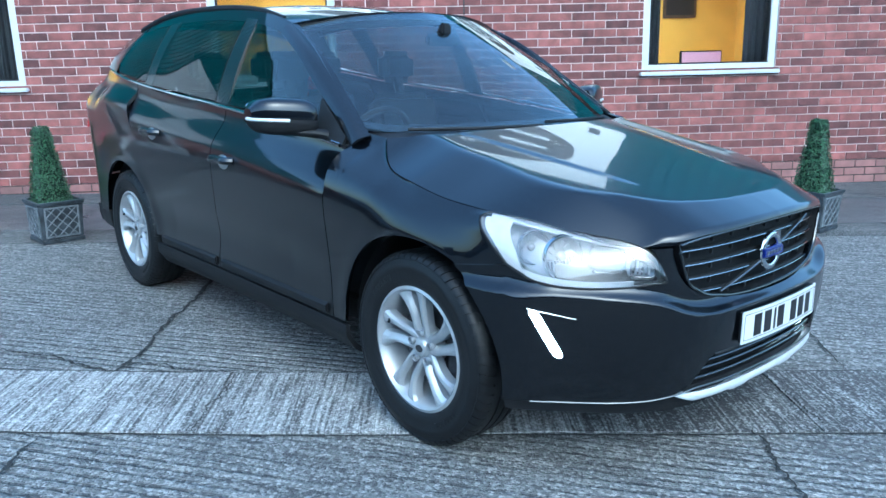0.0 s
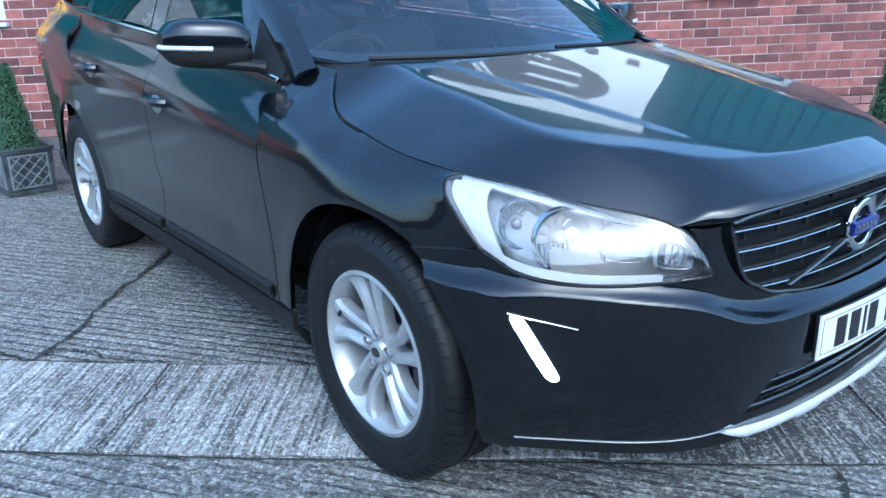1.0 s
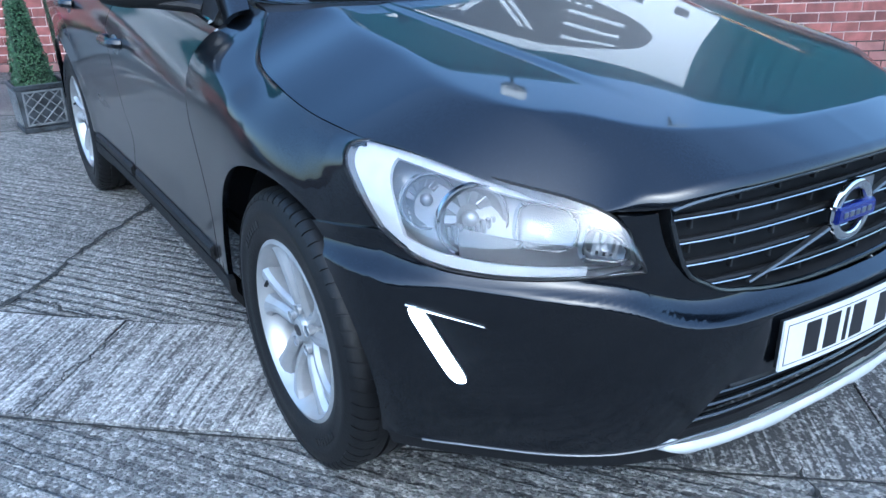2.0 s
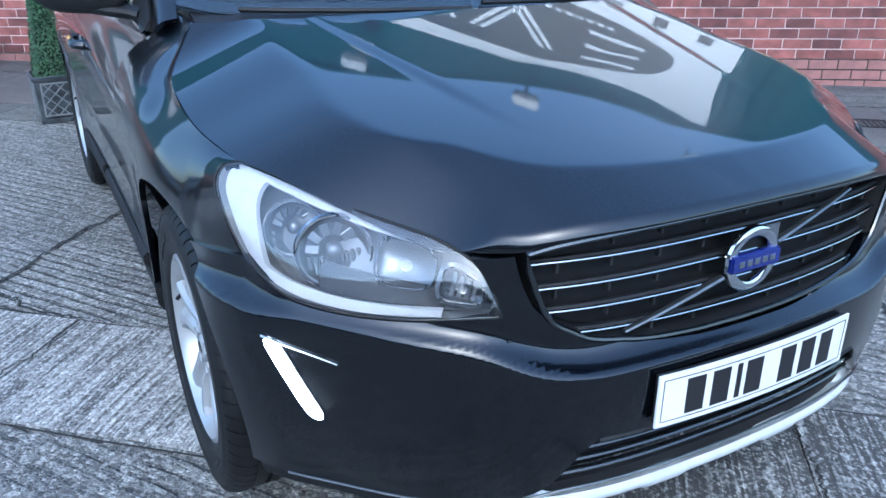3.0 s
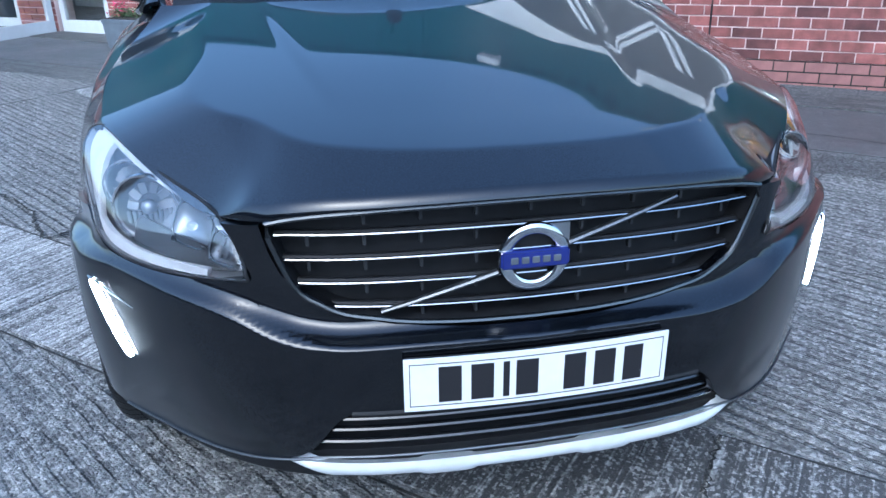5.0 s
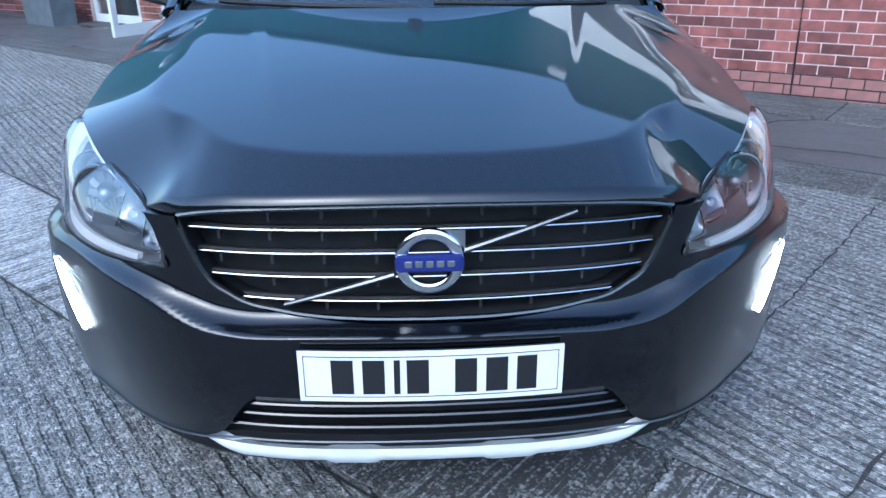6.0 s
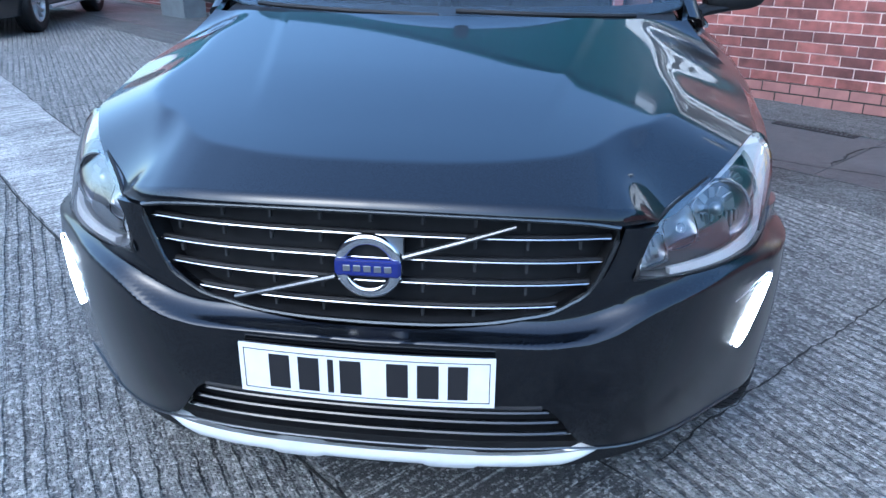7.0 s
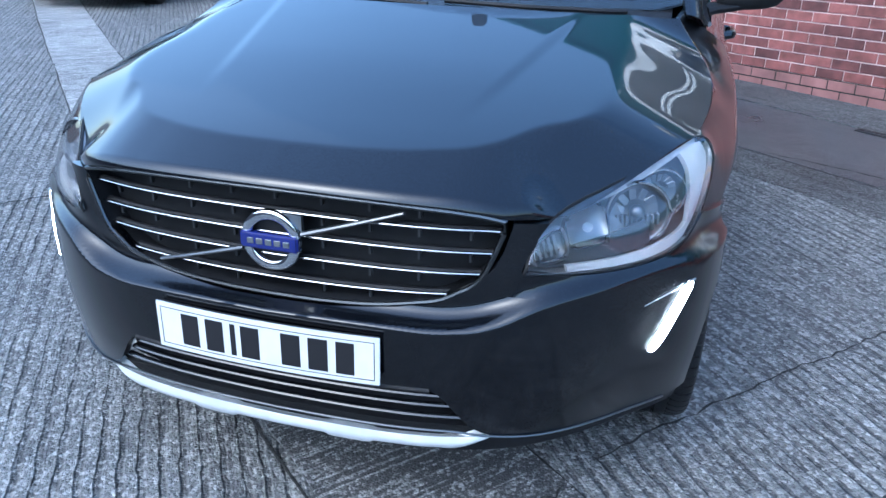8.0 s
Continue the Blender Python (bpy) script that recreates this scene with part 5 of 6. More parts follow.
def brick_mat():
    m = mat("brick", (0.3, 0.1, 0.08), 0.82, bump=0.35, bump_scale=90)
    t = m.node_tree
    b = t.nodes["Principled BSDF"]
    info = t.nodes.new("ShaderNodeObjectInfo")
    geo = t.nodes.new("ShaderNodeNewGeometry")
    add = t.nodes.new("ShaderNodeMath")
    add.operation = "ADD"
    t.links.new(info.outputs["Random"], add.inputs[0])
    t.links.new(geo.outputs["Random Per Island"], add.inputs[1])
    fr = t.nodes.new("ShaderNodeMath")
    fr.operation = "FRACT"
    t.links.new(add.outputs[0], fr.inputs[0])
    ramp = t.nodes.new("ShaderNodeValToRGB")
    r = ramp.color_ramp
    r.elements[0].position, r.elements[0].color = 0.0, (0.095, 0.034, 0.033, 1)
    r.elements[1].position, r.elements[1].color = 1.0, (0.275, 0.098, 0.086, 1)
    for p, c in ((0.25, (0.15, 0.052, 0.048, 1)), (0.55, (0.2, 0.069, 0.061, 1)), (0.8, (0.235, 0.082, 0.072, 1))):
        r.elements.new(p).color = c
    t.links.new(fr.outputs[0], ramp.inputs[0])
    n = t.nodes.new("ShaderNodeTexNoise")
    sock(n, "Scale", 9.0)
    sock(n, "Detail", 6.0)
    t.links.new(geo.outputs["Position"], n.inputs["Vector"])
    mul = t.nodes.new("ShaderNodeMixRGB")
    mul.blend_type = "MULTIPLY"
    rg = t.nodes.new("ShaderNodeMapRange")
    rg.inputs[1].default_value, rg.inputs[2].default_value, rg.inputs[3].default_value, rg.inputs[4].default_value = 0.3, 0.7, 0.55, 1.2
    t.links.new(n.outputs["Fac"], rg.inputs[0])
    mul.inputs[0].default_value = 1.0
    t.links.new(ramp.outputs[0], mul.inputs[1])
    t.links.new(rg.outputs[0], mul.inputs[2])
    t.links.new(mul.outputs[0], b.inputs["Base Color"])
    return m


GROUND = ground_mat("ribbed_concrete", (0.2, 0.2, 0.192), (0.06, 0.06, 0.06), 22.0, 56, 1.1, 0.58, 0.75, 0.5, 0.09, 85.0, None, 0.052)
STRIP = ground_mat("brushed_concrete", (0.335, 0.335, 0.326), (0.06, 0.06, 0.06), 64.0, 90, 1.2, 0.45, 0.75, 1.2, 0.03, 110.0, 1.1)
APRON = ground_mat("apron_concrete", (0.08, 0.084, 0.088), (0.028, 0.03, 0.032), 12.0, 0, 0.25, 0.2, 0.42, 0.25)
PALE_APRON = ground_mat("pale_concrete", (0.11, 0.113, 0.112), (0.025, 0.026, 0.026), 12.0, 0, 0.6, 0.7, 0.6, 0.6)
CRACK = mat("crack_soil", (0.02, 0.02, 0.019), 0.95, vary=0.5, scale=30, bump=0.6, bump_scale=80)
MORTAR = mat("mortar", (0.62, 0.5, 0.48), 0.9, vary=0.2, scale=3, bump=0.3, bump_scale=160, dirt=0.5, dirt_color=(0.2, 0.15, 0.14))
BRICK = brick_mat()
TEAL = mat("teal_cladding", (0.004, 0.082, 0.096), 0.6, spec=0.2, vary=0.12, scale=2, dirt=0.25, dirt_color=(0.025, 0.075, 0.085))
WHITE_UPVC = mat("white_upvc", (0.5, 0.53, 0.55), 0.35, vary=0.04, scale=12, dirt=0.25, dirt_color=(0.5, 0.5, 0.48))
SIGN_WHITE = mat("sign_white", (0.86, 0.87, 0.87), 0.4, vary=0.03, scale=3)
SIGN_DARK = mat("sign_dark", (0.015, 0.016, 0.02), 0.35)
GREY_TRIM = mat("grey_trim", (0.35, 0.36, 0.37), 0.5, vary=0.1, scale=5)
YELLOW = mat("yellow_plaster", (0.8, 0.46, 0.07), 0.8, vary=0.08, scale=4, bump=0.1, bump_scale=80)
DARK_CLOTH = mat("dark_curtain", (0.02, 0.022, 0.028), 0.9, vary=0.3, scale=6, stretch=(6, 6, 0.4))
WOOD = mat("frame_wood", (0.10, 0.06, 0.035), 0.55, vary=0.3, scale=10)
PLANTER = mat("lead_planter", (0.05, 0.058, 0.068), 0.45, 0.35, vary=0.5, scale=12, bump=0.25, bump_scale=90)
PLANTER_PALE = mat("planter_rib", (0.16, 0.175, 0.19), 0.5, 0.3, vary=0.4, scale=20, bump=0.2, bump_scale=90)
TROUGH = mat("trough_grey", (0.10, 0.12, 0.14), 0.6, vary=0.2, scale=6, bump=0.1, bump_scale=60)
SOIL = mat("soil", (0.03, 0.022, 0.017), 0.95, vary=0.5, scale=30, bump=0.6, bump_scale=60)
WINDOW_GLASS = glass_mat("window_glass", (0.92, 0.96, 0.95))
BOUNDARY = mat("boundary_brick", (0.14, 0.10, 0.09), 0.85, vary=0.4, scale=3, bump=0.4, bump_scale=20)
IRON = mat("cast_iron", (0.03, 0.03, 0.032), 0.6, 0.5, vary=0.4, scale=30, bump=0.2, bump_scale=120)


def leaf_mat(name, lo, hi):
    m = mat(name, lo, 0.45)
    t = m.node_tree
    geo = t.nodes.new("ShaderNodeNewGeometry")
    ramp = t.nodes.new("ShaderNodeValToRGB")
    ramp.color_ramp.elements[0].color, ramp.color_ramp.elements[1].color = (*lo, 1), (*hi, 1)
    t.links.new(geo.outputs["Random Per Island"], ramp.inputs[0])
    t.links.new(ramp.outputs[0], t.nodes["Principled BSDF"].inputs["Base Color"])
    return m


LEAF = leaf_mat("box_leaf", (0.010, 0.035, 0.014), (0.05, 0.12, 0.05))
BLOOM_LEAF = leaf_mat("bedding_leaf", (0.02, 0.05, 0.015), (0.07, 0.12, 0.04))
PINK = leaf_mat("pink_petal", (0.5, 0.02, 0.10), (0.75, 0.08, 0.2))
PALE_PETAL = leaf_mat("pale_petal", (0.6, 0.5, 0.3), (0.75, 0.7, 0.6))


def structure(name, bm, material, label, category, m=None, smooth=False):
    ob = link_mesh(name, bm, material, smooth=smooth)
    if m is not None:
        ob.matrix_basis = m
    return tagged(ob, label, category, kind="structure")


# ground sheet and its bays
bm = bmesh.new()
bmesh.ops.create_grid(bm, x_segments=8, y_segments=8, size=70)
structure("ground", bm, GROUND, "grey ribbed concrete yard with exposed stones", "ground")


def strip_bend(u):
    """How far the strip's line strays from the wall's direction."""
    return float(spl(np.array(u), [-16, -8.5, -4.6, -0.7, 2.0, 13], [1.75, 0.84, 0.40, 0.03, -0.04, -0.4]))


def slab_bm(u0, u1, v0, v1, top, seed, bend=lambda u: 0.0):
    """A slab with a slightly uneven edge."""
    rng = random.Random(seed)
    bm = bmesh.new()
    ring = []
    n = max(3, int((u1 - u0) / 0.12))
    for k in range(n + 1):
        ring.append((u0 + (u1 - u0) * k / n, v0 + bend(u0 + (u1 - u0) * k / n) + rng.uniform(-0.006, 0.006)))
    for k in range(n + 1):
        ring.append((u1 - (u1 - u0) * k / n, v1 + bend(u1 - (u1 - u0) * k / n) + rng.uniform(-0.006, 0.006)))
    a = [bm.verts.new((u, v, top)) for u, v in ring]
    b = [bm.verts.new((u, v, -0.05)) for u, v in ring]
    bm.faces.new(a)
    for k in range(len(a)):
        bm.faces.new((a[k - 1], b[k - 1], b[k], a[k]))
    bmesh.ops.recalc_face_normals(bm, faces=bm.faces)
    return bm


strip = empty("concrete_strip", "pale brushed concrete strip across the yard", "pavement", kind="structure", m=YARD)
cuts = [-16, -12.4, -9.6, -6.9, -4.6, -2.4, -0.43, 1.96, 4.2, 6.6, 9.4, 13]
for k, (u0, u1) in enumerate(zip(cuts, cuts[1:])):
    part("slab", slab_bm(u0 + 0.004, u1 - 0.004, -5.64, -5.06, 0.006, 50 + k, strip_bend), STRIP, strip, smooth=False)
apron = empty("wall_apron", "smooth grey concrete apron along the wall", "pavement", kind="structure", m=YARD)
cuts = [-16, -12, -9, -6.4, -3.9, -1.6, 1.03, 3.4, 6.0, 9.0, 13]
for k, (u0, u1) in enumerate(zip(cuts, cuts[1:])):
    part("slab", slab_bm(u0 + 0.004, u1 - 0.004, -1.95, -0.78, 0.005, 80 + k), APRON, apron, smooth=False)
    part("slab", slab_bm(u0 + 0.9, u1 + 0.88, -2.42, -1.96, 0.004, 280 + k), PALE_APRON, apron, "pale rough concrete edge", smooth=False)
    part("slab", slab_bm(u0 + 0.3, u1 + 0.29, -0.772, 0.9, 0.012, 180 + k), PALE_APRON, apron, "pale weathered concrete edge", smooth=False)


def crack(points, width, seed, z=0.009):
    """A jagged open crack in the yard."""
    rng = random.Random(seed)
    pts = curve(points, 60)
    d = np.gradient(pts, axis=0)
    d /= np.linalg.norm(d, axis=1, keepdims=True) + 1e-9
    nrm = np.stack([-d[:, 1], d[:, 0]], -1)
    off = 0
    rows = []
    for k, (p, q) in enumerate(zip(pts, nrm)):
        off = 0.7 * off + rng.uniform(-0.010, 0.010)
        w = width * rng.uniform(0.25, 1.0) * min(1.0, 0.15 + k / 6, 0.15 + (59 - k) / 6)
        c = p + q * off
        rows.append([(*(c - q * w), z), (*c, z + 0.0004), (*(c + q * w), z)])
    bm = bmesh.new()
    add_grid(bm, np.array(rows))
    bmesh.ops.recalc_face_normals(bm, faces=bm.faces)
    ob = structure("ground_crack", bm, CRACK, "dark jagged crack in the concrete", "crack", YARD)
    return ob


CRACKS = [
    ([(-0.93, -3.3), (-0.93, -4.06), (-0.95, -4.45), (-0.92, -4.77), (-0.99, -5.05)], 0.016),
    ([(-0.99, -5.03), (-1.19, -4.91), (-1.46, -4.78), (-1.95, -4.70)], 0.009),
    ([(-0.99, -5.03), (-0.87, -4.92), (-0.68, -4.99), (-0.40, -5.03)], 0.008),
    ([(-0.41, -5.05), (-0.43, -5.3), (-0.44, -5.64)], 0.004),
    ([(-1.01, -5.65), (-1.02, -5.8), (-1.0, -6.2), (-1.05, -7.0)], 0.012),
    ([(1.95, -5.1), (1.97, -5.41), (1.99, -5.65)], 0.005),
    ([(1.70, -5.66), (1.68, -5.88), (1.67, -6.4)], 0.010),
    ([(2.46, -2.2), (2.50, -2.9), (2.44, -3.80), (2.43, -4.3), (2.40, -4.74), (2.35, -5.1)], 0.008),
    ([(2.0, -3.80), (2.25, -3.79), (2.6, -3.79), (3.6, -3.76)], 0.005),
    ([(1.90, -5.0), (1.92, -4.3), (1.94, -3.84), (1.96, -3.2), (2.0, -2.4)], 0.006),
    ([(-3.72, -5.0), (-3.66, -4.5), (-3.73, -3.95), (-3.70, -3.0), (-3.8, -2.0)], 0.012),
    ([(0.2, -1.95), (1.17, -1.72), (1.75, -1.6), (2.6, -1.7)], 0.009),
    ([(1.02, -1.69), (1.00, -1.42), (1.06, -1.00), (1.3, -0.8)], 0.013),
    ([(0.75, -0.62), (0.9, -0.5), (1.1, -0.45), (1.3, -0.3)], 0.008),
]
for k, (pts, w) in enumerate(CRACKS):
    crack(pts, w, 300 + k, 0.0145 if pts[0][1] > -0.8 else 0.0092)

# joint lines at the edges of the bays
for v, z in ((-5.05, 0.0045), (-5.652, 0.0045), (-1.962, 0.004)):
    bend = strip_bend if v < -3 else (lambda u: 0.0)
    crack([(u, v + bend(u)) for u in (-14, -11, -8.5, -6.5, -4.6, -2.6, -0.7, 0.6, 2, 4, 7, 12)], 0.007, int(900 - v * 10), z)


def drain_cover(u, v, w, d):
    g = empty("drain_grate", "dark cast iron drain grate set in the apron", "drain", m=YARD @ pose(u, v, 0.008))
    bm = bmesh.new()
    for x0, x1, y0, y1 in ((-w, w, -d, -d + 0.02), (-w, w, d - 0.02, d), (-w, -w + 0.02, -d + 0.02, d - 0.02), (w - 0.02, w, -d + 0.02, d - 0.02)):
        box_bm(x0, x1, y0, y1, -0.02, 0.004, 0.002, bm)
    part("grate_frame", bm, IRON, g, smooth=False)
    n = int(2 * w / 0.035)
    for k in range(n):
        x = -w + 0.03 + k * (2 * w - 0.06) / max(1, n - 1)
        part("grate_bar", box_bm(x - 0.008, x + 0.008, -d + 0.02, d - 0.02, -0.02, 0.002, 0.001), IRON, g, smooth=False)
    return g


drain_cover(0.55, -0.80, 0.30, 0.075)
drain_cover(3.12, -1.32, 0.22, 0.12)


def cement_patch(ring):
    """A thin worn smear of pale cement on the yard."""
    bm = bmesh.new()
    a, b = [bm.verts.new((u, v, 0.0075)) for u, v in ring], [bm.verts.new((u, v, 0.0)) for u, v in ring]
    bm.faces.new(a)
    for k in range(len(a)):
        bm.faces.new((a[k - 1], b[k - 1], b[k], a[k]))
    bmesh.ops.recalc_face_normals(bm, faces=bm.faces)
    return structure("cement_patch", bm, PALE_PATCH, "thin pale cement patch on the yard", "patch", YARD)


PALE_PATCH = ground_mat("pale_patch", (0.27, 0.275, 0.265), (0.08, 0.082, 0.08), 14.0, 40, 0.5, 0.6, 0.7, 0.8)
cement_patch([(-4.01, -2.22), (-4.04, -1.76), (-4.06, -1.48), (-3.97, -1.58), (-3.92, -1.93), (-3.68, -1.86), (-3.58, -1.96), (-3.81, -2.16)])
cement_patch([(-3.68, -2.74), (-3.67, -2.57), (-3.53, -2.68), (-3.19, -2.76), (-3.13, -2.83), (-3.43, -2.84)])

# ---- the building ----
WINDOWS = [(-5.00, -3.57), (-1.70, -0.43), (2.75, 4.185)]
SILL, HEAD, BRICK_TOP = 1.16, 2.19, 2.38
DOORS = [(-7.05, -6.12), (-8.95, -7.75)]
END_L, END_R = -15.0, 12.0


def wall_cells():
    """The wall's solid rectangles between its openings."""
    holes = [(a, b, SILL, HEAD) for a, b in WINDOWS] + [(a, b, -0.5, 2.1) for a, b in DOORS]
    us = sorted({END_L, END_R, *[h[0] for h in holes], *[h[1] for h in holes]})
    out = []
    for a, b in zip(us, us[1:]):
        zs = [-0.5]
        for h in sorted(holes, key=lambda h: h[2]):
            if h[0] <= a + 1e-6 and h[1] >= b - 1e-6:
                zs += [h[2], h[3]]
        zs.append(BRICK_TOP)
        for z0, z1 in zip(zs[::2], zs[1::2]):
            if z1 - z0 > 0.01:
                out.append((a, b, z0, z1))
    return out


bm = bmesh.new()
for a, b, z0, z1 in wall_cells():
    box_bm(a, b, 0.0, 0.28, z0, z1, 0, bm)
wall = structure("wall_north", bm, MORTAR, "red brick wall with pale mortar", "wall", WALL)

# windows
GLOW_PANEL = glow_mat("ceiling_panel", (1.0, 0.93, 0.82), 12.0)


def window(k, a, b):
    w = empty(f"window_{k}", "white framed window with a yellow office behind", "window", kind="structure", m=WALL)
    for x0, x1, z0, z1 in ((a, b, SILL, SILL + 0.075), (a, b, HEAD - 0.075, HEAD), (a, a + 0.075, SILL + 0.075, HEAD - 0.075), (b - 0.075, b, SILL + 0.075, HEAD - 0.075)):
        part("window_frame", box_bm(x0, x1, 0.015, 0.085, z0, z1, 0.006), WHITE_UPVC, w, smooth=False)
    for x0, x1, z0, z1 in ((a + 0.077, b - 0.077, SILL + 0.077, SILL + 0.092), (a + 0.077, b - 0.077, HEAD - 0.092, HEAD - 0.077), (a + 0.077, a + 0.092, SILL + 0.094, HEAD - 0.094), (b - 0.092, b - 0.077, SILL + 0.094, HEAD - 0.094)):
        part("gasket", box_bm(x0, x1, 0.03, 0.08, z0, z1, 0.002), BLACK_PLASTIC, w, smooth=False)
    part("window_sill", box_bm(a - 0.03, b + 0.03, -0.07, 0.02, SILL - 0.035, SILL + 0.004, 0.008), WHITE_UPVC, w, smooth=False)
    p = part("pane", box_bm(a + 0.085, b - 0.085, 0.05, 0.056, SILL + 0.085, HEAD - 0.085, 0), WINDOW_GLASS, w, smooth=False)
    p.visible_shadow = False
    return w


for k, (a, b) in enumerate(WINDOWS):
    window(k + 1, a, b)


def office():
    """The yellow rooms behind the windows."""
    bm = bmesh.new()
    box_bm(-5.9, 5.2, 3.2, 3.3, -0.2, 2.6, 0, bm)
    for u in (-5.9, -2.9, 1.2, 5.1):
        box_bm(u, u + 0.1, 0.30, 3.2, -0.2, 2.6, 0, bm)
    structure("wall_office", bm, YELLOW, "yellow plaster office wall", "wall", WALL)
    structure("floor_office", box_bm(-5.9, 5.2, 0.3, 3.3, -0.3, -0.2, 0), APRON, "grey office floor", "floor", WALL)
    structure("ceiling", box_bm(-5.9, 5.2, 0.3, 3.3, 2.6, 2.7, 0), WHITE_UPVC, "white office ceiling", "ceiling", WALL)
    # glowing panels out of view, added to light the yellow rooms
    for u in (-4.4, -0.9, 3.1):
        lamp = empty("ceiling_light", "added unseen ceiling panel that lights the office", "ceiling light", m=WALL @ pose(u, 1.8, 2.6))
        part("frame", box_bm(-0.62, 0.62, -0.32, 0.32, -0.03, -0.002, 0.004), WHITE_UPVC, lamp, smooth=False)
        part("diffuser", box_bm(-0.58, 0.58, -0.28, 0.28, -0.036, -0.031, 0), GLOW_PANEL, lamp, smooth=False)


office()


def curtain(u0, u1, v):
    n = 40
    us = np.linspace(u0, u1, n)
    vs = v + 0.018 * np.sin(np.linspace(0, 14, n)) + 0.006 * np.sin(np.linspace(0, 37, n))
    G = np.stack([np.stack([us, vs, 0 * us + z], -1) for z in (0.9, 1.5, 2.3)], 1)
    bm = bmesh.new()
    panel_bm(G, 0, 0.01, np.array((0, 5, 1.5)), bm)
    ob = link_mesh("curtain", bm, DARK_CLOTH)
    ob.matrix_basis = WALL
    return tagged(ob, "dark hanging curtain inside the window", "curtain")


curtain(2.80, 2.98, 0.16)
curtain(3.90, 4.14, 0.16)
curtain(-3.90, -3.68, 0.16)


def office_things():
    for u in (3.62, -4.6):
        mon = empty("monitor", "black computer monitor with a pink screen", "monitor", m=WALL @ pose(u, 0.62, 0.76, 0, 0, 6))
        part("monitor_shell", box_bm(-0.25, 0.25, 0.0, 0.04, 0.30, 0.61, 0.008), BLACK_PLASTIC, mon, smooth=False)
        part("screen", box_bm(-0.235, 0.235, -0.003, 0.001, 0.315, 0.595, 0), SCREEN_PINK, mon, smooth=False)
        part("monitor_neck", box_bm(-0.03, 0.03, 0.02, 0.05, 0.0, 0.45, 0.005), BLACK_PLASTIC, mon, smooth=False)
        part("monitor_foot", box_bm(-0.12, 0.12, -0.06, 0.12, 0.0, 0.015, 0.004), BLACK_PLASTIC, mon, smooth=False)
        desk = empty("desk", "plain wooden office desk", "desk", m=WALL @ pose(u, 0.75, -0.2))
        part("desk_top", box_bm(-0.75, 0.75, -0.38, 0.38, 0.94, 0.98, 0.006), WOOD, desk, smooth=False)
        for x in (-0.7, 0.7):
            for y in (-0.34, 0.34):
                part("leg", box_bm(x - 0.025, x + 0.025, y - 0.025, y + 0.025, 0, 0.94, 0.004), DARK_METAL, desk, smooth=False)
    pic = empty("picture", "dark framed picture on the yellow wall", "picture", m=WALL @ pose(4.25, 3.19, 2.02))
    part("frame", box_bm(-0.24, 0.24, -0.03, 0.008, -0.2, 0.22, 0.01), WOOD, pic, smooth=False)
    part("print", box_bm(-0.2, 0.2, -0.034, -0.029, -0.16, 0.18, 0), SIGN_DARK, pic, smooth=False)


SCREEN_PINK = glow_mat("pink_screen", (0.5, 0.25, 0.33), 0.15)
office_things()


# corrugated cladding above the brick
RIDGE_U = -8.5


def gable(u):
    """The top of the wall: a low gable that peaks to one side."""
    return max(4.37 - 0.19 * (max(u, 2 * RIDGE_U - u)), BRICK_TOP + 0.3)


def gable_bm(v0, v1, lift0, lift1, z0=None):
    """A slab under the gable's line between two depths; z0: flat foot instead of a parallel one."""
    us = [END_L, RIDGE_U, (4.37 - BRICK_TOP - 0.3) / 0.19, END_R]
    us = sorted(u for u in us if END_L <= u <= END_R)
    bm = bmesh.new()
    rows = [[bm.verts.new((u, v, z)) for v, z in ((v0, z0 if z0 is not None else gable(u) + lift0), (v1, z0 if z0 is not None else gable(u) + lift0), (v1, gable(u) + lift1), (v0, gable(u) + lift1))] for u in us]
    for a, b in zip(rows, rows[1:]):
        for k in range(4):
            bm.faces.new((a[k], a[(k + 1) % 4], b[(k + 1) % 4], b[k]))
    bm.faces.new(rows[0])
    bm.faces.new(rows[-1][::-1])
    bmesh.ops.recalc_face_normals(bm, faces=bm.faces)
    return bm


def cladding_bm(u0, u1, z0, pitch=0.20, depth=0.035):
    prof = []
    u = u0
    while u < u1:
        prof += [(u, 0.0), (u + 0.07, 0.0), (u + 0.10, -depth), (u + 0.17, -depth)]
        u += pitch
    prof.append((u, 0.0))
    G = np.array([[(p, -0.02 + q, z) for z in (z0, gable(p))] for p, q in prof])
    bm = bmesh.new()
    add_grid(bm, G)
    bmesh.ops.recalc_face_normals(bm, faces=bm.faces)
    return bm


structure("cladding", cladding_bm(END_L, END_R, BRICK_TOP + 0.05), TEAL, "teal corrugated metal cladding", "wall", WALL)
structure("wall_upper", gable_bm(0.02, 0.28, 0, -0.01, BRICK_TOP + 0.004), GREY_TRIM, "grey wall behind the cladding", "wall", WALL)
bm = box_bm(END_L, END_R, -0.085, 0.02, BRICK_TOP - 0.02, BRICK_TOP + 0.06, 0.006)
structure("trim", bm, TEAL, "teal drip trim between brick and cladding", "trim", WALL)
structure("eaves_trim", gable_bm(-0.07, 0.29, 0.003, 0.05), TEAL, "teal metal verge flashing", "trim", WALL)
structure("roof", gable_bm(0.3, 9.0, -0.1, 0.03), GREY_TRIM, "grey metal roof", "roof", WALL)
for u in (END_L - 0.3, END_R):
    structure("wall_end", box_bm(u, u + 0.3, 0.0, 9.0, -0.5, gable(u + 0.15) - 0.12, 0), MORTAR, "plain end wall of the building", "wall", WALL)


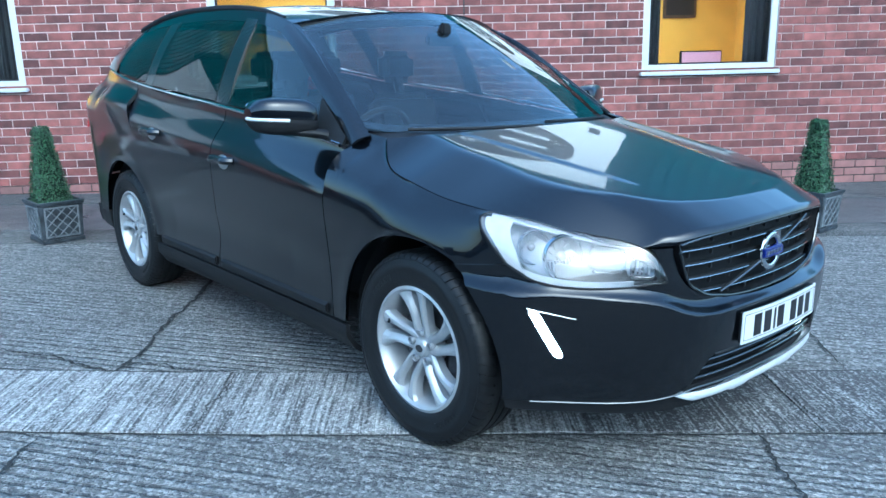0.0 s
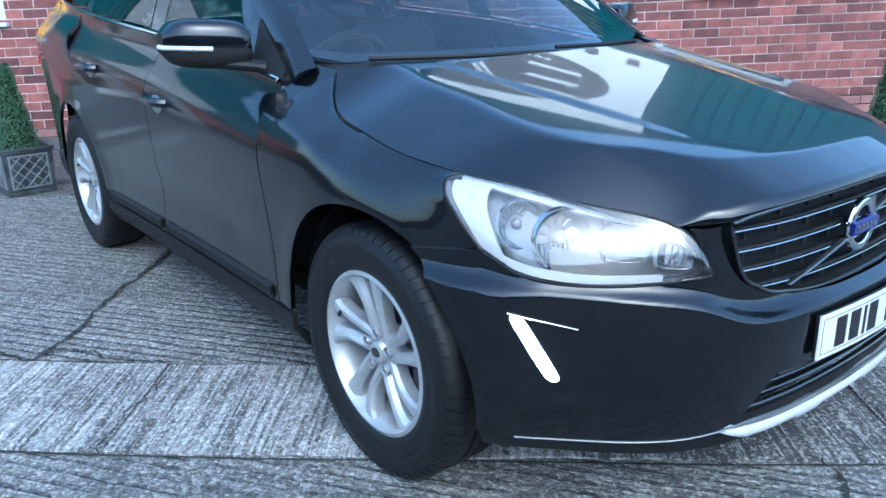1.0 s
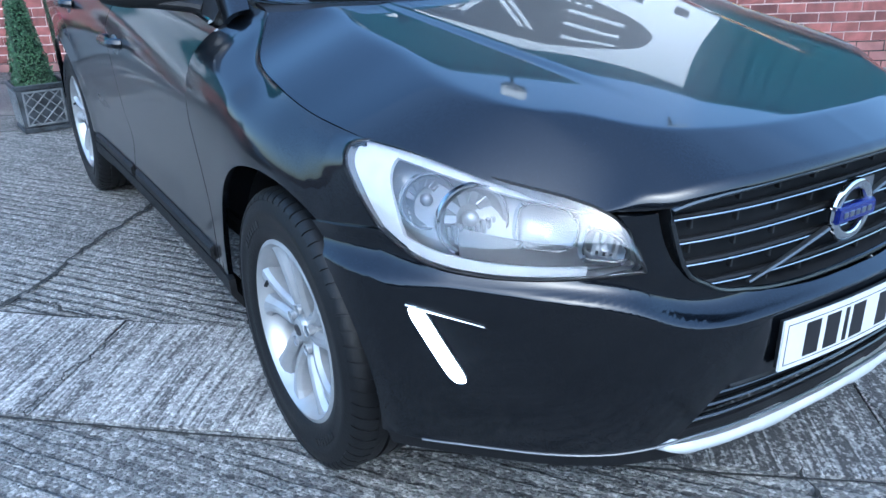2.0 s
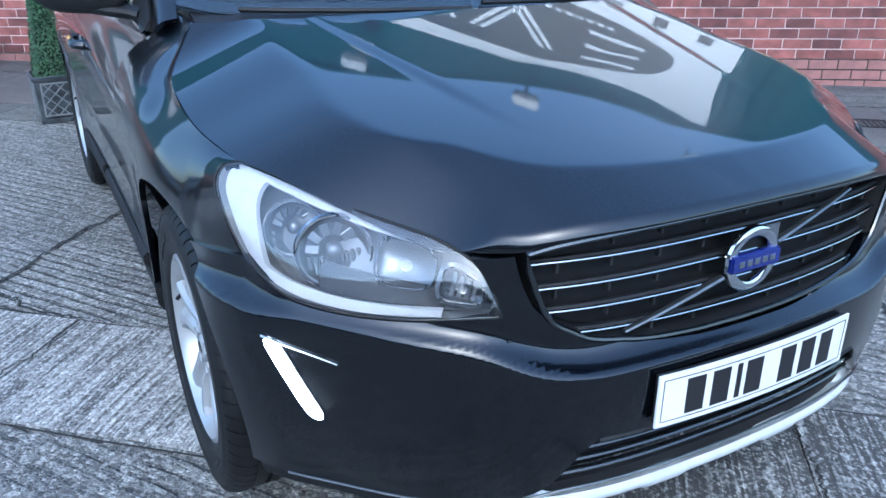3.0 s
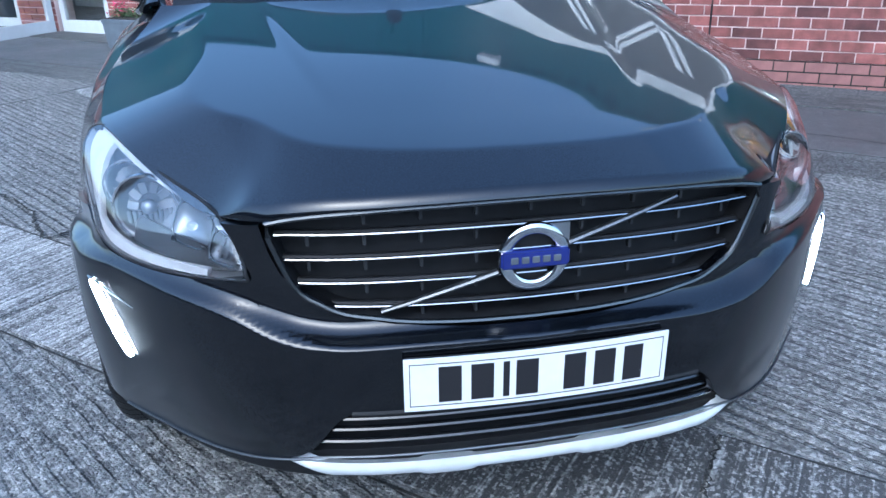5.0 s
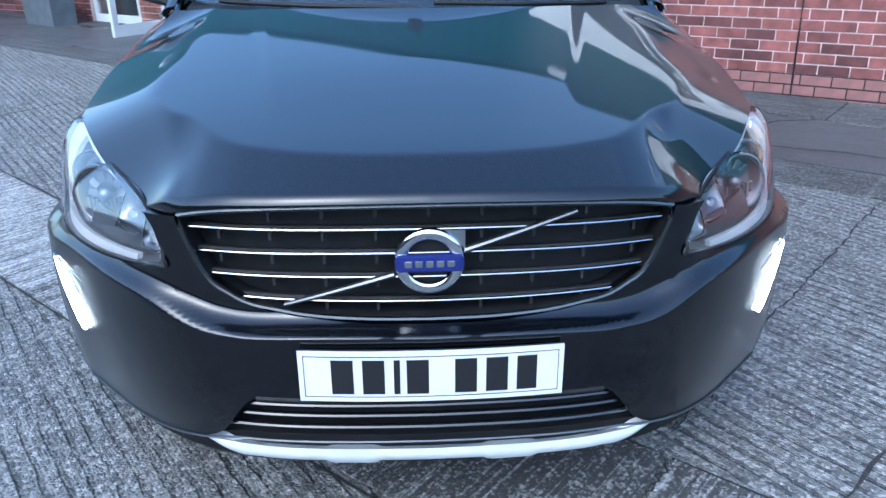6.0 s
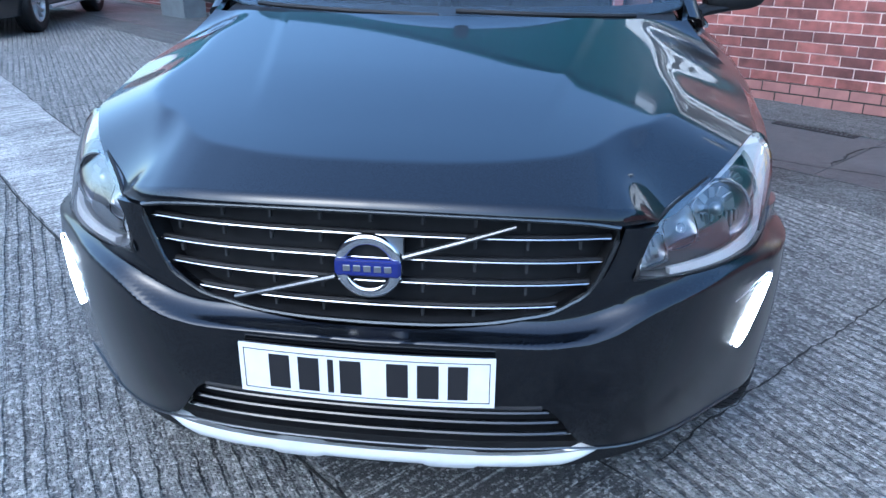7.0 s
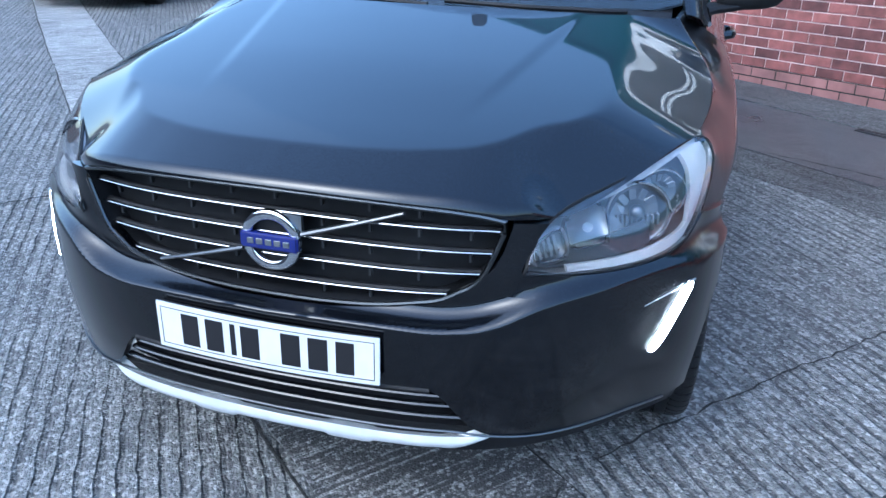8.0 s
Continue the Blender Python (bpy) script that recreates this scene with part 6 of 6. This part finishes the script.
def sign_board():
    """A white board with a dark oval, pale slanted strokes and a row of small bars."""
    s_ = empty("sign_board", "white sign board with a dark oval", "sign", m=WALL @ pose(0.85, -0.09, 3.10))
    part("board", box_bm(-2.1, 2.1, -0.015, 0.015, -0.66, 0.66, 0.004), SIGN_WHITE, s_, smooth=False)
    bm = bmesh.new()
    ring = []
    for t in np.linspace(0, 2 * math.pi, 64, endpoint=False):
        c, sn = math.cos(t), math.sin(t)
        ring.append((1.62 * math.copysign(abs(c) ** 0.75, c), 0.42 * math.copysign(abs(sn) ** 0.8, sn) + 0.11))
    a = [bm.verts.new((x, -0.0215, z)) for x, z in ring]
    b = [bm.verts.new((x, -0.016, z)) for x, z in ring]
    bm.faces.new(a)
    for k in range(len(a)):
        bm.faces.new((a[k - 1], b[k - 1], b[k], a[k]))
    bmesh.ops.recalc_face_normals(bm, faces=bm.faces)
    part("oval", bm, SIGN_DARK, s_, "dark oval", smooth=False)
    for x0, x1 in ((-1.05, -0.62), (-0.95, -0.52), (0.0, -0.35), (0.1, -0.25), (0.0, 0.35), (0.1, 0.45)):
        bm = bmesh.new()
        vs = [bm.verts.new(p) for p in ((x0 - 0.03, -0.026, -0.06), (x0 + 0.03, -0.026, -0.06), (x1 + 0.03, -0.026, 0.36), (x1 - 0.03, -0.026, 0.36))]
        f = bm.faces.new(vs)
        r = bmesh.ops.extrude_face_region(bm, geom=[f])
        bmesh.ops.translate(bm, vec=(0, 0.005, 0), verts=[v for v in r["geom"] if isinstance(v, bmesh.types.BMVert)])
        bmesh.ops.recalc_face_normals(bm, faces=bm.faces)
        part("stroke", bm, SIGN_WHITE, s_, smooth=False)
    for z in (-0.04, 0.15, 0.34):
        part("stroke", box_bm(0.75, 1.3, -0.026, -0.0205, z - 0.025, z + 0.025, 0), SIGN_WHITE, s_, smooth=False)
    for k in range(17):
        x = -1.75 + k * 0.215
        if k in (3, 13, 15):
            continue
        part("bar", box_bm(x, x + 0.13, -0.020, -0.0155, -0.56, -0.44, 0), SIGN_DARK, s_, smooth=False)
    for k in range(20):
        x = -1.0 + k * 0.1
        part("bar", box_bm(x, x + 0.06, -0.026, -0.0205, -0.19, -0.155, 0), SIGN_WHITE, s_, smooth=False)
    return s_


sign_board()


def floodlight(u):
    f = empty("floodlight", "small grey floodlight on an arm", "floodlight", m=WALL @ pose(u, -0.06, 4.12))
    part("arm", tube_bm([(0, 0.02, 0.1), (0, -0.2, 0.13), (0, -0.38, 0.06)], 0.018, 8), DARK_METAL, f)
    part("head", box_bm(-0.13, 0.13, -0.46, -0.34, -0.04, 0.10, 0.02), SILVER, f)
    part("lens", box_bm(-0.11, 0.11, -0.44, -0.36, -0.046, -0.041, 0.0), SIGN_WHITE, f, smooth=False)
    return f


floodlight(-0.6), floodlight(1.2), floodlight(2.9)


# entrance: glazed doors, welcome panel, vents
def glazed_door(name, u, v, w, h, turn, label):
    d = empty(name, label, "door", kind="structure", m=WALL @ pose(u, v, 0.12, 0, 0, turn))
    for x0, x1, z0, z1 in ((0, w, 0.0, 0.16), (0, w, h - 0.09, h), (0, 0.085, 0.16, h - 0.09), (w - 0.085, w, 0.16, h - 0.09)):
        part("door_frame", box_bm(x0, x1, -0.03, 0.03, z0, z1, 0.006), WHITE_UPVC, d, smooth=False)
    p = part("pane", box_bm(0.085, w - 0.085, -0.004, 0.004, 0.16, h - 0.09, 0), WINDOW_GLASS, d, smooth=False)
    p.visible_shadow = False
    part("door_handle", tube_bm([(w - 0.05, -0.032, 1.0), (w - 0.05, -0.07, 1.0), (w - 0.05, -0.07, 1.2), (w - 0.05, -0.032, 1.2)], 0.01, 8), SATIN_CHROME, d)
    return d


glazed_door("door_1", -7.02, 0.06, 0.88, 1.96, 0, "white framed glazed doorway")
glazed_door("door_2", -7.10, -0.03, 0.88, 1.96, -88, "open white framed glass door")
glazed_door("door_3", -8.92, 0.06, 1.14, 1.96, 0, "white framed glazed entrance panel")
structure("wall_lobby", box_bm(-9.6, -5.95, 2.4, 2.5, -0.2, 2.5, 0), GREY_TRIM, "dim grey lobby wall", "wall", WALL)
structure("floor_lobby", box_bm(-9.6, -5.95, 0.3, 2.4, -0.1, 0.11, 0), APRON, "grey lobby floor", "floor", WALL)


def welcome_panel():
    w = empty("welcome_sign", "grey panel with pale welcome lettering", "sign", m=WALL @ pose(-7.7, -0.09, 3.25))
    part("board", box_bm(-1.5, 1.5, -0.015, 0.015, -0.75, 0.75, 0.004), GREY_TRIM, w, smooth=False)
    fc = bpy.data.curves.new("letters", "FONT")
    fc.body, fc.size, fc.extrude, fc.align_x = "WELCOME", 0.42, 0.004, "CENTER"
    tmp = bpy.data.objects.new("letters", fc)
    scene.collection.objects.link(tmp)
    me = bpy.data.meshes.new_from_object(tmp.evaluated_get(bpy.context.evaluated_depsgraph_get()))
    bpy.data.objects.remove(tmp)
    me.materials.append(SIGN_WHITE)
    ob = new("lettering", me)
    ob.matrix_basis = pose(0, -0.02, -0.35, 90, 0, 0)
    ob.parent = w
    return w


welcome_panel()


def louvre(u, z):
    g = empty("louvre_vent", "white slatted louvre vent on the wall", "vent", m=WALL @ pose(u, -0.012, z))
    for x0, x1, z0, z1 in ((-0.4, 0.4, -0.3, -0.26), (-0.4, 0.4, 0.26, 0.3), (-0.4, -0.36, -0.26, 0.26), (0.36, 0.4, -0.26, 0.26)):
        part("frame", box_bm(x0, x1, -0.03, 0.01, z0, z1, 0.004), WHITE_UPVC, g, smooth=False)
    for k in range(7):
        z1 = -0.225 + k * 0.075
        part("slat", box_bm(-0.36, 0.36, -0.006, 0.006, -0.035, 0.035, 0.002, None, pose(0, -0.008, z1, 35, 0, 0)), WHITE_UPVC, g, smooth=False)
    return g


louvre(-10.3, 0.52)


# ---- planters ----
def leaf_cloud(places, size, rng, bm, normal_from):
    """Small folded leaves at the given places, turned roughly outward."""
    for p in places:
        n = Vector(p) - Vector(normal_from(p))
        n = (n.normalized() + Vector((rng.uniform(-0.7, 0.7), rng.uniform(-0.7, 0.7), rng.uniform(-0.4, 0.9)))).normalized()
        s = n.orthogonal().normalized()
        s.rotate(Matrix.Rotation(rng.uniform(0, 6.3), 3, n))
        u = n.cross(s)
        k = size * rng.uniform(0.6, 1.25)
        p = Vector(p)
        a = [bm.verts.new(p + s * k), bm.verts.new(p + u * k * 0.5 + n * k * 0.25), bm.verts.new(p - s * k), bm.verts.new(p - u * k * 0.5 + n * k * 0.25)]
        bm.faces.new((a[0], a[1], a[2]))
        bm.faces.new((a[0], a[2], a[3]))


def planter_box():
    """A lead-look cube pot with a raised rim and a lattice on each face."""
    pot = empty("planter", "grey lead-look square planter with lattice faces", "planter", "topiary planters")
    bm = bmesh.new()
    w0, w1, h = 0.150, 0.166, 0.325
    for lo, hi, a, b in ((0.0, 0.03, w0 + 0.006, w0 + 0.007), (0.03, h - 0.03, w0, w1 - 0.003), (h - 0.03, h, w1 + 0.006, w1 + 0.01)):
        va = [bm.verts.new((sx * a, sy * a, lo)) for sx, sy in ((-1, -1), (1, -1), (1, 1), (-1, 1))]
        vb = [bm.verts.new((sx * b, sy * b, hi)) for sx, sy in ((-1, -1), (1, -1), (1, 1), (-1, 1))]
        for k in range(4):
            bm.faces.new((va[k], va[(k + 1) % 4], vb[(k + 1) % 4], vb[k]))
        bm.faces.new(va[::-1])
        if hi < h:
            bm.faces.new(vb)
        else:
            vi = [bm.verts.new((v.co.x * 0.88, v.co.y * 0.88, hi)) for v in vb]
            vd = [bm.verts.new((v.co.x * 0.86, v.co.y * 0.86, hi - 0.05)) for v in vb]
            for k in range(4):
                bm.faces.new((vb[k], vb[(k + 1) % 4], vi[(k + 1) % 4], vi[k]))
                bm.faces.new((vi[k], vi[(k + 1) % 4], vd[(k + 1) % 4], vd[k]))
    bmesh.ops.recalc_face_normals(bm, faces=bm.faces)
    bmesh.ops.bevel(bm, geom=bm.edges[:], offset=0.003, segments=1, affect="EDGES")
    part("pot", bm, PLANTER, pot)
    part("soil", box_bm(-0.14, 0.14, -0.14, 0.14, h - 0.07, h - 0.045, 0.004), SOIL, pot)
    for face in range(4):
        bm = bmesh.new()
        m_ = pose(0, 0, 0, 0, 0, 90 * face) @ Matrix.Translation((0, -w0 - 0.003, 0.035)) @ Matrix.Rotation(radians(-2.6), 4, "X").inverted()
        for x0, x1, z0, z1 in ((-0.128, 0.128, 0.012, 0.024), (-0.128, 0.128, 0.236, 0.248), (-0.128, -0.116, 0.024, 0.236), (0.116, 0.128, 0.024, 0.236)):
            box_bm(x0, x1, -0.006, 0.004, z0, z1, 0.002, bm, m_, 1)
        for sgn_ in (1, -1):
            for k in range(-2, 3):
                c = k * 0.078
                ends = []
                for t in np.linspace(-0.3, 0.3, 121):
                    x, z = c + t * 0.7071, 0.13 + sgn_ * t * 0.7071
                    if abs(x) < 0.118 and abs(z - 0.13) < 0.108:
                        ends.append((x, z))
                if len(ends) < 12:
                    continue
                (xa, za), (xb, zb) = ends[0], ends[-1]
                L_ = math.hypot(xb - xa, zb - za) / 2
                mm = m_ @ Matrix.Translation(((xa + xb) / 2, -0.0005 * (1 + sgn_), (za + zb) / 2)) @ Matrix.Rotation(-math.atan2(zb - za, xb - xa), 4, "Y")
                box_bm(-L_, L_, -0.004, 0.004, -0.0038, 0.0038, 0.001, bm, mm, 1)
        part("lattice", bm, PLANTER_PALE, pot, "pale raised lattice", smooth=False)
    return pot


def topiary(seed):
    rng = random.Random(seed)
    tree = empty("topiary", "clipped dark green box pyramid in a planter", "shrub", "topiary planters")
    part("stem", tube_bm([(0, 0, 0.0), (0.004, 0, 0.3), (0, 0.003, 0.6)], [0.014, 0.010, 0.003], 8), WOOD, tree)
    bm = bmesh.new()
    places = []
    for k in range(5200):
        t = rng.random() ** 1.35
        z = 0.0 + 0.60 * t
        a = 0.128 * (1 - t) + 0.048 * t
        if t > 0.93:
            a *= 1.12 - (t - 0.93) * 3
        side_k = rng.randrange(4)
        q = rng.uniform(-1, 1)
        depth = a * rng.choice((1.0, 1.0, 1.03, 0.95, 0.85)) + rng.uniform(-0.010, 0.010)
        x, y = ((q * a, -depth), (depth, q * a), (q * a, depth), (-depth, q * a))[side_k]
        if k % 22 == 0:
            x, y, z = rng.uniform(-0.05, 0.05), rng.uniform(-0.05, 0.05), 0.60 + rng.uniform(-0.02, 0.015)
        places.append((x, y, z))
    leaf_cloud(places, 0.0115, rng, bm, lambda p: (0, 0, p[2] * 0.9))
    # solid core that fills the pyramid, a darker green than its leaves
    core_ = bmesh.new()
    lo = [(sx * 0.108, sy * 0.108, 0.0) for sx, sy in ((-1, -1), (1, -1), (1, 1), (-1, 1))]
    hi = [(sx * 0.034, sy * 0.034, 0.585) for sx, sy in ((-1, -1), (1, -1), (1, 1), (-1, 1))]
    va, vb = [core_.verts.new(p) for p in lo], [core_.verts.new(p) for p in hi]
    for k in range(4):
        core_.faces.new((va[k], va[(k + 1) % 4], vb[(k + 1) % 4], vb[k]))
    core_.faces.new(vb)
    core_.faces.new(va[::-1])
    part("inner_core", core_, CORE_GREEN, tree, "solid dark green core inside the leaves")
    part("crown", bm, LEAF, tree, smooth=False)
    return tree


CORE_GREEN = mat("core_green", (0.008, 0.022, 0.010), 0.9, vary=0.5, scale=40, bump=0.8, bump_scale=60)
pot = planter_box()
shrub = topiary(5)
pot.matrix_basis = pose(-0.925, 5.375, 0.004, 0, 0, 3)
shrub.matrix_basis = pose(-0.935, 5.375, 0.275, 0, -2.0, 3)
copy_thing(pot, pose(3.82, 1.59, 0.004, 0, 0, -2))
copy_thing(shrub, pose(3.815, 1.595, 0.275, 1.5, 1.0, 90))


def trough(u, v, length, seed, flowers):
    rng = random.Random(seed)
    t = empty("trough_planter", "grey rectangular trough planter with bedding flowers" if flowers else "large dark grey planter box", "planter", m=WALL @ pose(u, v, 0.10))
    h = 0.31 if flowers else 0.62
    bm = bmesh.new()
    a, b = length / 2, 0.19
    for lo, hi, k0, k1 in ((0.0, h - 0.04, 0.95, 1.0), (h - 0.04, h, 1.02, 1.02)):
        va = [bm.verts.new((sx * a * k0, sy * b * k0, lo)) for sx, sy in ((-1, -1), (1, -1), (1, 1), (-1, 1))]
        vb = [bm.verts.new((sx * a * k1, sy * b * k1, hi)) for sx, sy in ((-1, -1), (1, -1), (1, 1), (-1, 1))]
        for k in range(4):
            bm.faces.new((va[k], va[(k + 1) % 4], vb[(k + 1) % 4], vb[k]))
        bm.faces.new(va[::-1])
        bm.faces.new(vb)
    bmesh.ops.bevel(bm, geom=bm.edges[:], offset=0.004, segments=1, affect="EDGES")
    part("tub", bm, TROUGH, t)
    part("soil", box_bm(-a * 0.94, a * 0.94, -b * 0.88, b * 0.88, h - 0.002, h + 0.012, 0.004), SOIL, t)
    if flowers:
        for nm, material, n, z0, z1, size in (("foliage", BLOOM_LEAF, 700, 0.0, 0.10, 0.022), ("pink_flowers", PINK, 160, 0.06, 0.17, 0.022), ("pale_flowers", PALE_PETAL, 60, 0.05, 0.13, 0.018)):
            bm = bmesh.new()
            places = []
            for k in range(n):
                c = rng.choice((-0.8, -0.45, -0.1, 0.2, 0.5, 0.82)) * a
                if nm == "pink_flowers":
                    c = rng.choice((-0.82, 0.55, 0.75)) * a
                places.append((c + rng.gauss(0, 0.05), rng.gauss(0, 0.06), h + rng.uniform(z0, z1)))
            leaf_cloud(places, size, rng, bm, lambda p: (p[0], p[1], p[2] - 0.2))
            tagged(part(nm, bm, material, t, smooth=False), kind="stuff")
    return t


trough(-4.93, -0.55, 0.96, 3, True)
trough(-9.2, -0.5, 0.75, 4, False)


# ---- parked car across the yard ----
def parked_car(m):
    car = empty("parked_car", "dark parked hatchback seen by its side", "car", m=m)
    n = 30
    ys = np.linspace(0.0, 4.3, n)
    half = spl(ys, [0, 0.3, 0.9, 3.4, 4.0, 4.3], [0.62, 0.78, 0.85, 0.86, 0.8, 0.66])
    top = spl(ys, [0, 0.2, 1.2, 1.3, 2.0, 3.4, 4.2, 4.3], [0.62, 0.78, 0.98, 1.02, 1.04, 1.06, 0.98, 0.8])
    rows = []
    for y, w, h in zip(ys, half, top):
        prof = [(0.0, h + 0.03), (w * 0.6, h + 0.02), (w * 0.94, h - 0.06), (w, h * 0.7), (w * 0.99, 0.42), (w * 0.93, 0.24), (0, 0.22)]
        rows.append([(x, y, z) for x, z in prof])
    P = np.array(rows)
    bm = bmesh.new()
    add_grid(bm, P)
    add_grid(bm, mirrored(P))
    bmesh.ops.remove_doubles(bm, verts=bm.verts, dist=0.001)
    bmesh.ops.holes_fill(bm, edges=[e for e in bm.edges if e.is_boundary])
    bmesh.ops.recalc_face_normals(bm, faces=bm.faces)
    part("body", bm, PARKED_PAINT, car)
    rows = []
    for y, w, h in ((1.15, 0.72, 1.02), (1.9, 0.58, 1.42), (2.6, 0.56, 1.46), (3.5, 0.58, 1.40), (4.15, 0.68, 1.05)):
        rows.append([(-w * 1.15, y, 1.0), (-w, y, h), (0, y, h + 0.03), (w, y, h), (w * 1.15, y, 1.0)])
    bm = bmesh.new()
    add_grid(bm, np.array(rows))
    bmesh.ops.recalc_face_normals(bm, faces=bm.faces)
    part("cabin", bm, GLOSS_BLACK, car)
    for y in (0.85, 3.45):
        for s in (-1, 1):
            build_wheel(car, s * 0.77, y, s)
    # silver strips in place of the lit ground that shows beneath the car
    for s in (-1, 1):
        part("sill", tube_bm([(s * 0.86, 1.3, 0.27), (s * 0.87, 2.1, 0.26), (s * 0.86, 3.0, 0.27)], 0.03, 8), SILVER, car, "silver strip standing in for lit ground beyond")
    return car


PARKED_PAINT = mat("parked_paint", (0.012, 0.014, 0.018), 0.3, 0.3, coat=1.0)
parked_car(pose(-6.85, 7.6, 0, 0, 0, 13.4))

# ---- plain unseen walls, made up to close the yard ----
# height tuned to how much low sky it blocks from the car's front
structure("wall_south", box_bm(-34, 34, -20.3, -20, -0.2, 4.4, 0), BOUNDARY, "plain dark brick wall, made up to close the yard", "wall", YARD)
structure("wall_west", box_bm(-34.3, -34, -20, 14, -0.2, 2.4, 0), BOUNDARY, "plain dark brick wall, made up to close the yard", "wall", YARD)
structure("wall_east", box_bm(34, 34.3, -20, 14, -0.2, 2.4, 0), BOUNDARY, "plain dark brick wall, made up to close the yard", "wall", YARD)

build_car()


# ---- bricks of the wall ----
def lay_bricks():
    rng = random.Random(11)
    cells = wall_cells()

    def brick_mesh(w, material=BRICK):
        bm = box_bm(0.005, w - 0.005, -0.009, 0.02, 0.0055, COURSE - 0.0055, 0.0022, seg=1)
        me = bpy.data.meshes.new("brick")
        bm.to_mesh(me)
        bm.free()
        me.materials.append(material)
        return me

    full = brick_mesh(BRICK_L)
    cut = {}
    made = 0
    verts, faces, old = [], [], []
    z = -0.255
    row = 0
    while z < BRICK_TOP - 0.03:
        off = (row % 2) * BRICK_L / 2
        runs = []
        for a, b in sorted((a, b) for a, b, z0, z1 in cells if z0 <= z + COURSE * 0.5 <= z1):
            if runs and abs(runs[-1][1] - a) < 1e-6:
                runs[-1][1] = b
            else:
                runs.append([a, b])
        for a, b in runs:
            k = math.floor((a - off) / BRICK_L)
            while off + k * BRICK_L < b - 0.01:
                u0, u1 = max(a, off + k * BRICK_L), min(b, off + (k + 1) * BRICK_L)
                k += 1
                w = u1 - u0
                if w < 0.025:
                    continue
                near = 0.1 < u0 < 3.4 and -0.1 < z < 1.55 and made < 300
                jit = rng.uniform(-0.0018, 0.0018)
                if near:
                    key = (round(w, 2), z + COURSE < 0.18)
                    if abs(w - BRICK_L) < 0.006 and not key[1]:
                        me = full
                    else:
                        if key not in cut:
                            cut[key] = brick_mesh(w, OLD_BRICK if key[1] else BRICK)
                        me = cut[key]
                    ob = new("brick", me)
                    ob.parent = wall
                    ob.location = (u0, jit, z)
                    made += 1
                else:
                    y = -0.009 + jit
                    c = 0.0022
                    x0, x1, h0, h1 = u0 + 0.005, u1 - 0.005, z + 0.0055, z + COURSE - 0.0055
                    i = len(verts)
                    old += [1 if z + COURSE < 0.18 else 0] * 9
                    verts += [(x0, 0.01, h0), (x1, 0.01, h0), (x1, 0.01, h1), (x0, 0.01, h1)]
                    verts += [(x0, y + c, h0), (x1, y + c, h0), (x1, y + c, h1), (x0, y + c, h1)]
                    verts += [(x0 + c, y, h0 + c), (x1 - c, y, h0 + c), (x1 - c, y, h1 - c), (x0 + c, y, h1 - c)]
                    for base in (0, 4):
                        for q in range(4):
                            r_ = (q + 1) % 4
                            faces.append((i + base + q, i + base + r_, i + base + 4 + r_, i + base + 4 + q))
                    faces.append((i + 8, i + 9, i + 10, i + 11))
        z += COURSE
        row += 1
    me = bpy.data.meshes.new("brickwork")
    me.from_pydata(verts, [], faces)
    me.materials.append(BRICK)
    me.materials.append(OLD_BRICK)
    me.polygons.foreach_set("material_index", old)
    ob = new("brickwork", me)
    ob.parent = wall
    tagged(ob, "red brick courses", kind="stuff")


OLD_BRICK = mat("weathered_brick", (0.24, 0.115, 0.105), 0.85, vary=0.3, scale=5, bump=0.5, bump_scale=70, dirt=0.5, dirt_color=(0.12, 0.085, 0.08))
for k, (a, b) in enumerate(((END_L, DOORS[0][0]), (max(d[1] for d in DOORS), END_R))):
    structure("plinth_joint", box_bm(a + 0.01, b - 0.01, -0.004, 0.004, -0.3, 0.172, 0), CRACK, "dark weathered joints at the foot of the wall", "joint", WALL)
structure("wall_joint", box_bm(0.875, 0.889, -0.0125, 0.004, -0.2, BRICK_TOP - 0.03, 0.002), INK, "dark vertical sealant joint in the brickwork", "joint", WALL)
lay_bricks()
